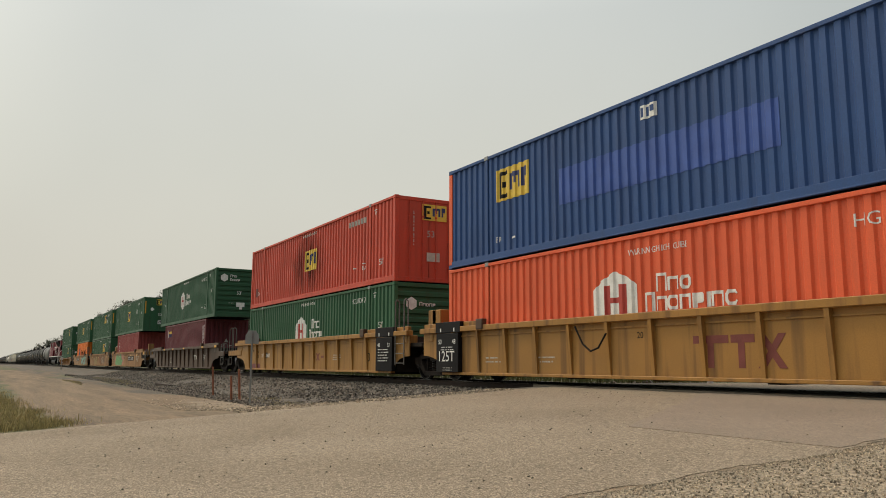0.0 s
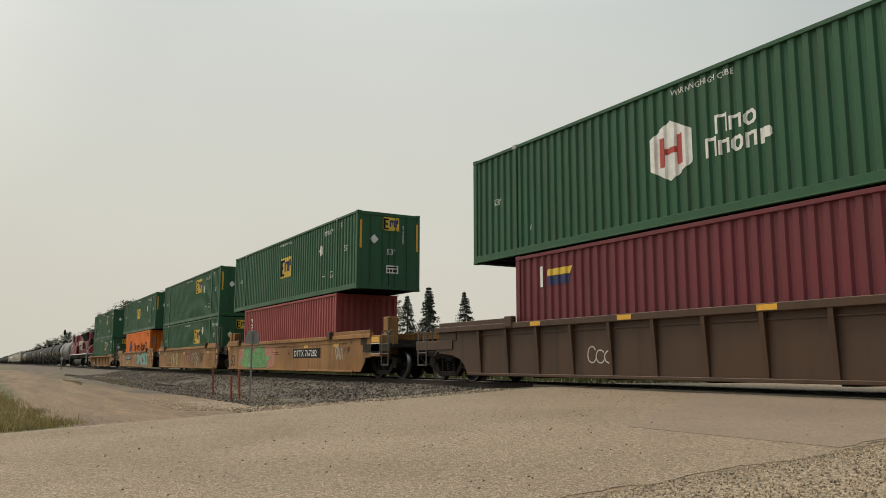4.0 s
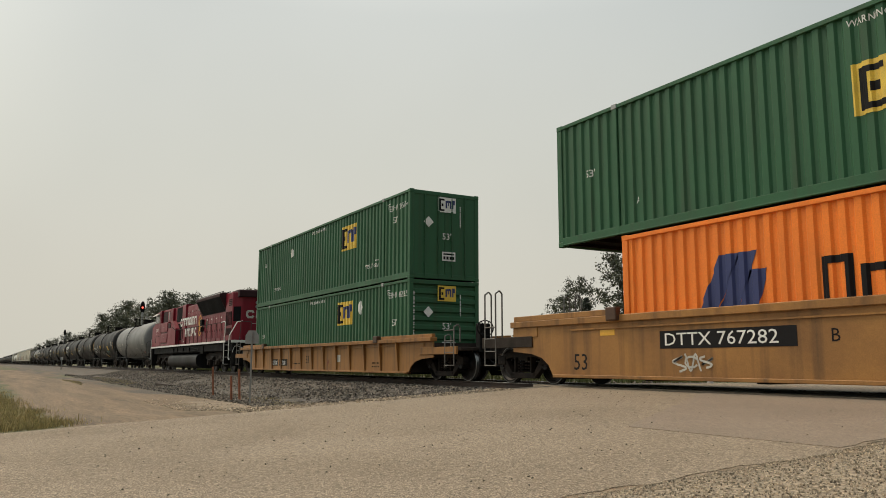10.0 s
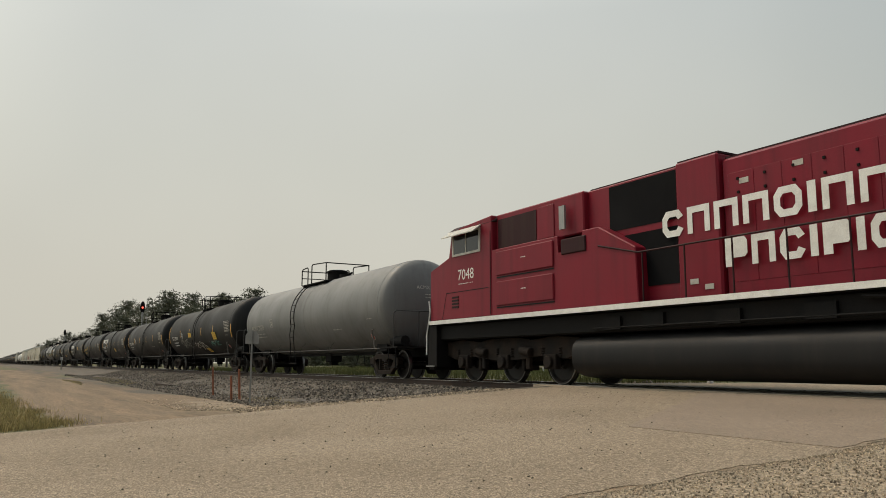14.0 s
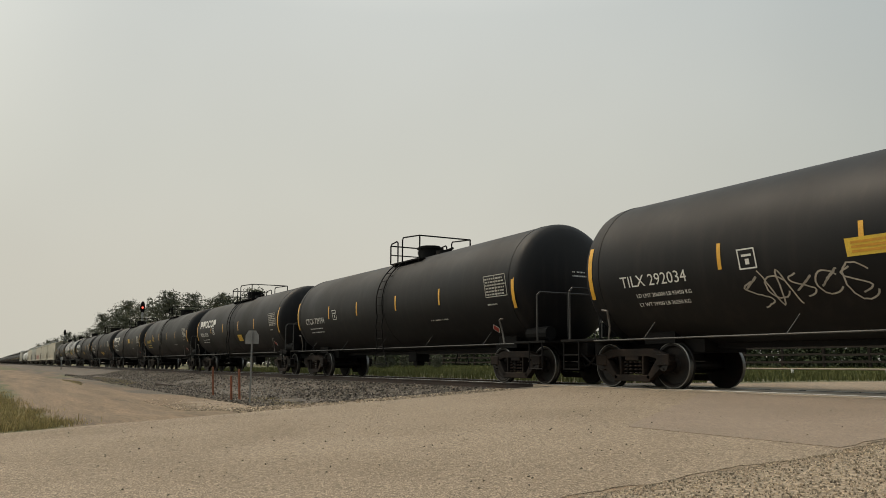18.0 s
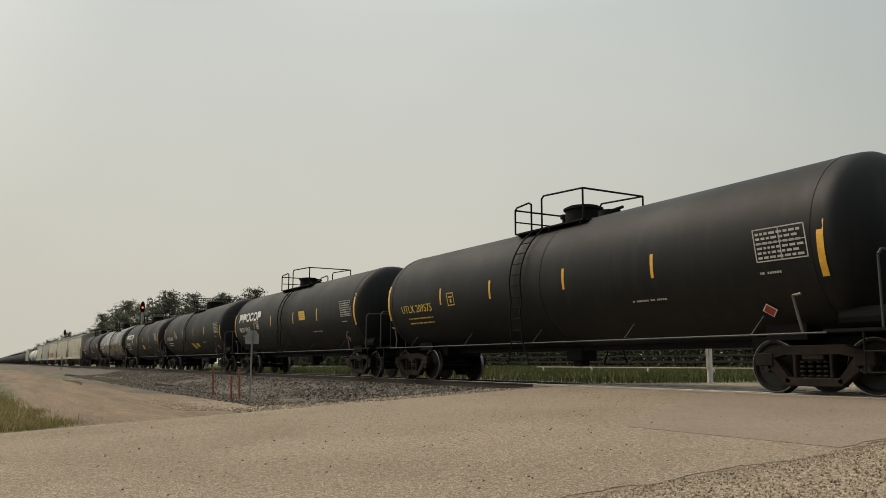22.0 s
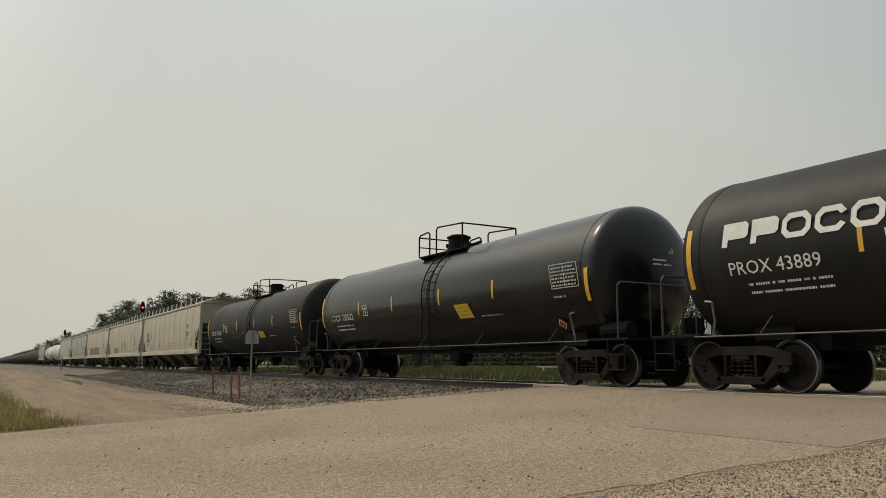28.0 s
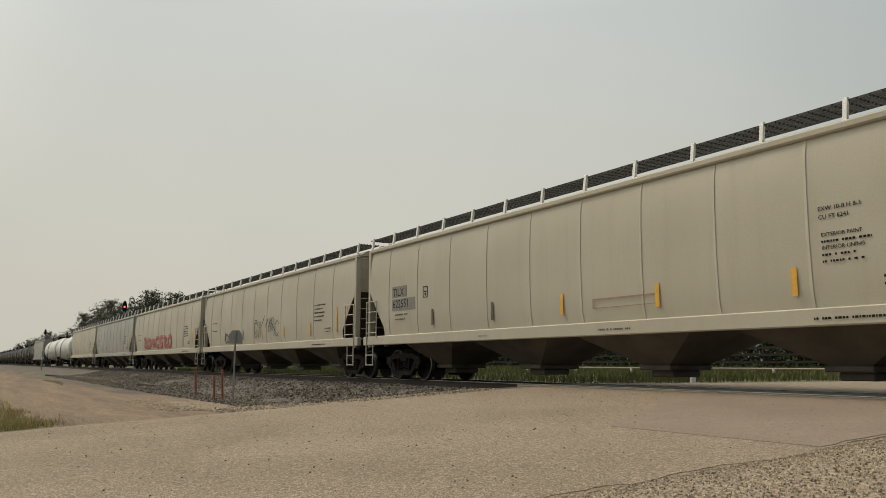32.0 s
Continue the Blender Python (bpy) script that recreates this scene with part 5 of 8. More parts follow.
def dress_hopper(ob, seed=1, ink="ink_black", text=None, grey=False):
    for xx in (-5.62, -2.7, -.04, 2.75, 5.63, 8.1):
        marks("reflector_stripe", M["reflector" if xx > -2 else "hopper_dark"], ob, on_hopper(xx, 1.55 if xx < 7 else 1.6), [(0, .10, 0, .45 if xx < 7 else 0.85)], "amber reflective stripe")
    if text:
        marks("stencil_patch", M["hopper_patch"], ob, on_hopper(-8.0, 2.08) @ pose(0, 0, -.003), [(0, .92, .38, .72), (0, 1.42, 0, .34)], "grey repainted patches behind the number")
        marks("plate_box", M[ink], ob, on_hopper(-6.1, 2.35), [(0, .26, 0, .02), (0, .26, .30, .32), (0, .02, .02, .30), (.24, .26, .02, .30), (.06, .2, .16, .19), (.1, .16, .06, .13)])
        small_print(ob, on_hopper(-7.8, 1.92), .8, 2, .14, M["hopper_dark"], seed + 6)
        small_print(ob, pose(-3.2, -1.655, 1.16, 90), .5, 1, 0.1, M["hopper_dark"], seed + 7)
        small_print(ob, pose(1.2, -1.655, 1.16, 90), 1.0, 1, 0.1, M["hopper_dark"], seed + 8)
        marks("rust_line", M["hopper_rust"], ob, on_hopper(1.0, 1.62), [(0, 1.75, .17, .20), (0, .03, 0, .17), (0, 1.75, 0, .014)], "faint rubbed outline")
        lettering(text[0], 0.34, M[ink], ob, on_hopper(-7.95, 2.5), "reporting_mark")
        lettering(text[1], 0.34, M[ink], ob, on_hopper(-7.95, 2.15), "reporting_mark")
        for i, row in enumerate(("EXW 10-8 H 8-3", "CU FT 6241")):
            lettering(row, 0.10, M[ink], ob, on_hopper(6.15, 2.82 - i * .13), "data_line")
        for i, row in enumerate(("EXTERIOR PAINT", "", "INTERIOR LINING")):
            if row:
                lettering(row, 0.085, M[ink], ob, on_hopper(6.18, 2.42 - i * .10), "data_line")
        small_print(ob, on_hopper(6.18, 2.325), .9, 1, 0.10, M[ink], seed)
        small_print(ob, on_hopper(6.18, 2.12), .7, 2, 0.10, M[ink], seed + 1)
    else:
        small_print(ob, on_hopper(-7.9, 2.5), 0.9, 2, 0.4, M[ink], seed, "reporting_mark")
        small_print(ob, on_hopper(6.1, 2.6), 1.0, 5, 0.14, M[ink], seed + 1)
    small_print(ob, on_hopper(7.1, 1.72), 0.55, 2, 0.11, M[ink], seed + 3)
    small_print(ob, pose(6.0, -1.655, 1.16, 90), 1.6, 1, 0.1, M[ink], seed + 4)


# ---- assembly of the train, from its leading end backwards ----
def build_train():
    Z0, Z1 = 0.255, 3.165
    L53, L40 = 16.15, 12.19
    # containers: centre, lower, upper
    c = {"A": -11.32, "B": -30.98, "C": -54.35, "D": -78.40, "E": -97.70, "F": -117.30, "G": -140.94}
    low = {k: freight_container(c[k] + (0.12 if k in "DF" else 0), Z0, ln, col, lab, end) for k, ln, col, lab, end in (
        ("A", L53, "orange", "orange-red corrugated container with a white house mark, low in its car", "flat"),
        ("B", L53, "green", "green corrugated container with a white house mark, low in its car", "ribbed"),
        ("C", L40, "maroon", "maroon corrugated container, shorter, low in its car", "corrugated"),
        ("D", L40, "dull_red", "dull red corrugated container with upright white lettering", "corrugated"),
        ("E", L53, "green", "green corrugated container with yellow badge, low in its car", "flat"),
        ("F", L40, "bright_orange", "bright orange corrugated container with dark block lettering", "corrugated"),
        ("G", L53, "green", "green container with ribbed end and yellow badge, low in its car", "ribbed"))}
    up = {k: freight_container(c[k], Z1, L53, col, lab, end, rear="orange" if k == "A" else None) for k, col, lab, end in (
        ("A", "blue", "navy blue corrugated container with yellow badge, stacked on top", "flat"),
        ("B", "red", "faded red corrugated container with yellow badge, stacked on top", "flat"),
        ("C", "green_dark", "dark green container with ribbed end overhanging the one below", "ribbed"),
        ("D", "green", "green corrugated container overhanging a shorter red one", "flat"),
        ("E", "green", "green corrugated container with yellow badge, stacked on top", "flat"),
        ("F", "green", "dented green container overhanging a shorter orange one", "flat"),
        ("G", "green", "green corrugated container with pale badge, stacked on top", "flat"))}
    cars = {
        "A": well_car(c["A"], 0, -9.45, 9.45, "yellow_car", "yellow ribbed well car, weathered, carrying two containers", lo_end="shared", hi_end="shared", shared="lr", cuts=("short", "arch")),
        "B": well_car(c["B"], 0, -10.1, 10.21, "yellow_car", "yellow ribbed well car, weathered, carrying two containers", lo_end="coupled", hi_end="shared", shared="l", tall="lr", cuts=("arch", "short")),
        "C": well_car(c["C"], 0, -9.85, 9.75, "brown_car", "brown ribbed well car, rusty, carrying two containers", lo_end="coupled", hi_end="coupled"),
        "D": well_car(c["D"], 0, -9.3, 9.85, "tan_car", "tan smooth-sided well car with green spray paint", ribs=False, lo_end="shared", hi_end="coupled", cuts=("slant", "long")),
        "E": well_car(c["E"], 0, -9.8, 10.0, "tan_car", "tan smooth-sided well car with pale scrawls", ribs=False, lo_end="shared", hi_end="shared", shared="l", tall="r", cuts=("slant", "square")),
        "F": well_car(c["F"], 0, -9.9, 9.8, "tan_car", "tan smooth-sided well car with teal spray paint", ribs=False, lo_end="coupled", hi_end="shared", shared="l", tall="lr", cuts=("arch", "square")),
        "G": well_car(c["G"], 0, -9.8, 9.85, "rust_car", "rusty orange ribbed well car, carrying two containers", lo_end="coupled", hi_end="coupled"),
    }
    return low, up, cars


LOW, UP, CARS = build_train()
TANK_LEFT = [-194.1, -213.0, -231.3, -249.2, -267.45, -285.50, -303.95, -322.05, -340.4, -358.4]
BLACK_TANK = "black tank car with amber stripes, top railing and white lettering"
KINDS = {
    "grey": tank_car("tank_grey", "dull grey tank car with a railed top platform", lift=.003),
    "short": tank_car("tank_black", "black tank car with pale scrawls and yellow notices", (-1.15, 0.85), (0.5, 0.38), lad=-0.2),
    "small": tank_car("tank_black", BLACK_TANK, (-0.3, 1.75), (0.75, 0.40), lad=0.25),
    "long": tank_car("tank_black", "black tank car with white block trade mark and amber stripes", (-2.1, 1.5), (-1.1, 0.40), lad=-0.3, lift=.002),
    "wide": tank_car("tank_black", "black tank car with wide dome and yellow notices", (-1.5, 1.0), (0.35, 0.55), lad=-0.75),
    "plain": tank_car("tank_gloss", BLACK_TANK, (-1.0, 1.6), (-0.14, 0.33), 4.40, 0.78, 0.62),
    "dull": tank_car("tank_black", BLACK_TANK, (-1.0, 1.6), (-0.14, 0.33), 4.40, 0.78, 0.62),
    "yellow": tank_car("tank_black", "black tank car with yellow lettering and amber stripes", (-1.4, 1.3), (0.2, 0.45), lad=-0.5, lift=.006),
}
ORDER = ("grey", "short", "small", "long", "yellow", "long", "wide", "long", "plain", "dull")
TANKS, used = [], set()
for kind, left in zip(ORDER, TANK_LEFT):
    t = copy_thing(KINDS[kind], Matrix()) if kind in used else KINDS[kind]
    used.add(kind)
    TANKS.append(rolling(t, left + 7.42))
HOPPERS = []
first_hopper = hopper_car("hopper", "cream covered hopper car with roof walkways")
grey_hopper = hopper_car("hopper_grey", "pale grey covered hopper car with roof walkways")
for i in range(5):
    t = first_hopper if i == 0 else grey_hopper if i == 3 else copy_thing(first_hopper, Matrix())
    HOPPERS.append(rolling(t, -370.25 - 20.35 * i))


# ---- markings on the containers ----
def ribbon(bm, pts, w, h=0.0):
    """A flat brush stroke along points of a surface's plane."""
    pts = [Vector((p[0], p[1], 0)) for p in pts]
    rows = []
    for i, p in enumerate(pts):
        d = (pts[min(i + 1, len(pts) - 1)] - pts[max(i - 1, 0)])
        n = Vector((-d.y, d.x, 0)).normalized() * w / 2
        rows.append((bm.verts.new((p.x + n.x, p.y + n.y, h)), bm.verts.new((p.x - n.x, p.y - n.y, h))))
    for a, b in zip(rows, rows[1:]):
        bm.faces.new((a[0], a[1], b[1], b[0]))


def curl(rnd, x, y, w, h, n=14):
    """A loose letter-like stroke inside a cell."""
    kind = rnd.randrange(4)
    out = []
    for i in range(n):
        t = i / (n - 1)
        if kind == 0:
            u, v = 0.5 + 0.45 * math.cos(5.2 * t + 0.6), 0.5 + 0.47 * math.sin(5.2 * t + 0.6)
        elif kind == 1:
            u, v = 0.5 + 0.42 * math.sin(6.2 * t), t
        elif kind == 2:
            u, v = t, 0.5 + 0.47 * math.sin(9.4 * t + 1.5)
        else:
            u, v = 0.15 + 0.7 * abs(2 * t - 1), 1 - t if t < .5 else t
        out.append((x + u * w + rnd.uniform(-.02, .02) * w, y + v * h + rnd.uniform(-.02, .02) * h))
    return out


STROKES = (  # plain angular letter-like strokes in a unit cell
    ((.0, 1), (1, .86), (.1, .16), (1.05, .0)), ((.1, .05), (0, .9), (.9, 1), (1, .12), (.15, .0)), ((0, 0), (.12, 1), (.5, .35), (.86, 1), (1, 0)),
    ((1, 1), (.05, .9), (.35, .52), (0, .1), (1, .0)), ((1, .95), (.1, 1), (.05, .58), (.95, .45), (1, .05), (0, .0)))


def spray_piece(ob, at, w, h, n, fill, outline, back=None, seed=1, label="", fat=0.26):
    """Spray-painted chunky letters: thick angular strokes with a dark rim and a pale edge, over a cloud of colour."""
    rnd = random.Random(seed)
    if back:
        pts = []
        for i in range(40):
            a = 2 * math.pi * i / 40
            pts.append((w / 2 + (w / 2 + .12) * math.copysign(abs(math.cos(a)) ** .5, math.cos(a)) * rnd.uniform(.9, 1.02), h / 2 + (h / 2 - .01) * math.copysign(abs(math.sin(a)) ** .5, math.sin(a)) * rnd.uniform(.84, 1.0)))
        outline_mark("spray_cloud", M[back], ob, at, pts, "cloud of spray paint", 0.002)
    cell = w / n
    for i in range(n):
        base = STROKES[(i + seed) % len(STROKES)]
        pts = [(cell * (i + .12 + .80 * u) + rnd.uniform(-.04, .04), h * (.15 + .70 * v) + rnd.uniform(-.04, .04)) for u, v in base]
        soft = [pts[0]]
        for p, q in zip(pts, pts[1:]):
            soft += [(p[0] * .8 + q[0] * .2, p[1] * .8 + q[1] * .2), (p[0] * .2 + q[0] * .8, p[1] * .2 + q[1] * .8)]
        soft.append(pts[-1])
        for name, mat, wide, dx, z, row in (("spray_outline", outline, fat * h + .07, 0, .003, soft), ("spray_letter", fill, fat * h, 0, .006, soft), ("spray_highlight", "cream", .02, .075, .0105, soft[1:-1])):
            bm = bmesh.new()
            ribbon(bm, [(x + dx, y + dx) for x, y in row], wide, z + .0006 * i)
            part(name, bm, M[mat], ob, (label or "spray-painted letter") if name == "spray_letter" else "", at=at)


def green_mural(ob, at):
    """A lumpy green spray-painted form with dark contour lines, on a pink cloud."""
    rnd = random.Random(5)
    pts = [(2.45 + 3.0 * math.copysign(abs(math.cos(a)) ** .4, math.cos(a)) * rnd.uniform(.93, 1.02), .55 + .56 * math.copysign(abs(math.sin(a)) ** .4, math.sin(a)) * rnd.uniform(.9, 1.0)) for a in (2 * math.pi * i / 48 for i in range(48))]
    outline_mark("spray_cloud", M["pink_spray"], ob, at, pts, "cloud of pink spray paint", 0.002)
    top = [(.30, .50), (.42, .98), (.62, 1.04), (.85, .99), (1.0, 1.05), (1.25, 1.06), (1.40, .96), (1.62, 1.06), (1.78, 1.06), (1.95, .96), (2.15, .82), (2.32, .74), (2.48, .98), (2.75, 1.07), (3.05, 1.05), (3.25, 1.09), (3.5, 1.06), (3.66, .96), (3.85, .80), (3.95, .52), (4.25, .50), (4.75, .58), (4.72, .46), (4.35, .36), (4.12, .05)]
    low = [(3.3, .03), (2.2, .02), (1.0, .03), (.45, .08), (.12, .10), (-.08, .25), (.02, .55), (.10, .28)]
    shape = top + low
    outline_mark("spray_outline", M["green_shade"], ob, at @ pose(0, 0, .002), [(2.1 + (u - 2.1) * 1.012, .5 + (v - .5) * 1.05) for u, v in shape])
    outline_mark("spray_form", M["green_spray"], ob, at @ pose(0, 0, .004), shape, "lumpy green spray-painted form")
    for i in range(30):
        u, v = .35 + 3.5 * rnd.random(), .12 + .72 * rnd.random()
        a, r = rnd.uniform(0, 6.28), rnd.uniform(.10, .30)
        bm = bmesh.new()
        ribbon(bm, [(u + r * math.cos(a + .22 * k) * .8, min(max(v + r * .7 * math.sin(a + .22 * k), .06), .98)) for k in range(11)], rnd.uniform(.014, .04), .0085 + .0002 * i)
        part("contour_line", bm, M["green_shade" if i % 4 else "green_pale"], ob, at=at)


def scrawl(ob, at, w, h, n, mat, seed=1, pen=0.03):
    rnd = random.Random(seed)
    bm = bmesh.new()
    for i in range(n):
        ribbon(bm, curl(rnd, i * w / n, 0, w / n * 1.15, h * rnd.uniform(.6, 1), 22), pen, 0.004 + .0003 * i)
        if rnd.random() < .6:
            ribbon(bm, curl(rnd, i * w / n, h * .2, w / n, h * .6, 16), pen, 0.012 + .0003 * i)
    part("scrawl", bm, M[mat], ob, "loose spray-can scrawl", at=at)


def container_marks(ob, code="", ft=True, warn=True, letters=None, length=16.15, number_x=4.55, ftz=1.52, ink="white"):
    """The usual small markings: size, height warning, owner's code and test plates. Heights are from the container's floor."""
    y = -1.300
    if warn:
        lettering("WARNING HIGH CUBE", 0.17, M[ink], ob, side(-0.75, 2.60, y), "height_warning", 0.85)
    if ft:
        lettering("53'", 0.30, M[ink], ob, side(6.82, ftz, y), "length_mark")
        lettering("53'", 0.24, M[ink], ob, side(-7.10, ftz - .05, y), "length_mark")
    if code:
        lettering(code, 0.27, M[ink], ob, side(number_x, 2.36, y), "owner_code", 0.8)
    lettering("DA", 0.20, M[ink], ob, side(5.45, 0.62, y), "code_mark", 0.8)
    marks("arrow_bar", M[ink], ob, side(5.42, 0.84, y), [(0, .26, 0, .025)])
    lettering("WTP", 0.16, M[ink], ob, side(6.36, 2.46, y), "code_mark", 0.7)
    marks("arrow_bar", M[ink], ob, side(6.34, 2.62, y), [(0, .28, 0, .022)])
    small_print(ob, side(4.6, .72, y), .3, 1, .12, M[ink], 3)
    lettering("A", 0.2, M[ink], ob, side(-5.55, .62, y), "code_mark", 0.8)


def end_marks(ob, L=8.075, badge=True, sheet="yellow", tapes=True, dia=True, plate_z=0.62):
    x = L + 0.008
    if badge:
        square_logo(ob, -0.28, 2.22, 0.68, 0.50, x, "front", sheet=sheet)
    if dia:
        diamond(ob, front(-0.62, 1.86, x), 0.18)
    lettering("53'", 0.30, M["white"], ob, front(-0.12, 1.32, x), "length_mark")
    marks("test_plate", M["white"], ob, front(-0.12, plate_z, x), [(0, .5, 0, .3)], "white test plate")
    marks("test_plate_line", M["ink_black"], ob, front(-0.12, plate_z, x + .004), [(.05, .45, .2, .25), (.05, .12, .05, .15), (.16, .24, .05, .15), (.28, .45, .05, .15)])
    if tapes:
        for y in (-1.20, 1.12):
            marks("reflector_tape", M["reflector"], ob, front(y, 1.5, L + .006), [(0, .09, 0, 1.05)], "amber reflective tape")
    small_print(ob, front(.55, 2.45, x) @ pose(0, 0, 0, 0, 0, -90), 0.8, 1, .16, M["white"], 9)


def stain_material():
    """Soft rust running down, thin towards its rim."""
    m = surface("running_rust_stain", (0.085, 0.016, 0.012), 0.7, bump=0.0, spec=0.2)
    n, l = m.node_tree.nodes, m.node_tree.links
    co, mp, t = n.new("ShaderNodeTexCoord"), n.new("ShaderNodeMapping"), n.new("ShaderNodeTexNoise")
    mp.inputs["Scale"].default_value = (3.2, 1.0, 0.30)
    t.inputs["Scale"].default_value, t.inputs["Detail"].default_value = 1.6, 6
    mg, g = n.new("ShaderNodeMapping"), n.new("ShaderNodeTexGradient")
    mg.inputs["Location"].default_value, mg.inputs["Scale"].default_value = (0.05, 0.0, -1.05), (0.47, 0.0, 0.72)
    g.gradient_type = "SPHERICAL"
    r, p = n.new("ShaderNodeMapRange"), n.new("ShaderNodeMath")
    r.inputs[1].default_value, r.inputs[2].default_value, r.inputs[4].default_value = 0.40, 0.66, 1.5
    p.operation, p.use_clamp = "MULTIPLY", True
    l.new(co.outputs["Object"], mp.inputs[0])
    l.new(co.outputs["Object"], mg.inputs[0])
    l.new(mp.outputs[0], t.inputs["Vector"])
    l.new(mg.outputs[0], g.inputs[0])
    l.new(t.outputs["Fac"], r.inputs[0])
    l.new(r.outputs[0], p.inputs[0])
    l.new(g.outputs["Fac"], p.inputs[1])
    l.new(p.outputs[0], n["Principled BSDF"].inputs["Alpha"])
    return m


def dress_containers():
    y = -1.300
    # leading stack
    u = UP["A"]
    square_logo(u, -5.64, 1.55, 1.42, 0.86)
    marks("blue_patch", M["sheen_blue"], u, side(-3.05, 1.02, y), [(0, 6.05, 0, 0.86)], "brighter blue patch over an old name")
    marks("white_panel", M["white"], u, side(-.31, 2.34, y), [(0, .47, 0, .30)])
    marks("white_panel_bar", M["blue"], u, side(-.31, 2.34, y - .004), [(.05, .12, .05, .25), (.18, .24, .05, .25), (.3, .42, .12, .25)])
    lettering("ER", 0.2, M["white"], u, side(-5.69, .48, y), "code_mark")
    marks("bar", M["white"], u, side(-5.0, .50, y), [(0, .2, 0, .05)])
    o = LOW["A"]
    house_logo(o, -1.88, 1.22, 1.34, 0.96)
    block_word("trade_mark", "hno", 0.95, 0.36, M["white"], o, side(-.02, 1.66, y))
    block_word("trade_mark", "hnonpinc", 2.35, 0.38, M["white"], o, side(-.36, 1.28, y))
    lettering("WARNING HIGH CUBE", 0.18, M["white"], o, side(-.77, 2.46, y), "height_warning", 0.85)
    lettering("HG IU", 0.3, M["white"], o, side(4.16, 2.33, y), "owner_code")
    # second stack
    u = UP["B"]
    square_logo(u, -0.46, 1.14, 1.36, 0.86)
    container_marks(u, "", ftz=.66)
    marks("number_patches", M["cream"], u, side(4.17, 2.32, y), [(k * .27, k * .27 + .22, 0, .2) for k in range(6)])
    marks("rust_stain", stain_material(), u, side(0, 0, y + .0015), [(-2.3, 2.0, .12, 2.75)], "dark rust streaks")
    marks("dark_panel", M["ink_maroon"], u, side(-7.3, .55, y), [(0, .35, 0, .42)])
    square_logo(u, -0.28, 2.12, 0.95, 0.55, 8.083, "front")
    lettering("53'", 0.32, M["cream"], u, front(-0.1, 1.55, 8.083), "length_mark")
    marks("test_plate", M["cream"], u, front(-.1, .72, 8.083), [(0, .5, 0, .3)])
    small_print(u, front(-.62, 2.4, 8.083) @ pose(0, 0, 0, 0, 0, -90), 1.5, 1, .2, M["cream"], 4)
    o = LOW["B"]
    house_logo(o, -1.38, 1.22, 1.25, 0.95)
    block_word("trade_mark", "hno", 0.95, 0.38, M["white"], o, side(.42, 1.64, y))
    block_word("trade_mark", "hnonp", 1.50, 0.38, M["white"], o, side(.16, 1.22, y))
    container_marks(o, "HGIU 504479", ftz=1.42)
    outline_mark("hex_mark", M["white"], o, front(-.85, 2.0, 8.058), [(.2 + .22 * math.sin(k * math.pi / 3), .2 + .22 * math.cos(k * math.pi / 3)) for k in range(6)])
    block_word("trade_mark", "hnonp", .62, .14, M["white"], o, front(-.35, 2.12, 8.058))
    # third stack
    u = UP["C"]
    outline_mark("hex_mark", M["white"], u, side(-1.45, .95, y), [(.62 + .66 * math.sin(k * math.pi / 3), .56 + .62 * math.cos(k * math.pi / 3)) for k in range(6)], "white hexagon mark")
    marks("hex_bar", M["ink_red"], u, side(-1.45, .95, y - .004), [(.32, .48, .25, .85), (.78, .94, .25, .85), (.48, .78, .5, .62)])
    block_word("trade_mark", "hno", 0.95, 0.36, M["white"], u, side(.30, 1.55, y))
    block_word("trade_mark", "hnonp", 1.48, 0.38, M["white"], u, side(.06, 1.14, y))
    container_marks(u, "HGIU 652390", number_x=4.4)
    marks("reflector_dash", M["cream"], u, side(-8, .07, -1.310), [(k * 1.05, k * 1.05 + .5, 0, .06) for k in range(15)])
    outline_mark("hex_mark", M["white"], u, front(-1.0, 2.1, 8.058), [(.2 + .24 * math.sin(k * math.pi / 3), .22 + .24 * math.cos(k * math.pi / 3)) for k in range(6)])
    block_word("trade_mark", "hno", .4, .16, M["white"], u, front(-.45, 2.36, 8.058))
    block_word("trade_mark", "hnonp", .6, .16, M["white"], u, front(-.45, 2.14, 8.058))
    lettering("53'", 0.28, M["white"], u, front(-.05, 1.35, 8.055), "length_mark")
    marks("test_plate", M["white"], u, front(-.05, .62, 8.055), [(0, .5, 0, .26), (.18, .36, -.14, 0)])
    small_print(u, front(-.5, .82, 8.055), .3, 1, .1, M["white"], 2)
    o = LOW["C"]
    marks("flag_mark", M["yellow"], o, side(-4.9, 2.30, y), [(0, .9, 0, .16, .1)])
    marks("flag_mark", M["ink_blue"], o, side(-4.9, 2.08, y), [(0, .85, 0, .2, .08)])
    marks("flag_mark", M["white"], o, side(-5.15, 2.05, y), [(0, .14, 0, .5)])
    small_print(o, side(5.5, 2.55, y) @ pose(0, 0, 0, 0, 0, -90), 1.3, 2, .28, M["white"], 8)
    marks("caution_mark", M["yellow"], o, side(5.78, 1.9, y), [(0, .12, 0, .2)])
    outline_mark("triangle_mark", M["cream"], o, front(-.15, 1.5, 6.08), [(0, 0), (.24, 0), (.12, .24)])
    # fourth stack
    u = UP["D"]
    square_logo(u, -0.65, 1.14, 1.52, 0.90)
    container_marks(u, "EMHU 27", number_x=4.75)
    diamond(u, side(4.43, 1.82, y), 0.24)
    end_marks(u)
    o = LOW["D"]
    block_word("upright_trade_mark", "pnpion", 1.45, .26, M["white"], o, side(-5.0, 2.42, y) @ pose(0, 0, 0, 0, 0, -90), .2, .25)
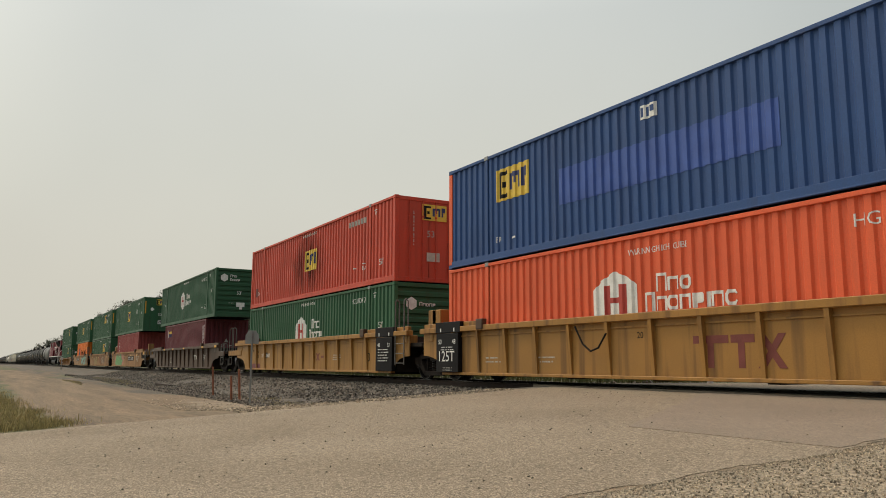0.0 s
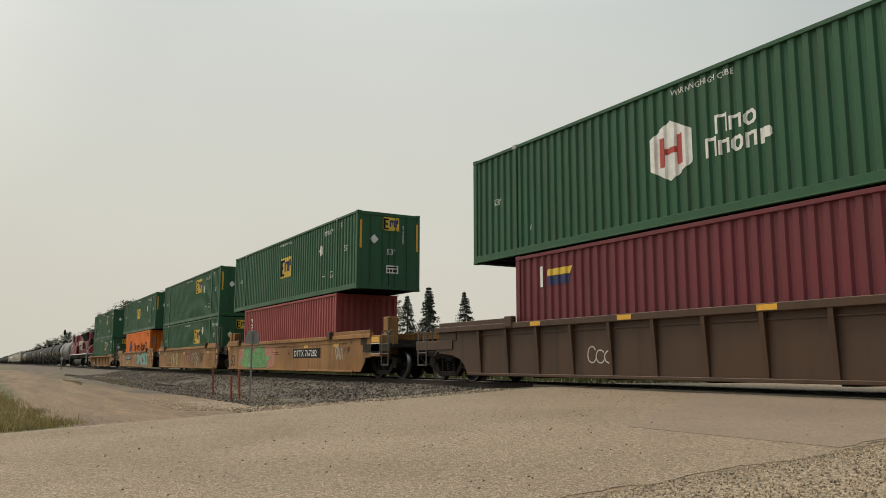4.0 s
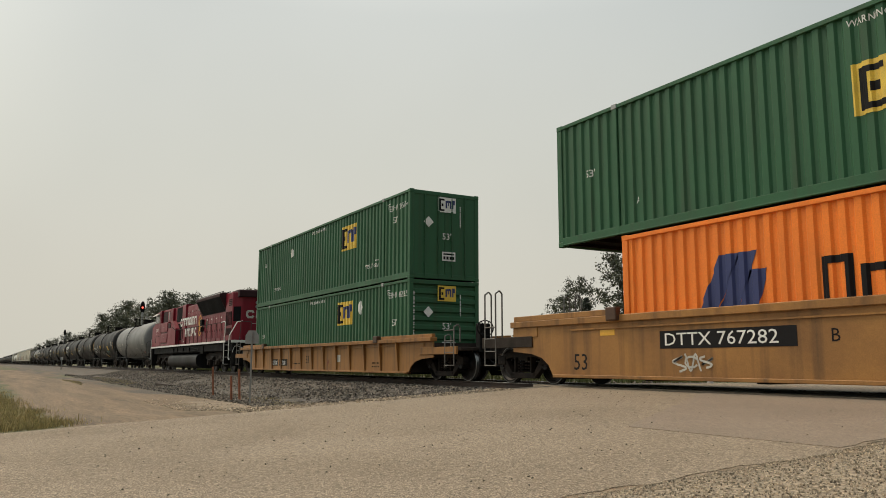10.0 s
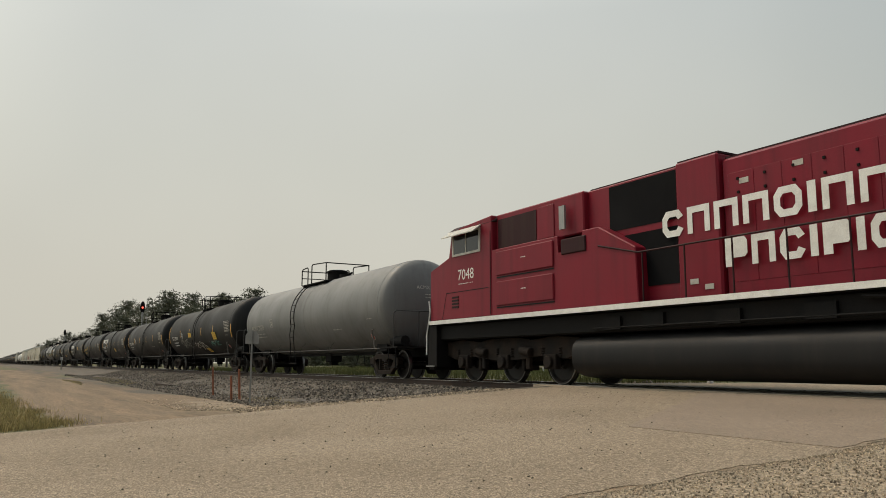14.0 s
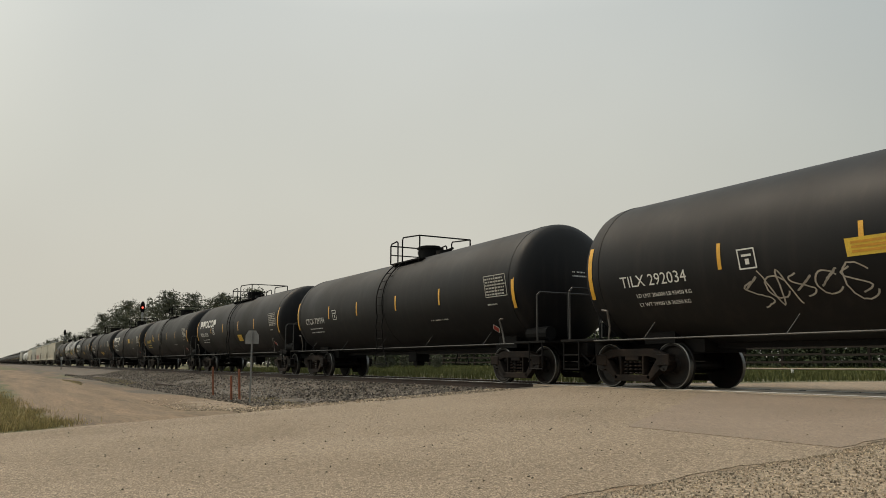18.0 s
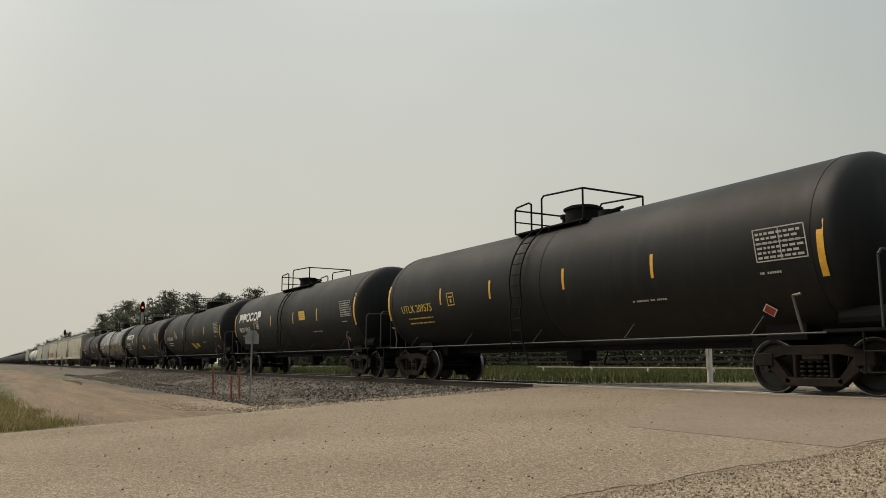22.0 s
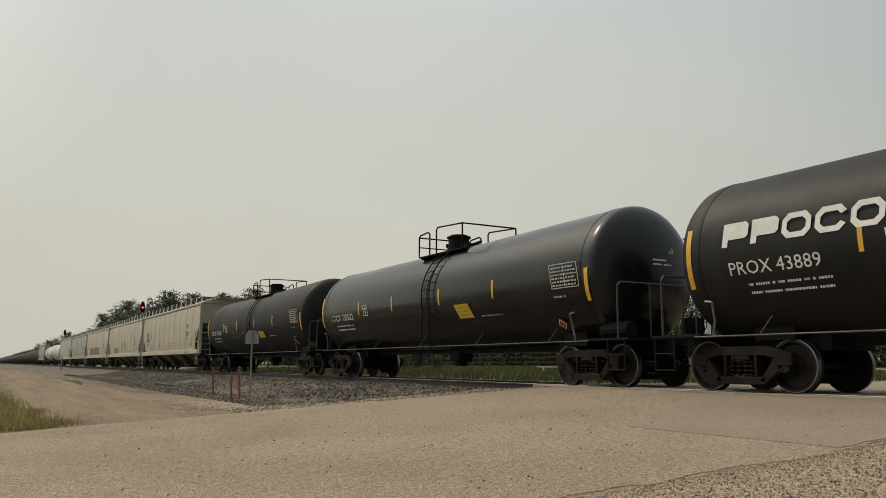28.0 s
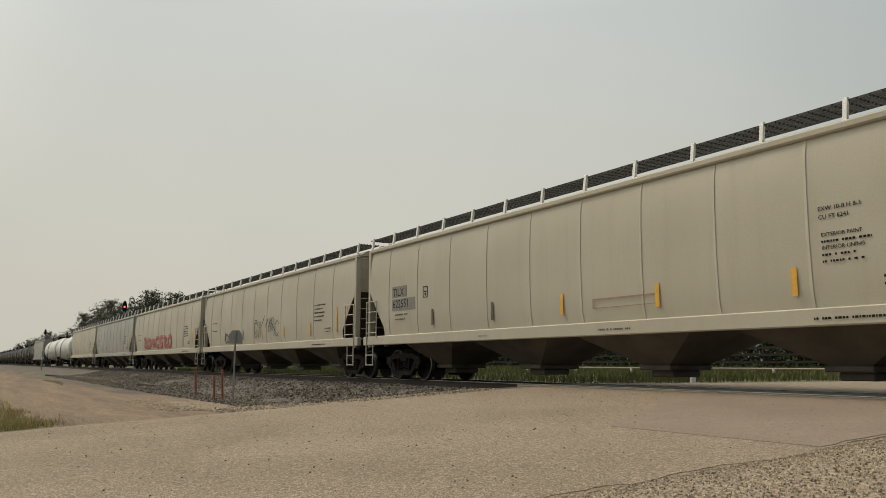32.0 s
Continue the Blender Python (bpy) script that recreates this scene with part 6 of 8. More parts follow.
    # fifth stack
    for ob, bz, ft, num in ((UP["E"], 1.70, 1.52, "EMHU 279393"), (LOW["E"], 1.45, 1.76, "EMHU 685780")):
        square_logo(ob, 2.0, bz, 1.52, 0.86)
        diamond(ob, side(4.17, bz + .13 if ob is UP["E"] else 2.20, y), 0.25)
        container_marks(ob, num, number_x=4.5 if ob is UP["E"] else 6.55, ftz=ft)
        end_marks(ob, tapes=ob is UP["E"])
    # sixth stack
    u = UP["F"]
    square_logo(u, -0.73, 1.14, 1.43, 0.84)
    container_marks(u, "EMHU 271115")
    diamond(u, side(4.2, 1.80, y), 0.24)
    end_marks(u)
    o = LOW["F"]
    marks("slanted_mark", M["ink_blue"], o, side(-4.1, 1.25, y), [(0, .44, 0, .95, .50), (.47, .90, 0, .95, .42), (.92, 1.30, 0, .62, .2)], "blue slanted trade mark")
    block_word("trade_mark", "hnpno-lloph", 6.2, 0.72, M["ink_black"], o, side(-1.6, 1.22, y), .17, .2, 0, "dark block trade mark")
    marks("caution_mark", M["yellow"], o, side(5.65, 1.98, y), [(0, .22, 0, .34)])
    outline_mark("triangle_mark", M["yellow"], o, side(5.0, 2.02, y), [(0, 0), (.26, 0), (.13, .26)])
    small_print(o, side(4.3, 2.62, y), 1.4, 2, .2, M["ink_black"], 7)
    outline_mark("triangle_mark", M["cream"], o, front(-.15, 1.5, 6.08), [(0, 0), (.2, 0), (.1, .24)])
    # seventh stack
    u = UP["G"]
    square_logo(u, 2.36, 1.52, 1.47, 0.92)
    container_marks(u, "EMHU 246614", number_x=6.55, ftz=1.93)
    lettering("TOP LIFT ONLY", 0.20, M["white"], u, side(4.65, .62, y), "lifting_note", 0.75)
    lettering("TOP LIFT ONLY", 0.20, M["white"], u, side(-5.6, .62, y), "lifting_note", 0.75)
    diamond(u, side(-3.2, 2.14, y), 0.22)
    end_marks(u, sheet="white", tapes=False)
    o = LOW["G"]
    square_logo(o, 2.09, 1.64, 1.5, 0.86)
    diamond(o, side(4.23, 2.20, y), 0.25)
    container_marks(o, "EMHU 642765", number_x=6.55, ftz=1.45)
    end_marks(o, tapes=False)
    small_print(o, front(-1.15, 2.5, 8.06) @ pose(0, 0, 0, 0, 0, -90), 1.8, 1, .2, M["white"], 4)
    # two dents pressed into the green container's corner panel
    bm = bmesh.new()
    for (x0, z0, x1, z1) in ((7.25, .75, 7.72, 2.75), (7.05, .9, 7.35, 1.9)):
        prism(bm, [(x0, z0), (x0 + .12, z0 + .1), (x1, z1), (x1 - .1, z1 - .05)], -1.275, -1.235)
    part("dent_crease", bm, M["green"], UP["F"], bevel=0.006)


def car_marks():
    y = -1.402
    a, b, c, d, e, f, g = (CARS[k] for k in "ABCDEFG")
    # yellow cars
    marks("faded_trade_mark", M["ink_maroon"], a, side(1.0, .42, y), [(0, .8, .44, .58), (.33, .47, 0, .44), (.85, 1.35, .44, .58), (1.0, 1.14, 0, .44), (1.4, 1.55, 0, .58, .42), (1.82, 1.97, 0, .58, -.42, .006)], "faded maroon trade mark")
    for car in (a, b):
        for xx in ((7.22,) if car is b else (-8.38,)):
            pl = boxes("capacity_plate", M["ink_black"], car, [(xx, xx + 1.2, -1.536, -1.40, .25, 1.33)], "black capacity plate over the ribs", bevel=0.01)
            boxes("chord_cover", M["ink_black"], pl, [(xx - .05, xx + 1.3, -1.536, -1.40, 1.345, 1.645)], bevel=0.01)
            for dx in (.22, .95):
                boxes("white_dash", M["white"], pl, [(xx + dx, xx + dx + .06, -1.54, -1.53, 1.37, 1.47)])
        marks("notice_panel", M["maroon"], car, side(-7.4 if car is b else 6.0, .27, y), [(0, 1.6, 0, .2)])
    lettering("125T", 0.42, M["white"], a, side(-8.30, .55, -1.537), "capacity_mark", 1.05)
    lettering("53", 0.19, M["white"], a, side(-8.26, 1.03, -1.537), "capacity_mark")
    lettering("48", 0.19, M["white"], a, side(-7.5, 1.03, -1.537), "capacity_mark")
    small_print(a, side(-8.1, .93, -1.537), .75, 2, .07, M["white"], 3)
    small_print(a, side(-8.0, .36, -1.537), .6, 2, .06, M["cream"], 4)
    lettering("53", 0.42, M["ink_black"], b, side(6.10, .56, y), "capacity_mark")
    small_print(b, side(7.4, .92, -1.537), .8, 5, .09, M["white"], 5)
    lettering("48", 0.18, M["white"], b, side(7.36, 1.02, -1.537), "capacity_mark")
    lettering("53", 0.18, M["white"], b, side(8.08, 1.02, -1.537), "capacity_mark")
    marks("mark_plate", M["ink_black"], b, side(-5.65, .72, y), [(.60, .92, 0, .26)])
    lettering("DTTX 789872", 0.24, M["white"], b, side(-5.58, .76, y - .004), "reporting_mark", 0.85)
    lettering("40\n20", 0.2, M["ink_black"], b, side(-6.25, .95, y), "capacity_mark")
    lettering("45", 0.18, M["ink_black"], b, side(-7.0, 1.02, y), "capacity_mark")
    marks("cross_mark", M["ink_maroon"], b, side(1.45, .60, y), [(0, .12, 0, .28, .3), (.3, .42, 0, .28, -.3, .006), (-.35, -.1, .1, .18), (.55, .8, .1, .18)])
    small_print(b, side(3.2, .78, y), .8, 3, .08, M["cream"], 6)
    # hanging strap on the leading car
    bm = bmesh.new()
    pipe(bm, [(-2.2 + .25 * k, -1.55, 1.3 - .55 * (1 - ((k - 2.2) / 2.2) ** 2 if k < 5 else 0)) for k in range(5)], .02)
    part("hanging_strap", bm, M["black"], a)
    small_print(a, side(-3.8, .62, y), .8, 2, .1, M["cream"], 9)
    small_print(a, side(-6.0, .62, y), .7, 2, .1, M["cream"], 8)
    lettering("20", 0.18, M["ink_black"], a, side(-.45, 1.0, y), "capacity_mark")
    # brown car
    marks("faded_trade_mark", M["cream"], c, side(3.42, .68, y), [(0, .5, .22, .3), (.2, .3, 0, .22), (.52, .9, .22, .3), (.66, .76, 0, .22), (.95, 1.05, 0, .3, .38), (1.33, 1.43, 0, .3, -.38, .006)])
    for xx, w in ((6.1, .6), (1.2, .4), (-2.2, .4), (-5.2, .4)):
        marks("reflector_patch", M["reflector"], c, side(xx, 1.38, -1.532), [(0, w, 0, .1)])
    marks("reflector_patch", M["reflector"], c, side(9.25, 1.37, -1.532), [(0, .5, 0, .12)])
    scrawl(c, side(6.2, .72, y), .8, .35, 3, "cream", 4, .04)
    scrawl(c, side(-3.3, .5, y), .8, .4, 3, "cream", 6, .03)
    # tan cars: number plates of the cars, spray paint
    marks("mark_plate", M["ink_black"], d, side(1.84, .70, y), [(0, 3.15, 0, .38)])
    lettering("DTTX 767282", 0.36, M["white"], d, side(1.93, .77, y - .004), "reporting_mark", 1.25)
    green_mural(d, side(-5.95, .26, y))
    lettering("A", 0.3, M["ink_black"], d, side(1.2, .84, y), "end_mark")
    lettering("53", 0.78, M["ink_black"], d, side(-7.85, .36, y), "capacity_mark")
    for xx in (3.12, -5.8, 6.3):
        marks("reflector_patch", M["reflector"], d, side(xx, 1.1, y), [(0, .5, 0, .12)])
    small_print(d, side(-.2, 1.18, y), 1.4, 1, .1, M["ink_black"], 4)
    small_print(d, side(-.9, .95, y), .9, 2, .1, M["ink_black"], 5)
    scrawl(d, side(6.5, .62, y), 1.35, .58, 4, "cream", 5, .035)
    spray_piece(e, side(-5.5, .32, y), 2.3, 1.0, 3, "tan_car", "ink_black", None, 8, "outlined spray letter", .2)
    scrawl(e, side(-4.1, .35, y), 2.3, .95, 4, "lime_spray", 9, .075)
    marks("faded_trade_mark", M["ink_maroon"], e, side(.34, .50, y), [(0, .75, .5, .64), (.3, .44, 0, .5), (.78, 1.3, .5, .64), (.95, 1.08, 0, .5), (1.35, 1.48, 0, .64, .4), (1.75, 1.88, 0, .64, -.4, .006)])
    scrawl(e, side(2.2, .32, y), 2.4, .95, 4, "cream", 11, .035)
    scrawl(e, side(2.25, .34, y), 2.4, .9, 4, "ink_black", 12, .03)
    scrawl(e, side(4.45, .55, y), 1.0, .7, 3, "ink_black", 13, .03)
    lettering("C", 0.26, M["ink_black"], e, side(-1.3, .80, y), "end_mark")
    for xx in (-6.4, -.2, 6.1):
        marks("reflector_patch", M["reflector"], e, side(xx, 1.08, y), [(0, .48, 0, .11)])
    marks("mark_plate", M["ink_black"], f, side(-4.88, .78, y), [(0, 3.0, 0, .34)])
    lettering("DTTX 767282", 0.34, M["white"], f, side(-4.78, .84, y - .004), "reporting_mark", 1.27)
    lettering("53", 0.5, M["ink_black"], f, side(-7.5, .36, y), "capacity_mark")
    lettering("B", 0.3, M["ink_black"], f, side(-1.3, .84, y), "end_mark")
    spray_piece(f, side(1.2, .28, y), 5.1, 1.04, 5, "teal_spray", "teal_shade", "maroon_spray", 21, "teal spray-painted letter", .30)
    scrawl(f, side(-4.6, .35, y), 1.0, .35, 3, "cream", 3, .04)
    for xx in (-6.6, .2, 6.3):
        marks("reflector_patch", M["reflector"], f, side(xx, 1.08, y), [(0, .45, 0, .12)])
    marks("reflector_patch", M["reflector"], d, side(9.72, 1.2, -1.423), [(0, .58, 0, .17)], "amber reflector patch")
    marks("black_panel", M["white"], d, side(9.68, .80, -1.423), [(0, .66, 0, .36)], "black capacity panel with a pale rim")
    marks("black_panel", M["ink_black"], d, side(9.70, .82, -1.427), [(0, .62, 0, .32)])
    for car in (d, e, f):
        for i, row in enumerate(("40", "45", "48", "53")):
            lettering(row, 0.17, M["ink_black"], car, side(5.85 + i * .68, 1.18, y), "capacity_mark")
        if car is not d:
            small_print(car, side(6.6, .98, y), 1.1, 4, .1, M["ink_maroon"], 6)
        for zz in (.72, 1.06) if car is not d else ():
            marks("reflector_patch", M["reflector"], car, side(8.12, zz, y), [(0, .33, 0, .24)], "amber reflector patch on black")
            marks("reflector_backing", M["ink_black"], car, side(8.08, zz - .04, y + .001), [(0, .41, 0, .32)])
    for car in (d, e):
        marks("reflector_patch", M["reflector"], car, side(-8.42, 1.16, y - .03), [(0, .30, 0, .26)], "amber reflector patch")
        lettering("125T", 0.25, M["white"], car, side(-9.08, 1.20, -1.412), "capacity_mark", 0.85)
    marks("mark_plate", M["ink_black"], g, side(-5.05, .43, y), [(0, .78, 0, .28), (.98, 2.05, 0, .28)])
    lettering("DTTX", 0.27, M["white"], g, side(-4.98, .47, y - .004), "reporting_mark", 0.9)
    lettering("467200", 0.27, M["white"], g, side(-3.98, .47, y - .004), "reporting_mark", 0.9)
    small_print(g, side(-2.2, .52, y), .9, 1, .16, M["ink_black"], 7)
    lettering("53", 0.42, M["ink_black"], g, side(-.78, .56, y), "capacity_mark")
    outline_mark("triangle_mark", M["ink_maroon"], g, side(1.5, .42, y), [(0, .28), (.14, 0), (.28, .28), (.22, .25), (.14, .08), (.06, .25)])
    marks("white_panel", M["cream"], g, side(2.35, .62, y), [(0, .5, 0, .26)])
    small_print(g, side(5.6, .55, y), .8, 2, .12, M["ink_black"], 3)


def press_to_ribs(ob):
    """Lay the painted marks of a container's near side into the hollows of its pressed sheet."""
    length = 16.15 if any(c.name.startswith("lifting_post") for c in ob.children) else 12.19
    L, inner = length / 2, 6.095
    spans = [(-L + 0.16, L - 0.16)] if length < 13 else [(-L + 0.16, -inner - 0.10), (-inner + 0.10, inner - 0.10), (inner + 0.10, L - 0.16)]
    breaks = []
    for a, b in spans:
        n = max(2, round((b - a) / RIB))
        p = (b - a) / n
        for i in range(n):
            breaks += [(a + i * p, 0.0), (a + i * p + p * .42, 0.0), (a + i * p + p * .56, RIB_DEEP), (a + i * p + p * .86, RIB_DEEP)]
        breaks.append((b, 0.0))
    us, ds = [u for u, _ in breaks], [d for _, d in breaks]
    for c in list(ob.children):
        m = c.matrix_basis
        if c.type != "MESH" or abs(m.translation.y + 1.30) > .012 or abs((m.to_3x3() @ Vector((0, 0, 1))).y + 1) > .01:
            continue
        bm = bmesh.new()
        bm.from_mesh(c.data)
        bm.transform(m)
        lo, hi = min(v.co.x for v in bm.verts), max(v.co.x for v in bm.verts)
        for u in us:
            if lo < u < hi:
                bmesh.ops.bisect_plane(bm, geom=bm.verts[:] + bm.edges[:] + bm.faces[:], dist=1e-5, plane_co=(u, 0, 0), plane_no=(1, 0, 0))
        for v in bm.verts:
            v.co.y += float(np.interp(v.co.x, us, ds)) + SKIN - .002
        bm.to_mesh(c.data)
        bm.free()
        c.matrix_basis = Matrix()


dress_containers()
for box_ob in list(LOW.values()) + list(UP.values()):
    press_to_ribs(box_ob)
car_marks()

# ---- markings on tank and hopper cars ----
INFO = ("ACMX 29339", "TILX 292034", "CTCX 729194", "PROX 43526", "UTLX 209575", "PROX 43938", "CTCX 300561", "PROX 43889", "CTCX 732622", "CTCX 736568")
for i, (tk, num) in enumerate(zip(TANKS, INFO)):
    dress_tank(tk, num, "ppocop" if num.startswith("PROX") else "", "yellow" if num.startswith("UTLX") else "cream" if i == 0 else "white", i > 0, 30 + i, 0.33, {1: ("LD LMT 206000 LB 93450 KG", "LT WT 79900 LB 36250 KG"), 9: ("LD LMT 205600 LB 93700 KG", "LT WT 79400 LB 36000 KG")}.get(i, ()))
    for zz, xx in ((1.62, 1.0),):
        if num.startswith("PROX"):
            notice(tk, 2.0 if i == 5 else xx, 2.25 if i == 5 else zz, .7, .36, 0 if i == 5 else .1)
notice(TANKS[1], 3.85, 1.82, .78, .45)
notice(TANKS[1], 1.3, 1.15, .75, .4, .15)
notice(TANKS[1], -2.0, 2.1, .75, .28)
notice(TANKS[6], .6, 1.4, .65, .42, -.12)
notice(TANKS[6], 1.5, 1.5, .7, .25, -.05)
notice(TANKS[8], 2.2, 1.72, .72, .42, -.08)
notice(TANKS[9], 1.9, 1.7, .75, .32)
scrawl(TANKS[1], on_shell(-3.9, 1.45), 2.3, .8, 5, "cream", 3, .03)
scrawl(TANKS[1], on_shell(-.3, 1.3), 2.4, .8, 4, "white", 8, .035)
scrawl(TANKS[1], on_shell(3.0, 1.5), 2.0, .4, 5, "teal_spray", 9, .03)
scrawl(TANKS[9], on_shell(-2.6, 1.75), 3.0, .45, 6, "cream", 5, .012)
for i, h in enumerate(HOPPERS):
    dress_hopper(h, 50 + i, text=("TILX", "622551") if i == 0 else None)
scrawl(HOPPERS[1], on_hopper(-1.0, 1.6), 3.2, 1.0, 7, "ink_black", 4, .03)
scrawl(HOPPERS[1], on_hopper(-5.5, 1.45), 2.0, .5, 5, "ink_black", 6, .05)
spray_piece(HOPPERS[2], on_hopper(-6.0, 1.45), 9.0, .85, 7, "ink_red", "ink_maroon", None, 5, "red spray-painted bar", .22)
for h, z in ((HOPPERS[0], 2.95),):
    lettering("TILX", 0.26, M["ink_black"], h, pose(9.645, .35, z + .55, 90, 0, 90), "reporting_mark")
    lettering("622551", 0.26, M["ink_black"], h, pose(9.645, .35, z + .27, 90, 0, 90), "reporting_mark")
    small_print(h, pose(9.645, -.2, z - .1, 90, 0, 90), 1.1, 5, .12, M["ink_black"], 4)

# ---- cars that are a little longer or lower than the rest ----
def reshape(ob, fx=1.0, fz=1.0, x0=-8.75, z0=0.2):
    """Lengthens a car from its rear end, or lowers its body; its trucks keep their size."""
    m = Matrix.Translation((x0, 0, z0)) @ Matrix.Diagonal((fx, 1, fz, 1)) @ Matrix.Translation((-x0, 0, -z0))
    for c in ob.children:
        if c.name.startswith("truck"):
            c.matrix_basis.translation.x = x0 + (c.matrix_basis.translation.x - x0) * fx
        elif c.matrix_basis == Matrix():
            c.data.transform(m)
        else:
            c.matrix_basis = Matrix.Translation(m @ c.matrix_basis.translation - c.matrix_basis.translation) @ c.matrix_basis


reshape(TANKS[1], 1.040)
reshape(TANKS[2], 1.012)
reshape(TANKS[8], 1.012)
reshape(TANKS[9], 1.014)
reshape(CARS["G"], 1.0, 0.81)

# ---- cars further back, following the hoppers ----
white_tank = tank_car("tank_white", "white tank car with a railed top platform")
rolling(white_tank, -472.9)
rolling(copy_thing(white_tank, Matrix()), -491.1)
rolling(copy_thing(grey_hopper, Matrix()), -510.8)
for i in range(12):
    rolling(copy_thing(KINDS["dull" if i % 3 else "yellow"], Matrix()), -530.4 - 18.2 * i)


def far_tank_car(x):
    """A tank car of the train's far tail: shell, two trucks, sill and dome."""
    ob = thing("tank_car", "black tank car far back in the train", "tank car", "tank cars")
    for name, me in FAR_PARTS:
        p = new(name, me)
        p.parent = ob
    for e in (-7.0, 7.0):
        p = new("truck", TRUCK)
        p.parent = ob
        p.matrix_basis = pose(e, 0, 0)
    rolling(ob, x)


def far_parts():
    out = [("tank_shell", next(c for c in KINDS["dull"].children if c.name.startswith("tank_shell")).data)]
    bm = bmesh.new()
    tube(bm, (0, 0, 3.85), (0, 0, 4.4), .45, 14)
    out.append(("valve_dome", mesh_of("valve_dome", bm, M["black"])))
    bm = bmesh.new()
    box(bm, -9.2, 9.2, -.3, .3, .7, .98)
    out.append(("centre_sill", mesh_of("centre_sill", bm, M["black"])))
    return out


FAR_PARTS = far_parts()
for i in range(26):
    far_tank_car(-748.8 - 18.2 * i)


# ---- locomotive ----
def loco_truck_mesh():
    bm = bmesh.new()
    for s in (-1, 1):
        a, b = sorted((s * 0.93, s * 1.10))
        prism(bm, [(-3.15, 0.78), (-3.10, 1.08), (-2.0, 1.16), (-1.2, 1.04), (-0.6, 1.14), (0.6, 1.14), (1.2, 1.04), (2.0, 1.16), (3.10, 1.08), (3.15, 0.78), (2.5, 0.60), (1.5, 0.70), (0.5, 0.58), (-0.5, 0.58), (-1.5, 0.70), (-2.5, 0.60)], a, b)
        for x in (-1.95, 0.0, 1.95):
            box(bm, x - .24, x + .24, min(s * 1.02, s * 1.18), max(s * 1.02, s * 1.18), 0.36, 0.72)
            tube(bm, (x, s * 1.16, .53), (x, s * 1.26, .53), 0.15, 12)
            for d in (-.33, .33):
                for k in range(4):
                    tube(bm, (x + d, s * 1.08, .66 + .06 * k), (x + d, s * 1.08, .70 + .06 * k), .075, 8)
        for x in (-1.0, 1.0):
            tube(bm, (x - .2, s * 1.16, .82), (x + .22, s * 1.16, .76), 0.12, 10)
            box(bm, x - .08, x + .08, min(s * 1.0, s * 1.12), max(s * 1.0, s * 1.12), .35, .72)
            box(bm, x - .42, x - .30, min(s * .72, s * 1.0), max(s * .72, s * 1.0), .3, .75)
    box(bm, -2.3, 2.3, -.7, .7, .55, .9)
    return mesh_of("truck", bm, M["truck"], bevel=0.02)


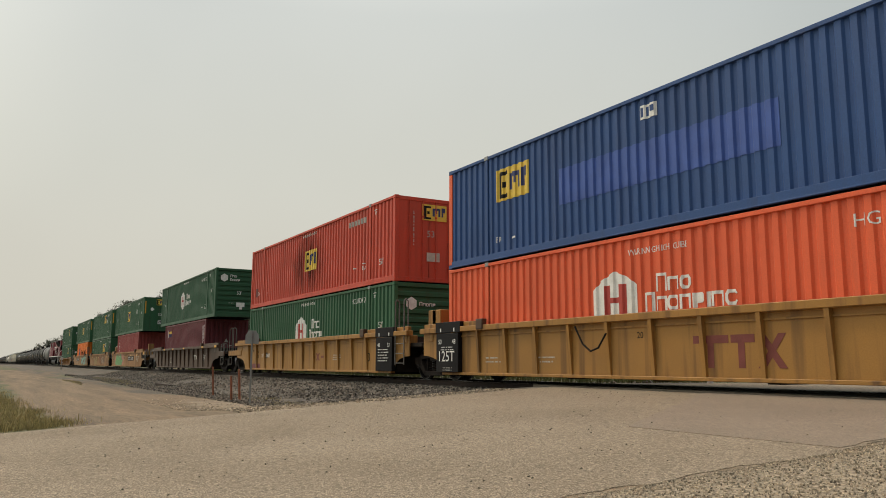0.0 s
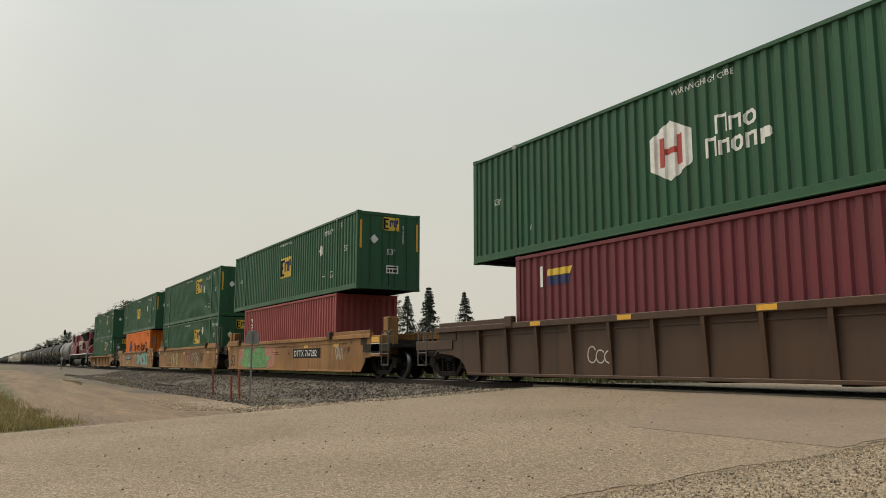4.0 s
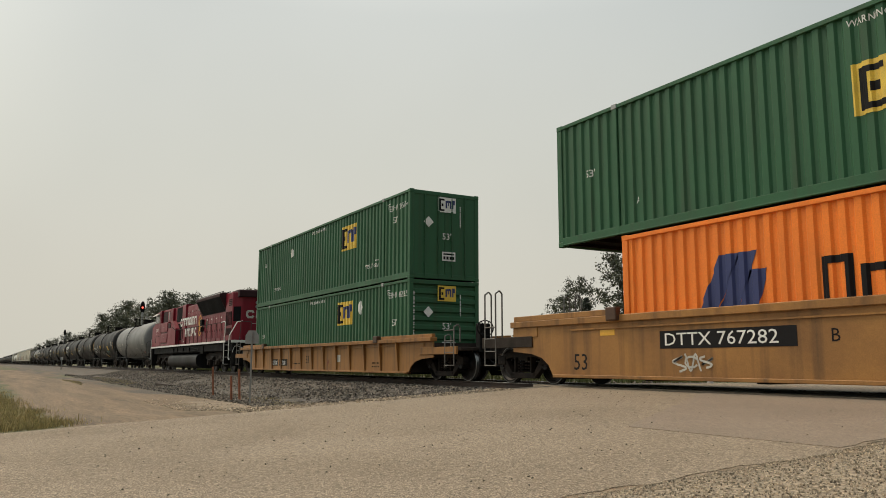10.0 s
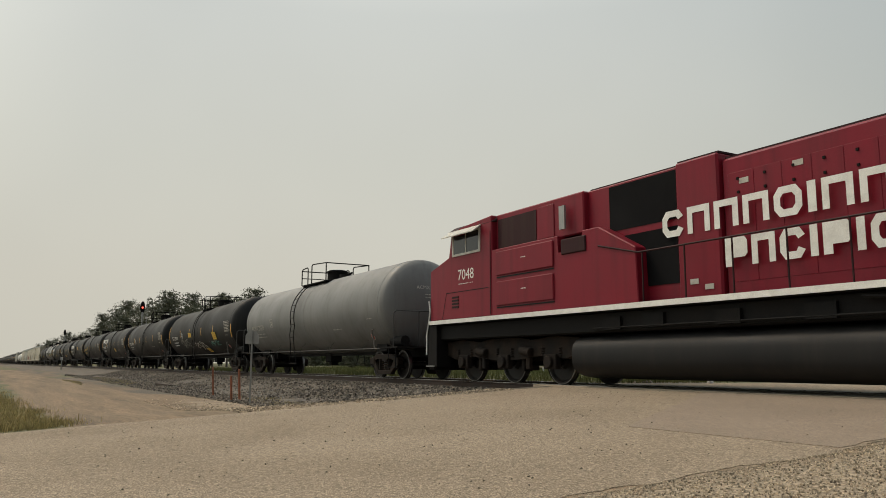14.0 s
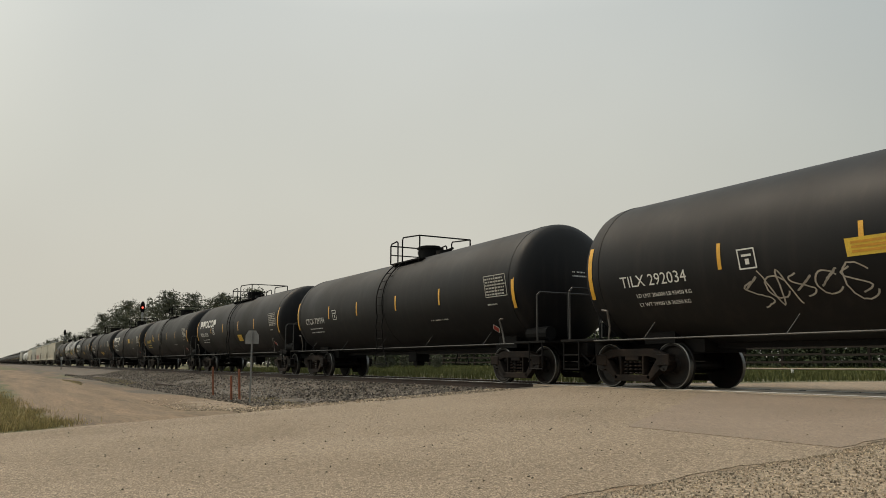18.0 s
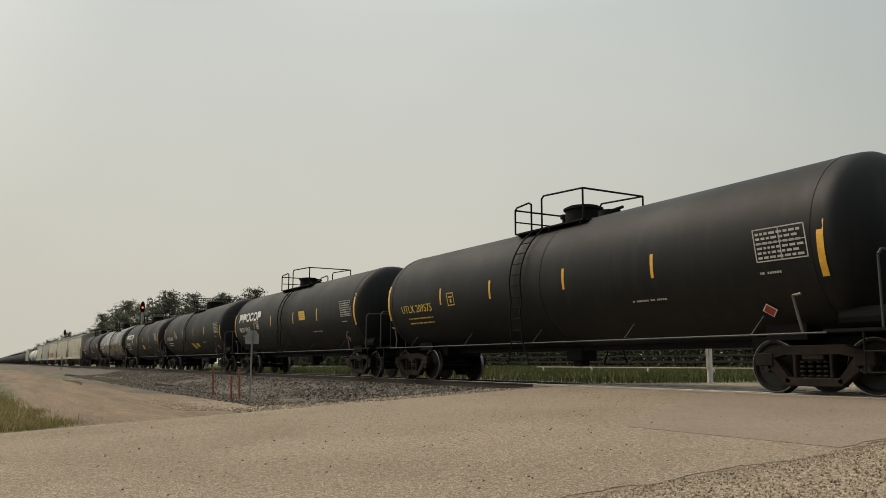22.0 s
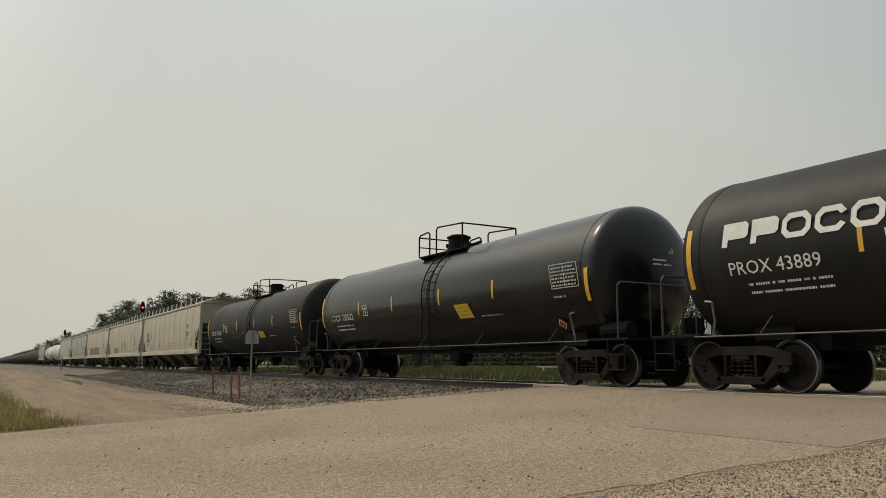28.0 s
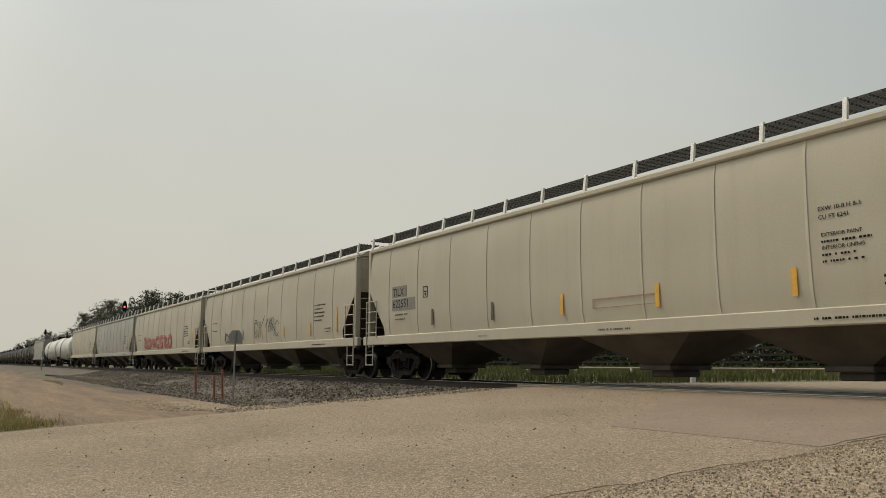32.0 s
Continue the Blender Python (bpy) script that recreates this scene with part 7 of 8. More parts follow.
def locomotive(x):
    ob = thing("locomotive", "red diesel freight locomotive with white lettering and gold emblem, sooty", "locomotive")
    rolling(ob, x)
    red, dark, blk, wht = M["loco_red"], M["loco_dark"], M["black"], M["white"]
    # frame, sill and walkway
    boxes("frame", blk, ob, [(-11.5, 11.3, -1.35, 1.35, 1.15, 1.58)], bevel=0.03)
    for s in (-1, 1):
        boxes("sill_stripe", wht, ob, [(-11.55, 10.3, min(s * 1.50, s * 1.53), max(s * 1.50, s * 1.53), 1.60, 1.71)])
    boxes("walkway", blk, ob, [(-11.55, 11.45, -1.50, 1.50, 1.58, 1.70)], bevel=0.01)
    boxes("rear_stripe", wht, ob, [(11.452, 11.48, -1.5, 1.5, 1.57, 1.71)])
    # long hood in sections
    boxes("engine_hood", red, ob, [(-1.15, 3.15, -1.12, 1.12, 1.70, 4.26)], bevel=0.05)
    boxes("filter_hood", red, ob, [(-2.2, -1.15, -1.22, 1.22, 1.70, 4.40)], bevel=0.04)
    boxes("equipment_hood", red, ob, [(-4.9, -2.2, -1.15, 1.15, 1.70, 4.36)], bevel=0.03)
    boxes("air_filter_grille", M["screen"], ob, [(-4.15, -2.22, -1.165, -1.14, 3.32, 4.30)])
    boxes("dark_recess", M["screen"], ob, [(-4.3, -2.22, -1.165, -1.14, 2.05, 3.18)])
    boxes("radiator_hood", red, ob, [(3.15, 8.85, -1.12, 1.12, 1.70, 3.40)], bevel=0.03)
    bm = bmesh.new()
    prism(bm, [(-1.12, 3.36), (1.12, 3.36), (1.52, 4.22), (1.52, 4.36), (1.36, 4.44), (-1.36, 4.44), (-1.52, 4.36), (-1.52, 4.22)], 3.10, 8.80, axis="x")
    part("radiator_wing", bm, dark, ob, bevel=0.02)
    for s in (-1, 1):
        bm = bmesh.new()
        v = [bm.verts.new((xx, s * yy, zz)) for xx, yy, zz in ((3.55, 1.145, 3.40), (8.70, 1.145, 3.40), (8.70, 1.515, 4.20), (3.22, 1.515, 4.20))]
        w = [bm.verts.new((q.co.x, q.co.y + s * .012, q.co.z - .005)) for q in v]
        bm.faces.new(w)
        for i in range(4):
            bm.faces.new((v[i], v[(i + 1) % 4], w[(i + 1) % 4], w[i]))
        part("radiator_screen", bm, M["screen"], ob, "black slanted radiator screen")
    for yy in (-1.3, -.9, .9, 1.3):
        bm = bmesh.new()
        pipe(bm, [(3.2, yy, 4.50), (8.7, yy, 4.50)], .02)
        rail = part("roof_grab_rail", bm, M["dim_steel"], ob)
        for xx in np.linspace(3.2, 8.7, 9):
            bm = bmesh.new()
            tube(bm, (xx, yy, 4.42), (xx, yy, 4.50), .015, 5)
            part("rail_foot", bm, M["dim_steel"], rail)
    bm = bmesh.new()
    plan = [(8.85, -1.18), (10.28, -1.18), (10.72, -.74), (10.72, .74), (10.28, 1.18), (8.85, 1.18)]
    lo, hi = [bm.verts.new((u, v, 1.70)) for u, v in plan], [bm.verts.new((u, v, 4.36)) for u, v in plan]
    for i in range(6):
        bm.faces.new((lo[i], lo[(i + 1) % 6], hi[(i + 1) % 6], hi[i]))
    bm.faces.new(hi)
    part("rear_hood", bm, red, ob, bevel=0.03)
    bm = bmesh.new()
    prism(bm, [(8.86, 4.36), (9.4, 4.46), (10.8, 4.46), (10.86, 4.40), (10.86, 4.08), (10.3, 4.02), (10.2, 4.34)], -.98, .98)
    part("rear_roof", bm, dark, ob, bevel=0.02)
    for y0, y1, zz0, zz1, xx0, xx1 in ((-1.20, -1.17, 2.55, 3.30, 9.0, 10.2), (-1.20, -1.17, 2.02, 2.40, 9.05, 10.18)):
        gr = boxes("side_grille", M["screen"], ob, [(xx0, xx1, y0, y1, zz0, zz1)])
        for k in range(5):
            xx = xx0 + (k + .5) * (xx1 - xx0) / 5
            boxes("grille_bar", red, gr, [(xx - .015, xx + .015, y0 - .012, y0, zz0, zz1)])
    for k in range(4):
        boxes("louvre", dark, ob, [(9.55, 10.2, -1.196, -1.175, 3.62 + .1 * k, 3.68 + .1 * k)])
    bm = bmesh.new()
    prism(bm, [(0, 2.75), (.44, 2.75), (.44, 3.55), (0, 3.55)], -.012, .012)
    part("rear_window", bm, M["screen"], ob, at=pose(10.34, -1.135, 0, 0, 0, 45))
    # rear marking, lamps and number
    block_word("rear_trade_mark", "cp", 1.1, .44, M["cream"], ob, front(-.55, 2.92, 10.722), .26, .15)
    for zz in (3.56, 3.78):
        bm = bmesh.new()
        tube(bm, (10.70, .05, zz), (10.78, .05, zz), .10, 14)
        part("tail_lamp", bm, M["steel"], ob, smooth=True)
    for yy in (-.35,):
        bm = bmesh.new()
        tube(bm, (10.72, yy + .4, 2.02), (10.84, yy + .4, 2.02), .11, 14)
        part("ditch_lamp", bm, M["steel"], ob, smooth=True)
    boxes("rear_door", red, ob, [(10.72, 10.745, -.35, .42, 1.75, 2.78)], bevel=0.02)
    small_print(ob, front(-.2, 2.62, 10.75), .3, 1, .06, wht, 3)
    # doors along the hood
    for k in range(9):
        xx = 3.75 + k * .56
        d = boxes("hood_door", red, ob, [(xx, xx + .5, -1.138, -1.118, 1.95, 3.22)], bevel=0.01)
        boxes("latch", M["black"], d, [(xx + .42, xx + .45, -1.15, -1.137, 2.3, 2.42)])
        if k % 2:
            boxes("door_label", wht, d, [(xx + .1, xx + .3, -1.142, -1.137, 3.05, 3.12)])
    for k in range(7):
        xx = -1.0 + k * .57
        boxes("hood_door", red, ob, [(xx, xx + .555, -1.127, -1.118, 1.95, 3.95)], bevel=0.003)
        bm = bmesh.new()
        for zz in (3.55, 3.8):
            box(bm, xx + .2, xx + .245, -1.15, -1.125, zz, zz + .045)
        part("lifting_eye", bm, M["black"], ob)
    for xx, zz in ((-.75, 3.72), (.35, 3.80), (-1.9, 1.98), (-1.55, 1.86), (2.1, 3.78)):
        boxes("hood_tag", M["cream"], ob, [(xx, xx + .2, -1.232 if xx < -1.1 else -1.134, -1.12, zz, zz + .10)])
    boxes("hood_roof", dark, ob, [(-1.1, 3.12, -1.05, 1.05, 4.262, 4.30), (-4.85, -2.22, -1.08, 1.08, 4.362, 4.40), (-2.18, -1.17, -1.15, 1.15, 4.402, 4.44)], split=True)
    # lettering as plain shapes, and the gold emblem
    block_word("trade_mark", "cnnnoinn", 4.75, .52, wht, ob, side(-2.55, 2.95, -1.232), .24, .16, 0, "white block letters along the hood")
    block_word("trade_mark", "pncipic", 3.3, .52, wht, ob, side(-1.05, 2.22, -1.232), .24, .16)
    bm = bmesh.new()
    seg = 32
    for r0, r1 in ((.66, .56),):
        a = [bm.verts.new((r0 * .72 * math.cos(2 * math.pi * k / seg), r0 * math.sin(2 * math.pi * k / seg), .004)) for k in range(seg)]
        b = [bm.verts.new((r1 * .72 * math.cos(2 * math.pi * k / seg), r1 * math.sin(2 * math.pi * k / seg), .004)) for k in range(seg)]
        for k in range(seg):
            bm.faces.new((a[k], a[(k + 1) % seg], b[(k + 1) % seg], b[k]))
    part("emblem_ring", bm, M["gold"], ob, "gold emblem ring", at=side(2.72, 2.82, -1.142))
    outline_mark("emblem_shape", M["gold"], ob, side(2.72, 2.82, -1.142), [(-.28, -.2), (-.12, -.34), (.1, -.32), (.26, -.12), (.2, .12), (.3, .3), (.12, .34), (.02, .42), (-.14, .36), (-.24, .16)], "gold emblem")
    # cab, nose and equipment boxes
    bm = bmesh.new()
    prism(bm, [(-11.6, 1.70), (-11.62, 3.18), (-10.5, 3.44), (-10.42, 4.12), (-9.9, 4.24), (-8.35, 4.36), (-8.35, 1.70)], -1.46, 1.46)
    part("cab", bm, red, ob, bevel=0.03)
    boxes("cab_rear", red, ob, [(-8.35, -4.85, -1.30, 1.30, 3.40, 4.36)], bevel=0.03)
    bm = bmesh.new()
    prism(bm, [(-8.35, 1.70), (-8.35, 3.42), (-5.6, 3.42), (-5.6, 3.0), (-4.75, 3.0), (-4.75, 3.42), (-4.2, 3.42), (-3.1, 2.85), (-3.05, 1.70)], -1.46, 1.46)
    part("side_tank", bm, red, ob, bevel=0.02)
    for zz in (1.95, 2.72):
        boxes("side_hatch", red, ob, [(-8.1, -5.75, -1.50, -1.455, zz, zz + .62)], bevel=0.02)
        boxes("hatch_gap", M["ink_black"], ob, [(-8.1, -5.75, -1.475, -1.457, zz - .06, zz - .03)])
        small_print(ob, side(-7.0, zz + .35, -1.503), .25, 1, .06, wht, 3)
    boxes("step_box", dark, ob, [(-5.45, -4.6, -1.50, -1.10, 2.95, 3.30)], bevel=0.02)
    for k in range(4):
        boxes("nose_louvre", dark, ob, [(-10.35, -10.0, -1.475, -1.455, 2.02 + .09 * k, 2.07 + .09 * k)])
    marks("nose_hatch_line", M["ink_black"], ob, side(-10.9, 1.75, -1.462), [(0, .02, 0, .72, .22), (.22, 2.4, .70, .72)])
    marks("panel_line", M["ink_black"], ob, side(-8.42, 1.75, -1.464), [(0, .025, 0, 2.2)])
    lettering("7048", 0.42, wht, ob, side(-10.05, 2.78, -1.463), "road_number")
    small_print(ob, side(-10.0, 2.66, -1.463), .8, 1, .06, wht, 6)
    # cab windows with frames and sunshade
    boxes("cab_window", M["glass"], ob, [(-10.25, -9.62, -1.475, -1.45, 3.52, 4.02), (-9.58, -8.95, -1.475, -1.45, 3.52, 4.06)], split=True)
    for r in ((-10.32, -8.88, -1.485, -1.46, 3.46, 3.52), (-10.32, -8.88, -1.485, -1.46, 4.06, 4.11), (-8.95, -8.88, -1.485, -1.46, 3.52, 4.06), (-9.62, -9.58, -1.485, -1.46, 3.52, 4.06), (-10.32, -10.25, -1.485, -1.46, 3.52, 4.06)):
        boxes("window_frame", M["cream"], ob, [r])
    boxes("windscreen", M["glass"], ob, [(-10.53, -10.47, -1.2, -.1, 3.55, 4.05), (-10.53, -10.47, .1, 1.2, 3.55, 4.05)], split=True)
    bm = bmesh.new()
    prism(bm, [(-1.45, 4.16), (-1.72, 3.98), (-1.72, 4.01), (-1.45, 4.20)], -10.55, -8.85, axis="x")
    part("sunshade", bm, M["cream"], ob)
    bm = bmesh.new()
    prism(bm, [(-1.48, 4.18), (1.48, 4.18), (1.2, 4.36), (.6, 4.42), (-.6, 4.42), (-1.2, 4.36)], -10.6, -8.3, axis="x")
    part("cab_roof", bm, dark, ob, bevel=0.02)
    boxes("cab_side_panel", M["loco_dark"], ob, [(-8.25, -6.6, -1.312, -1.295, 3.46, 4.22)])
    boxes("cab_door", red, ob, [(-6.5, -5.9, -1.32, -1.295, 3.46, 4.25)], bevel=0.01)
    boxes("wing_mirror", M["steel"], ob, [(-5.55, -5.35, -1.45, -1.40, 3.55, 4.1)])
    boxes("exhaust", M["black"], ob, [(1.55, 2.3, -.3, .3, 4.25, 4.52)], bevel=0.03)
    bm = bmesh.new()
    for k in range(4):
        tube(bm, (.9 + k * .2, -.3, 4.25), (.9 + k * .2, -.3, 4.42 + .02 * k), .08, 10)
    part("horn", bm, M["black"], ob)
    # hand brake and valve box beside the emblem
    boxes("valve_box", M["black"], ob, [(3.45, 3.85, -1.32, -1.14, 2.75, 3.15), (3.5, 3.7, -1.3, -1.14, 2.4, 2.7)], bevel=0.02)
    boxes("green_plate", M["green"], ob, [(4.35, 4.6, -1.15, -1.139, 2.6, 3.0)])
    # walkway handrail
    bm = bmesh.new()
    for s in (-1, 1):
        y = s * 1.47
        pipe(bm, [(-4.2, y, 3.0), (-3.0, y, 2.72), (9.55, y, 2.72)], .02)
        for xx in np.linspace(-2.9, 9.2, 12):
            tube(bm, (xx, y, 1.7), (xx, y, 2.72), .018, 6)
    part("handrail", bm, M["loco_dark"], ob)
    for s in (-1, 1):
        bm = bmesh.new()
        y = s * 1.50
        pipe(bm, [(9.3, y, 2.72), (10.0, y, 2.76), (10.15, y, 2.66), (10.15, y, 2.1), (10.02, y, 1.9), (10.02, y, .45)], .026)
        part("grab_rail", bm, wht, ob, "white grab rail")
        bm = bmesh.new()
        pipe(bm, [(10.8, y * .5, 2.75), (10.85, y * .7, 2.70), (11.05, y, 1.95), (10.98, y, 1.7), (10.98, y, .75), (11.1, y, .68), (11.2, y, .7)], .026)
        part("grab_rail", bm, wht, ob, "white grab rail")
        bm = bmesh.new()
        pipe(bm, [(-11.75, y, .75), (-11.75, y, 1.3), (-11.55, y, 2.0), (-11.62, y, 2.3)], .022)
        part("grab_rail", bm, wht, ob, "white grab rail")
        # step wells
        boxes("step_well", blk, ob, [(9.86, 10.12, min(s * .95, s * 1.49), max(s * .95, s * 1.49), .36, 1.6), (10.12, 10.95, min(s * .92, s * .98), max(s * .92, s * .98), .42, 1.6)])
        for zz in (.42, .80, 1.15, 1.45):
            boxes("step", M["dim_steel"], ob, [(10.14, 10.93, min(s * 1.05, s * 1.5), max(s * 1.05, s * 1.5), zz, zz + .035)])
        boxes("step_well", blk, ob, [(-11.7, -11.2, min(s * 1.0, s * 1.48), max(s * 1.0, s * 1.48), .4, 1.6)])
        boxes("step", M["steel"], ob, [(-11.75, -11.3, min(s * 1.2, s * 1.52), max(s * 1.2, s * 1.52), .40, .43)])
    boxes("pilot", blk, ob, [(11.0, 11.3, -1.4, 1.4, .35, 1.55)], bevel=0.10)
    for k, yy in enumerate((-1.0, -.78, -.56, .6, .8)):
        bm = bmesh.new()
        pipe(bm, [(11.28, yy, 1.35), (11.44, yy + .03, 1.2), (11.46, yy + .08, .8), (11.40, yy + .05, .55 + .05 * k)], .03)
        part("air_hose", bm, blk, ob)
    bm = bmesh.new()
    pipe(bm, [(11.36, -1.40, 1.05), (11.38, -1.30, 1.38), (11.38, -1.15, 1.40), (11.40, -.2, 1.0)], .014)
    part("uncoupling_lever", bm, wht, ob)
    boxes("pilot", blk, ob, [(-11.8, -11.45, -1.4, 1.4, .3, 1.55)], bevel=0.04)
    for s in (-1, 1):
        bm = bmesh.new()
        pipe(bm, [(11.42, s * .45, 1.7), (11.42, s * .45, 2.70), (11.42, s * 1.0, 2.70), (11.42, s * 1.05, 1.7)], .016)
        part("end_rail", bm, M["dim_steel"], ob)
    bm = bmesh.new()
    tube(bm, (11.35, 1.2, 2.0), (11.62, 1.2, 1.95), .12, 12)
    part("marker_lamp", bm, blk, ob, smooth=True)
    coupler(ob, 11.4, 1)
    coupler(ob, -11.75, -1)
    # fuel tank, reservoirs, pipes
    bm = bmesh.new()
    prism(bm, [(math.copysign(1.44 * abs(math.cos(a)) ** .55, math.cos(a)), .66 + math.copysign(.50 * abs(math.sin(a)) ** .62, math.sin(a))) for a in (2 * math.pi * (k + .5) / 28 for k in range(28))], -5.2, 3.3, axis="x")
    part("fuel_tank", bm, M["tank_black"], ob, smooth=True)
    bm = bmesh.new()
    for k, (xx, zz) in enumerate(((-4.2, 1.3), (-3.0, 1.32), (-1.2, 1.3), (.6, 1.3))):
        box(bm, xx, xx + .55, -1.42, -1.15, zz - .1, zz + .16)
    tube(bm, (-4.5, -1.4, 1.24), (3.0, -1.4, 1.24), .025, 6)
    tube(bm, (1.6, -1.45, 1.5), (4.0, -1.45, 1.3), .03, 6)
    part("under_pipes", bm, blk, ob)
    boxes("sand_box", blk, ob, [(4.2, 4.9, -1.4, -1.1, 1.05, 1.5)], bevel=0.02)
    tm = loco_truck_mesh()
    for xc in (-8.3, 7.5):
        tr = new("truck", tm)
        tr.parent = ob
        tr.matrix_basis = pose(xc, 0, 0)
        for dx in (-1.95, 0, 1.95):
            w = new("wheelset", WHEEL_BIG)
            w.parent = tr
            w.matrix_basis = pose(dx, 0, .52)
            SPINS.append((w, dx, .52))
            for me in TREAD_BIG:
                t = new("tread", me)
                t.parent = tr
                t.matrix_basis = pose(dx, 0, .52)
    return ob


locomotive(-164.15)


# ---- trackside things ----
def stake(x, y, top, label):
    ob = thing("marker_stake", label, "stake", "rusty stakes beside the track")
    z = ground_z(x, y) - .05
    bm = bmesh.new()
    box(bm, -.036, .036, -.012, .012, 0, top - z)
    box(bm, -.010, .010, -.055, -.012, 0, top - z - .03)
    part("stake_body", bm, M["rust_stake"], ob, bevel=0.003)
    ob.matrix_basis = pose(x, y, z, 2, -2, 35)
    return ob


stake(-29.0, 7.25, .36, "thin rust-red steel stake standing in gravel")
stake(-25.1, 6.85, .10, "short rust-red steel stake standing in gravel")
stake(-24.9, 7.05, .30, "wide rust-red steel stake standing in gravel")


def back_of_sign(x, y):
    ob = thing("road_sign", "back of a grey metal sign on a thin post", "sign")
    z = ground_z(x, y) - .05
    bm = bmesh.new()
    box(bm, -.024, .024, -.014, .014, 0, 2.1)
    box(bm, -.009, .009, -.035, -.014, 0, 2.1)
    part("post", bm, M["sign_back"], ob)
    bm = bmesh.new()
    prism(bm, [(-.19, 1.74), (.19, 1.74), (.19, 1.98), (.10, 2.12), (-.10, 2.12), (-.19, 1.98)], .022, .03)
    part("sign_plate", bm, M["sign_back"], ob)
    ob.matrix_basis = pose(x, y, z, 0, 0, 66)


back_of_sign(-22.35, 6.62)


def signal_mast(x, y, top, label, white=False, lit=True):
    ob = thing("signal_mast", label, "signal")
    z = -.4
    bm = bmesh.new()
    tube(bm, (0, 0, 0), (0, 0, top - z - .2), .09, 10)
    tube(bm, (0, 0, 0), (0, 0, .5), .16, 10)
    part("mast", bm, M["white_post"] if white else M["steel"], ob)
    bm = bmesh.new()
    prism(bm, [(.28 * math.cos(k * math.pi / 6), top - z + .15 + .75 * math.sin(k * math.pi / 6)) for k in range(12)], .02, .08)
    box(bm, -.16, .16, -.22, .02, top - z - .45, top - z + .7)
    hd = part("signal_head", bm, M["ink_black"], ob)
    for k, dz in enumerate((.38, .1, -.18)):
        bm = bmesh.new()
        tube(bm, (0, -.22, top - z + dz), (0, -.26, top - z + dz), .11, 14)
        part("lens", bm, M["signal_red"] if (k == 1 and lit) else M["ink_black"], hd, smooth=True)
        bm = bmesh.new()
        for a in range(7):
            t0, t1 = math.pi * a / 7, math.pi * (a + 1) / 7
            tube(bm, (.13 * math.cos(t0), -.34, top - z + dz + .13 * math.sin(t0)), (.13 * math.cos(t1), -.34, top - z + dz + .13 * math.sin(t1)), .03, 5)
        part("hood", bm, M["ink_black"], hd)
    bm = bmesh.new()
    for s in (-.2, .2):
        tube(bm, (s + .35, .1, 0.2), (s + .35, .1, top - z + .5), .02, 6)
    for k in range(int((top - z) / .32)):
        tube(bm, (.15, .1, .3 + k * .32), (.55, .1, .3 + k * .32), .014, 5)
    part("ladder", bm, M["steel"], ob)
    ob.matrix_basis = pose(x, y, z, 0, 0, 80)


signal_mast(-103.0, 16.6, 7.2, "tall railway signal mast with black head and red lamp")
signal_mast(-222.0, 17.4, 8.0, "distant railway signal mast with black head", lit=False)


def marker_post(x, y):
    ob = thing("marker_post", "thin white marker post beside the track", "post")
    bm = bmesh.new()
    tube(bm, (0, 0, -.1), (0, 0, 1.9), .06, 8)
    part("post", bm, M["steel"], ob)
    bm = bmesh.new()
    box(bm, -.15, .15, -.02, .02, 1.55, 1.95)
    part("plate", bm, M["white_post"], ob)
    ob.matrix_basis = pose(x, y, ground_z(x, y), 0, 0, 80)


marker_post(-120.6, 9.3)


def crossbuck(x, y):
    ob = thing("crossbuck_sign", "back of a weathered white crossbuck sign on a white post", "crossing sign")
    z = ground_z(x, y) - .03
    bm = bmesh.new()
    tube(bm, (0, 0, 0), (0, 0, 3.05 - z), .075, 10)
    part("post", bm, M["white_post"], ob)
    for s in (-1, 1):
        bm = bmesh.new()
        box(bm, -.60, .60, -.02, .02, -.11, .11)
        part("crossed_board", bm, M["white_post"], ob, at=pose(0, .09 + .022 * s, 2.45 - z, 0, s * 45, 0))
    boxes("red_strip", M["cream"], ob, [(-.05, .05, -.085, -.076, .4, 1.4)])
    ob.matrix_basis = pose(x, y, z, 0, 0, 0)


crossbuck(-14.95, 17.0)


def rail_fence():
    ob = thing("paddock_fence", "dark weathered wooden rail fence across the field", "fence")
    bm = bmesh.new()
    box(bm, -.07, .07, -.07, .07, 0, 1.45)
    post = mesh_of("fence_post", bm, M["fence"], bevel=0.01)
    bm = bmesh.new()
    box(bm, -1.25, 1.25, -.02, .02, -.06, .06)
    railm = mesh_of("fence_rail", bm, M["fence"])
    rnd = random.Random(3)
    for i in range(34):
        x = -72 + i * 2.5
        y = 37 + .06 * (x + 72)
        z = ground_z(x, y)
        p = new("fence_post", post)
        p.parent = ob
        p.matrix_basis = pose(x, y, z - .1, rnd.uniform(-2, 2), rnd.uniform(-2, 2), 0)
        for zz in (.45, .85, 1.25):
            r = new("fence_rail", railm)
            r.parent = ob
            r.matrix_basis = pose(x + 1.25, y - .09, z + zz + rnd.uniform(-.03, .03), 0, rnd.uniform(-.7, .7), 3.4)


rail_fence()


def low_guard():
    ob = thing("low_guard_rail", "low pale rail on short posts at the field's edge", "guard rail")
    bm = bmesh.new()
    tube(bm, (-36, 27.0, .30), (10, 31.0, .30), .035, 8)
    part("rail", bm, M["concrete"], ob)
    for k in range(13):
        bm = bmesh.new()
        x = -35.5 + k * 3.7
        y = 27.0 + (x + 36) * 4 / 46
        tube(bm, (x, y, ground_z(x, y) - .1), (x, y, .30), .05, 8)
        part("post", bm, M["white_post"], ob)


low_guard()


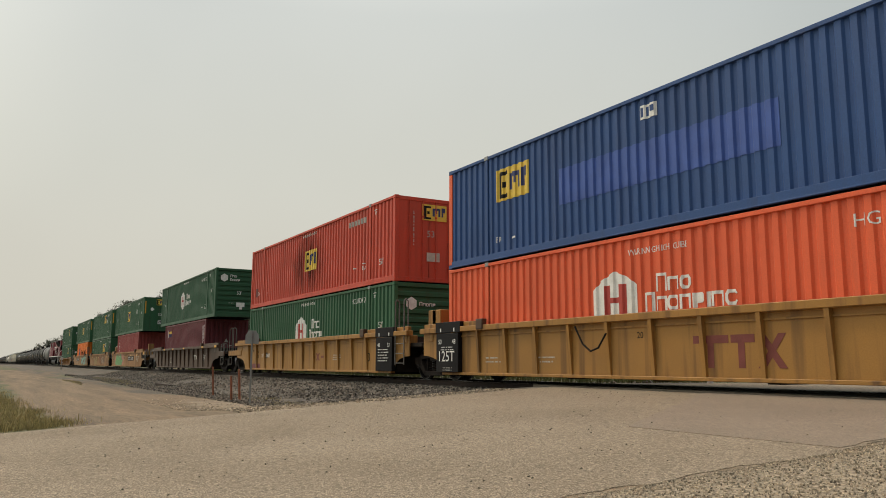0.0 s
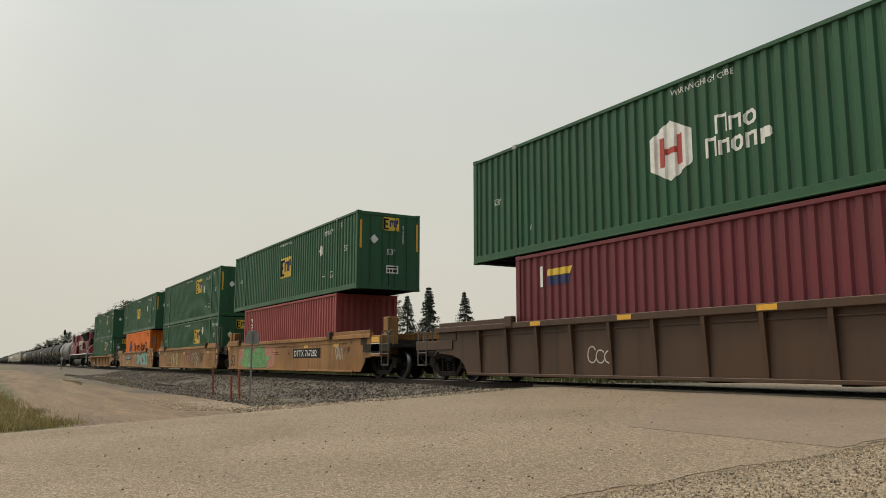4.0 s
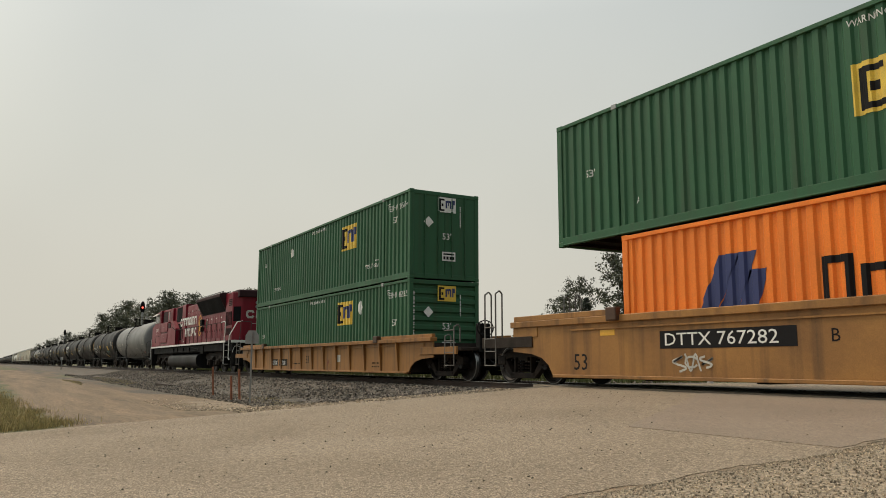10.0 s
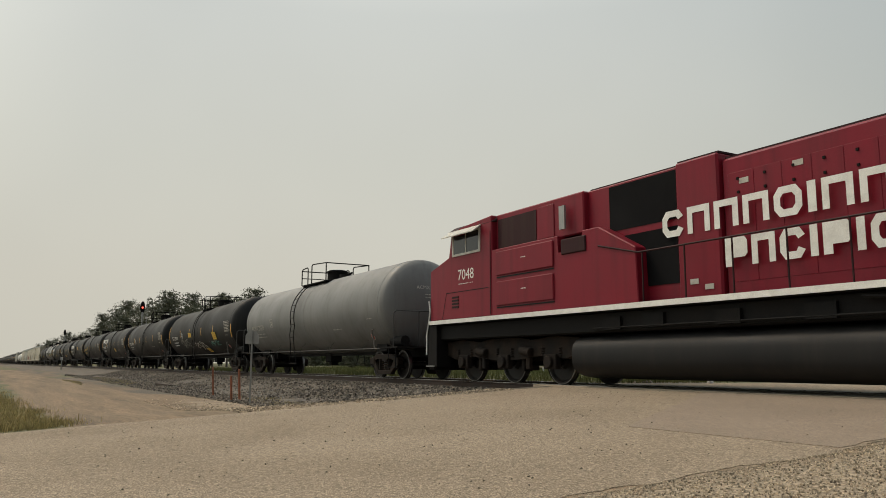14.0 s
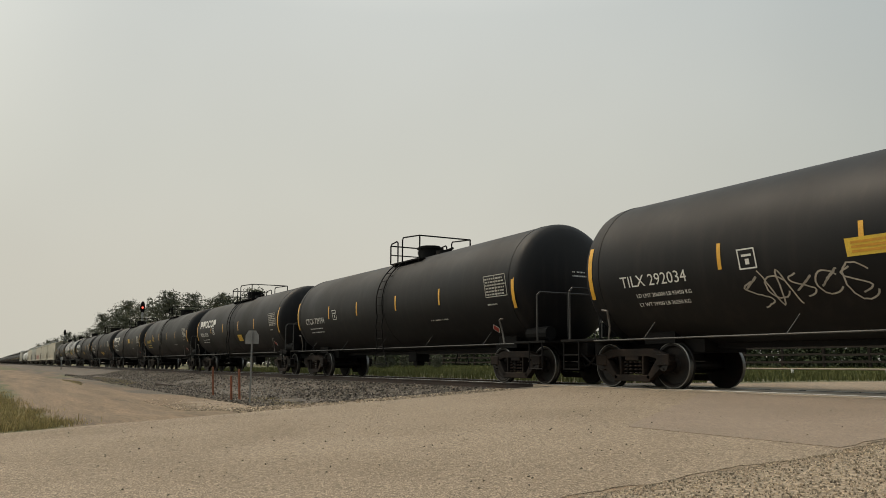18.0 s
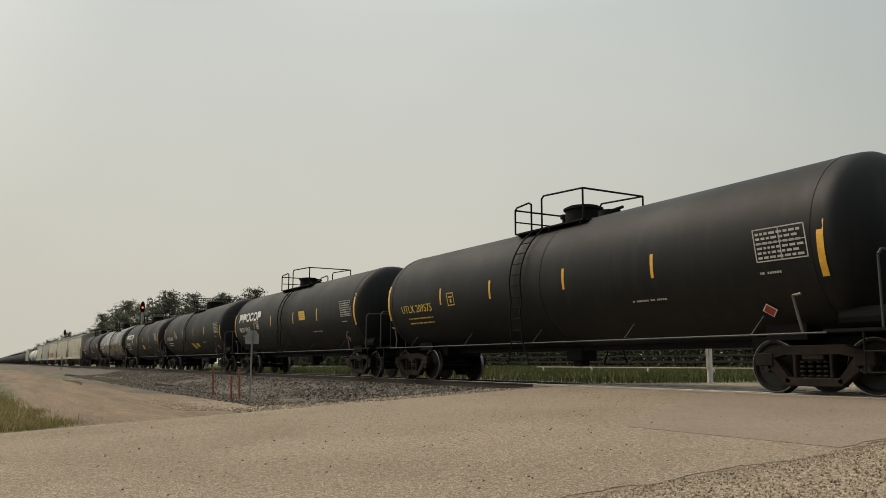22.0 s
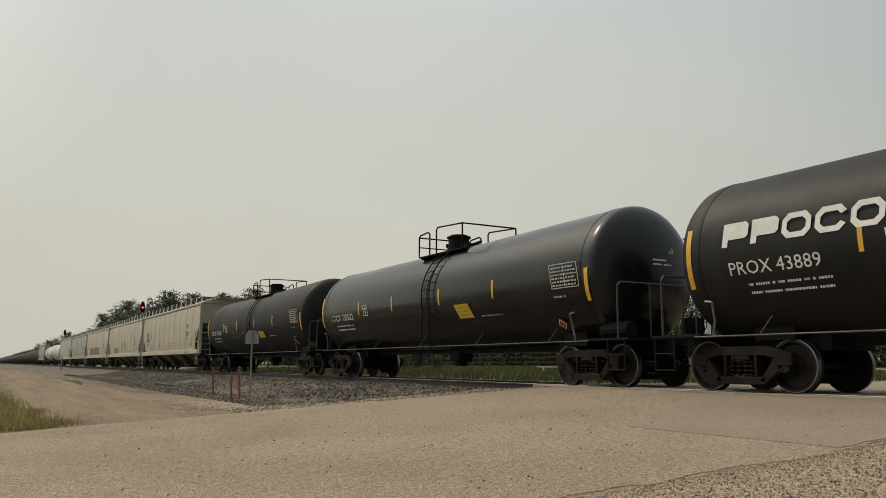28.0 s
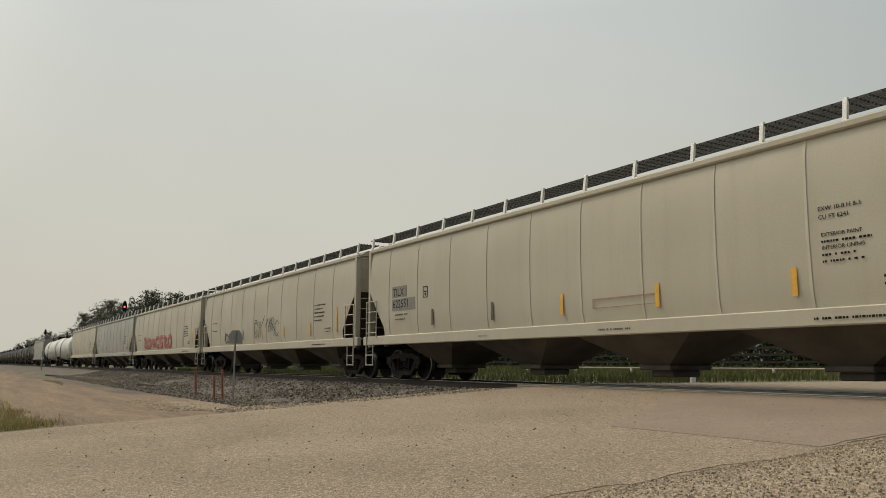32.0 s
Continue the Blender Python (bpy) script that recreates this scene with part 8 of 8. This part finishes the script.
def scrap(x, y, rz, l):
    ob = thing("old_sleeper", "broken dark timber sleeper lying in the dirt", "timber")
    bm = bmesh.new()
    box(bm, -l / 2, l / 2, -.1, .1, 0, .16)
    part("timber", bm, M["tie"], ob, bevel=0.02)
    ob.matrix_basis = pose(x, y, ground_z(x, y) - .03, 0, 3, rz)


scrap(-42.0, 8.0, 20, 1.3)
scrap(-78.0, 6.8, 70, .9)


# ---- trees ----
def tree(name, h, seed, kind="leafy", spread=0.32, dense=1.0):
    ob = thing(name, {"leafy": "loose-crowned deciduous tree with green leaves paled for haze", "spruce": "dark narrow spruce tree", "bush": "low dense roadside bush"}[kind], "bush" if kind == "bush" else "tree", "trees beyond the track")
    rnd = random.Random(seed)
    bm = bmesh.new()
    tips = []
    if kind == "spruce":
        tube(bm, (0, 0, -.2), (0, 0, h * .96), .02 * h, 7, .01)
        for k in range(26):
            z = h * (.10 + .86 * k / 26)
            reach = h * .25 * (1 - (z / h)) + .05
            for j in range(6):
                a = rnd.uniform(0, 6.28)
                e = Vector((reach * math.cos(a), reach * math.sin(a), z - .25 * reach))
                tube(bm, (0, 0, z), e, .02, 3, .008, caps=False)
                for q in range(3):
                    tips.append((Vector((0, 0, z)).lerp(e, .35 + .3 * q), .10 + .13 * reach))
    elif kind == "leafy":
        lean = Vector((rnd.uniform(-.05, .05) * h, rnd.uniform(-.05, .05) * h, 0))
        knots = [Vector((0, 0, -.2))] + [lean * (k / 8) ** 2 + Vector((rnd.uniform(-.09, .09), rnd.uniform(-.09, .09), h * .95 * k / 8)) for k in range(1, 9)]
        for k in range(8):
            tube(bm, knots[k], knots[k + 1], .017 * h * (1 - k / 8.6), 7, .017 * h * (1 - (k + 1) / 8.6), caps=False)
        for k in range(44):
            f = .16 + .82 * (k + rnd.random()) / 44
            root = knots[int(f * 8)].lerp(knots[min(int(f * 8) + 1, 8)], f * 8 % 1)
            full = math.sin(math.pi * min(1, f * .86 + .10)) ** .7
            ln = h * spread * full * rnd.choice((.55, .8, 1.0, 1.0, 1.25))
            a = k * 2.4 + rnd.uniform(-.5, .5)
            rise = rnd.uniform(.35, 1.0)
            way = Vector((math.cos(a), math.sin(a), rise)).normalized() * ln
            end = root + way
            tube(bm, root, end, .0042 * h * (1.2 - f), 4, .006, caps=False)
            for q in range(5):
                p = root.lerp(end, .35 + .17 * q) + Vector([rnd.gauss(0, .035 * h) for _ in range(3)])
                tips.append((p, h * rnd.uniform(.026, .052)))
        tips.append((knots[8], h * .03))
    else:
        for b in range(3):
            bx, by = rnd.uniform(-.5, .5), rnd.uniform(-.5, .5)
            lean = Vector((rnd.uniform(-.06, .06) * h, rnd.uniform(-.06, .06) * h, 0))
            p0, r0 = Vector((bx, by, -.2)), .018 * h
            for k in range(6):
                p1 = Vector((bx, by, 0)) + lean * ((k + 1) / 6) + Vector((rnd.uniform(-.1, .1), rnd.uniform(-.1, .1), h * .88 * (k + 1) / 6))
                tube(bm, p0, p1, r0, 7, r0 * .78, caps=False)
                for j in range(5):
                    a = rnd.uniform(0, 6.28)
                    ln = h * spread * rnd.uniform(.5, 1.05) * (1.15 - .13 * k)
                    mid = p1 + Vector((math.cos(a) * ln * .55, math.sin(a) * ln * .55, ln * .35))
                    end = p1 + Vector((math.cos(a) * ln, math.sin(a) * ln, ln * rnd.uniform(.4, .95)))
                    tube(bm, p1, mid, r0 * .4, 4, r0 * .25, caps=False)
                    tube(bm, mid, end, r0 * .25, 4, r0 * .08, caps=False)
                    for q in range(2):
                        tips.append((mid.lerp(end, .1 + .3 * q) + Vector((rnd.gauss(0, .15), rnd.gauss(0, .15), rnd.gauss(0, .15))), .05 * h + .18))
                p0, r0 = p1, r0 * .76
    trunk = part("trunk", bm, M["bark"], ob, smooth=True)
    verts, faces = [], []
    for c, r in tips:
        for k in range(int({"leafy": 27, "spruce": 20, "bush": 26}[kind] * dense)):
            p = c + Vector((rnd.gauss(0, r * .52), rnd.gauss(0, r * .52), rnd.gauss(0, r * .42)))
            s = rnd.uniform(.06, .13) * {"leafy": 1.25, "spruce": .9, "bush": 2.1}[kind] * (h / 10) ** .5
            q = Euler((rnd.uniform(-1.2, 1.2), rnd.uniform(-1.2, 1.2), rnd.uniform(0, 6.3))).to_matrix()
            i = len(verts)
            for u, v in ((-1, 0), (0, -.55), (1, 0), (0, .55)):
                verts.append(p + q @ Vector((u * s, v * s, 0)))
            faces.append((i, i + 1, i + 2, i + 3))
    me = bpy.data.meshes.new("crown")
    me.from_pydata(verts, [], faces)
    k = h / sorted(v.z for v in verts)[-40]
    me.transform(Matrix.Scale(k, 4))
    trunk.data.transform(Matrix.Scale(k, 4))
    me.materials.append(M["needle" if kind == "spruce" else "leaf"])
    cr = new("crown", me)
    cr.parent = ob
    return ob


def plant_trees():
    protos = [tree("tree", 10, 1), tree("tree", 10, 2, spread=.26), tree("tree", 10, 3, spread=.36, dense=.55), tree("tree", 10, 4, spread=.30, dense=.8)]
    spruce, bush = tree("spruce", 10, 5, "spruce"), tree("bush", 3.2, 6, "bush", .5)
    rnd = random.Random(9)
    used = set()

    def put(p, x, y, h, base):
        z = ground_z(x, y)
        m = pose(x, y, z, 0, 0, rnd.uniform(0, 360)) @ Matrix.Scale(h / base, 4)
        if p.name in used:
            copy_thing(p, m)
        else:
            used.add(p.name)
            p.matrix_basis = m
    # grove close behind the track, far down the line, with single taller crowns
    for i, (x, y, top) in enumerate(((-423, 23, 10.0), (-397, 25, 11.0), (-343, 24, 10.3), (-322, 26, 11.2), (-286, 26, 10.4), (-227, 22, 8.0), (-211, 22, 9.1), (-243, 28, 12.2), (-195, 24, 11.2), (-183, 24, 11.7), (-209, 29, 15.2), (-172, 25, 11.0), (-182, 28, 13.5), (-154, 25, 10.5), (-152, 26, 11.9), (-124, 23, 10.9), (-134, 26, 11.2), (-132, 28, 11.3), (-117, 26, 9.4), (-119, 27, 9.2), (-112, 27, 10.6), (-89, 22, 8.7), (-102, 27, 9.0), (-94, 26, 8.1), (-83, 24, 8.1), (-74, 22, 7.0), (-88, 28, 7.8))):
        put(protos[(0, 1, 3, 1, 0, 3, 2)[i % 7]], x, y, top * .98, 10)
    for i in range(34):
        x = -78 - 10.2 * i + rnd.uniform(-4, 4)
        put(protos[rnd.randrange(4)], x, 29 + rnd.uniform(0, 6), (7.0 if i < 2 else 8.3 + .006 * i * 10) * rnd.uniform(.76, .92), 10)
    # belt of trees across the field
    for x, y, h, k in ((-72, 60, 10.4, 3), (-76, 61, 9.2, 0), (-64, 60, 11.6, 1), (-60, 62, 12.2, 0), (-56, 59, 12.6, 3), (-52, 60, 11.8, 1), (-48, 60, 10.8, 3), (-44, 60, 9.2, 2), (-41, 61, 8.4, 0), (-36, 63, 6.6, 1), (-30, 64, 5.8, 3), (-26, 66, 6.4, 2), (-20, 64, 5.6, 0), (-13, 66, 6.0, 1), (-5, 66, 6.6, 3), (4, 66, 7, 2), (-103, 50, 10.4, 0), (-108, 52, 9.8, 3), (-112, 51, 9.0, 1), (-118, 54, 9.6, 2)):
        put(protos[k], x, y, h, 10)
    for x, y, h in ((-90, 50, 10.2), (-81, 50, 8.7), (-93.5, 52, 9.0), (-98, 51, 9.5), (-68, 58, 7.5)):
        put(spruce, x, y, h, 10)
    for i in range(40):
        x = -84 + i * 2.8 + rnd.uniform(-.4, .4)
        if not ROAD_X0 - 1.5 < x < ROAD_X1 + 1.5:
            put(bush, x, 44 + rnd.uniform(0, 4.5), rnd.uniform(2.3, 3.5), 3.2)
    for i in range(17):
        x = -82 + i * 2.05 + rnd.uniform(-.6, .6)
        put(bush, x, 25.5 + rnd.uniform(0, 6), rnd.uniform(1.3, 2.3), 3.2)
    for i in range(20):
        x = -150 + i * 3.6 + rnd.uniform(-1, 1)
        put(bush, x, 47 + rnd.uniform(-3, 6) - (10 if x < -110 else 0), rnd.uniform(2.2, 4.0), 3.2)


plant_trees()


def far_woods():
    """Continuous scrub behind the fence, as loose leaf clumps with an uneven top."""
    rnd = random.Random(77)
    verts, faces = [], []
    for _ in range(150000):
        x, y = rnd.uniform(-130, 45), 43.5 + rnd.gauss(0, 1.3)
        top = 2.7 + 1.1 * noise.noise((x * .16, 0, 2)) + .9 * noise.noise((x * .7, 3, 2)) + .5 * noise.noise((x * 2.3, 5, 2))
        if ROAD_X0 - .5 < x < ROAD_X1 + .5:
            top *= .45
        z = ground_z(x, y) + top * rnd.random() ** 1.3
        s = rnd.uniform(.06, .19)
        q = Euler((rnd.uniform(-1.4, 1.4), rnd.uniform(-1.4, 1.4), rnd.uniform(0, 6.3))).to_matrix()
        i = len(verts)
        verts += [Vector((x, y, z)) + q @ Vector((u * s, v * s, 0)) for u, v in ((-1, 0), (0, -.6), (1, 0), (0, .6))]
        faces.append((i, i + 1, i + 2, i + 3))
    me = bpy.data.meshes.new("far_scrub")
    me.from_pydata(verts, [], faces)
    me.materials.append(M["scrub"])
    tagged(new("far_scrub", me), "dark green scrub behind the paddock fence", "bushes", kind="stuff")


far_woods()


def horizon_woods():
    """Low woods at the end of the line, as loose clumps."""
    rnd = random.Random(78)
    verts, faces = [], []
    for _ in range(9000):
        x, y = rnd.uniform(-1100, -560), rnd.uniform(-60, 60)
        if abs(y - TRACK_Y) < 7:
            continue
        z = (6.5 + 3 * noise.noise((x * .01, y * .09, 4))) * rnd.random()
        s = rnd.uniform(.5, 1.3)
        q = Euler((rnd.uniform(-1.4, 1.4), rnd.uniform(-1.4, 1.4), rnd.uniform(0, 6.3))).to_matrix()
        i = len(verts)
        verts += [Vector((x, y, z)) + q @ Vector((u * s, v * s, 0)) for u, v in ((-1, 0), (0, -.6), (1, 0), (0, .6))]
        faces.append((i, i + 1, i + 2, i + 3))
    me = bpy.data.meshes.new("horizon_woods")
    me.from_pydata(verts, [], faces)
    me.materials.append(M["scrub"])
    tagged(new("horizon_woods", me), "low dark woods at the far end of the line", "trees", kind="stuff")


horizon_woods()


# ---- grass and loose stones ----
def blades(name, count, place, material, lo, hi, wide, label, seed):
    rnd = random.Random(seed)
    verts, faces = [], []
    for _ in range(count):
        x, y, z = place(rnd)
        h, a = rnd.uniform(lo, hi), rnd.uniform(0, 6.28)
        w = wide * rnd.uniform(.6, 1.3)
        dx, dy = math.cos(a) * w, math.sin(a) * w
        bx, by = rnd.gauss(0, .3) * h, rnd.gauss(0, .3) * h
        i = len(verts)
        verts += [(x - dx, y - dy, z - .03), (x + dx, y + dy, z - .03), (x + bx * .4 + dx * .7, y + by * .4 + dy * .7, z + h * .6), (x + bx * .4 - dx * .7, y + by * .4 - dy * .7, z + h * .6), (x + bx, y + by, z + h)]
        faces += [(i, i + 1, i + 2, i + 3), (i + 3, i + 2, i + 4)]
    me = bpy.data.meshes.new(name)
    me.from_pydata(verts, [], faces)
    me.materials.append(material)
    return tagged(new(name, me), label, "grass", kind="stuff")


def verge(r):
    x = -14.85 - abs(r.gauss(0, 9))
    y = 1.0 - .03 * (x + 15) * -0.4 - abs(r.gauss(0, 1.6)) - max(0, (x + 24) * -.012) + r.gauss(0, .22) + .5 * noise.noise((x * .35, 0, 4))
    return x, y, ground_z(x, y)


def far_verge(r):
    x, y = r.uniform(-75, -15.2), 16.2 + 20 * r.random() ** 1.4
    return x, y, ground_z(x, y)


def far_field(r):
    x, y = r.uniform(-60, 12), 24 + 18 * r.random()
    if ROAD_X0 < x < ROAD_X1:
        x -= 12
    return x, y, ground_z(x, y)


def thin(r):
    while True:
        x, y = r.uniform(-70, -19), r.uniform(4.5, 8.4)
        if noise.noise((x * .05, y * .45, 5)) > .12:
            return x, y, ground_z(x, y)


blades("verge_grass", 42000, verge, M["verge"], .02, .12, .0045, "dry yellow-green grass and weeds on the verge", 1)
blades("weed_flowers", 2600, verge, M["bloom"], .09, .22, .008, "pale seed heads among the weeds", 2)
blades("far_verge_grass", 30000, far_verge, M["grass"], .06, .32, .016, "long green grass beyond the track", 3)
blades("field_grass", 26000, far_field, M["grass"], .05, .28, .02, "long green grass in the field", 4)
blades("dirt_grass", 9000, thin, M["verge"], .02, .07, .006, "sparse dry grass in the dirt", 5)


def on_ballast(r):
    x = -15.75 - 62 * r.random() ** 1.7
    a = r.uniform(-6.4, -.85) if r.random() < .88 else r.uniform(.85, 3.4)
    if abs(a) < 1.5:
        z = -.20
    elif abs(a) < 2.0:
        z = -.21 - (abs(a) - 1.5) * .1
    elif abs(a) < 3.3:
        z = -.26 - (abs(a) - 2.0) * .185
    else:
        z = max(-.50 - (abs(a) - 3.3) * .115, ground_z(x, TRACK_Y + a))
    return x, TRACK_Y + a, z + r.uniform(-.01, .03)


def on_shoulder(r):
    x = ROAD_X1 + .05 + 4.2 * r.random() ** 1.3
    y = r.uniform(1.2, 11)
    return x, y, ground_z(x, y) + .002


def road_rim(r):
    y = r.uniform(1.5, 11)
    x = ROAD_X1 + .16 * noise.noise((y * 0.7, 5, 0)) + .08 * noise.noise((y * 3.7, 7, 0)) + r.gauss(.02, .045)
    return x, y, road_z(y) - .012


def on_road(r):
    x, y = r.uniform(-14.4, -5), r.uniform(1, 11.3)
    return x, y, road_z(y) + .003


def left_rim(r):
    y = 4.2 + 6.3 * r.random() ** 1.5
    x = ROAD_X0 - abs(r.gauss(0, 1.1 if y > 7 else 4.0)) - .02
    return x, y, ground_z(x, y) + .004


scatter_stones("ballast_stones", 27000, on_ballast, M["rock"], .022, .062, "crushed grey ballast stones along the track", "ballast", 21)
scatter_stones("shoulder_stones", 36000, on_shoulder, M["pebble"], .004, .015, "loose tan gravel on the road shoulder", "gravel", 22)
scatter_stones("rim_stones", 5000, road_rim, M["tar"], .005, .013, "dark crumbled asphalt along the road's edge", "gravel", 23)
scatter_stones("road_grit", 500, on_road, M["tar"], .006, .016, "scattered dark grit on the road", "gravel", 24)
scatter_stones("verge_stones", 3600, left_rim, M["pebble"], .010, .034, "pale gravel between road and track bed", "gravel", 25)


# ---- motion: the whole train rolls past at about 40 km/h ----
def motions():
    first = {}
    for w, dx, r in SPINS:
        if (dx, r) not in first:
            walk(w, spin_rows(dx, r))
            first[(dx, r)] = w
        else:
            src = first[(dx, r)].animation_data
            w.rotation_mode = "QUATERNION"
            d = w.animation_data_create()
            d.action = src.action
            d.action_slot = src.action_slot
    for row in MOVES:
        ob, x = row[0], row[1]
        z = row[2] if len(row) > 2 else 0.0
        walk(ob, [(t, pose(x + run(t), TRACK_Y, z)) for t in range(0, 33, 2)])


motions()
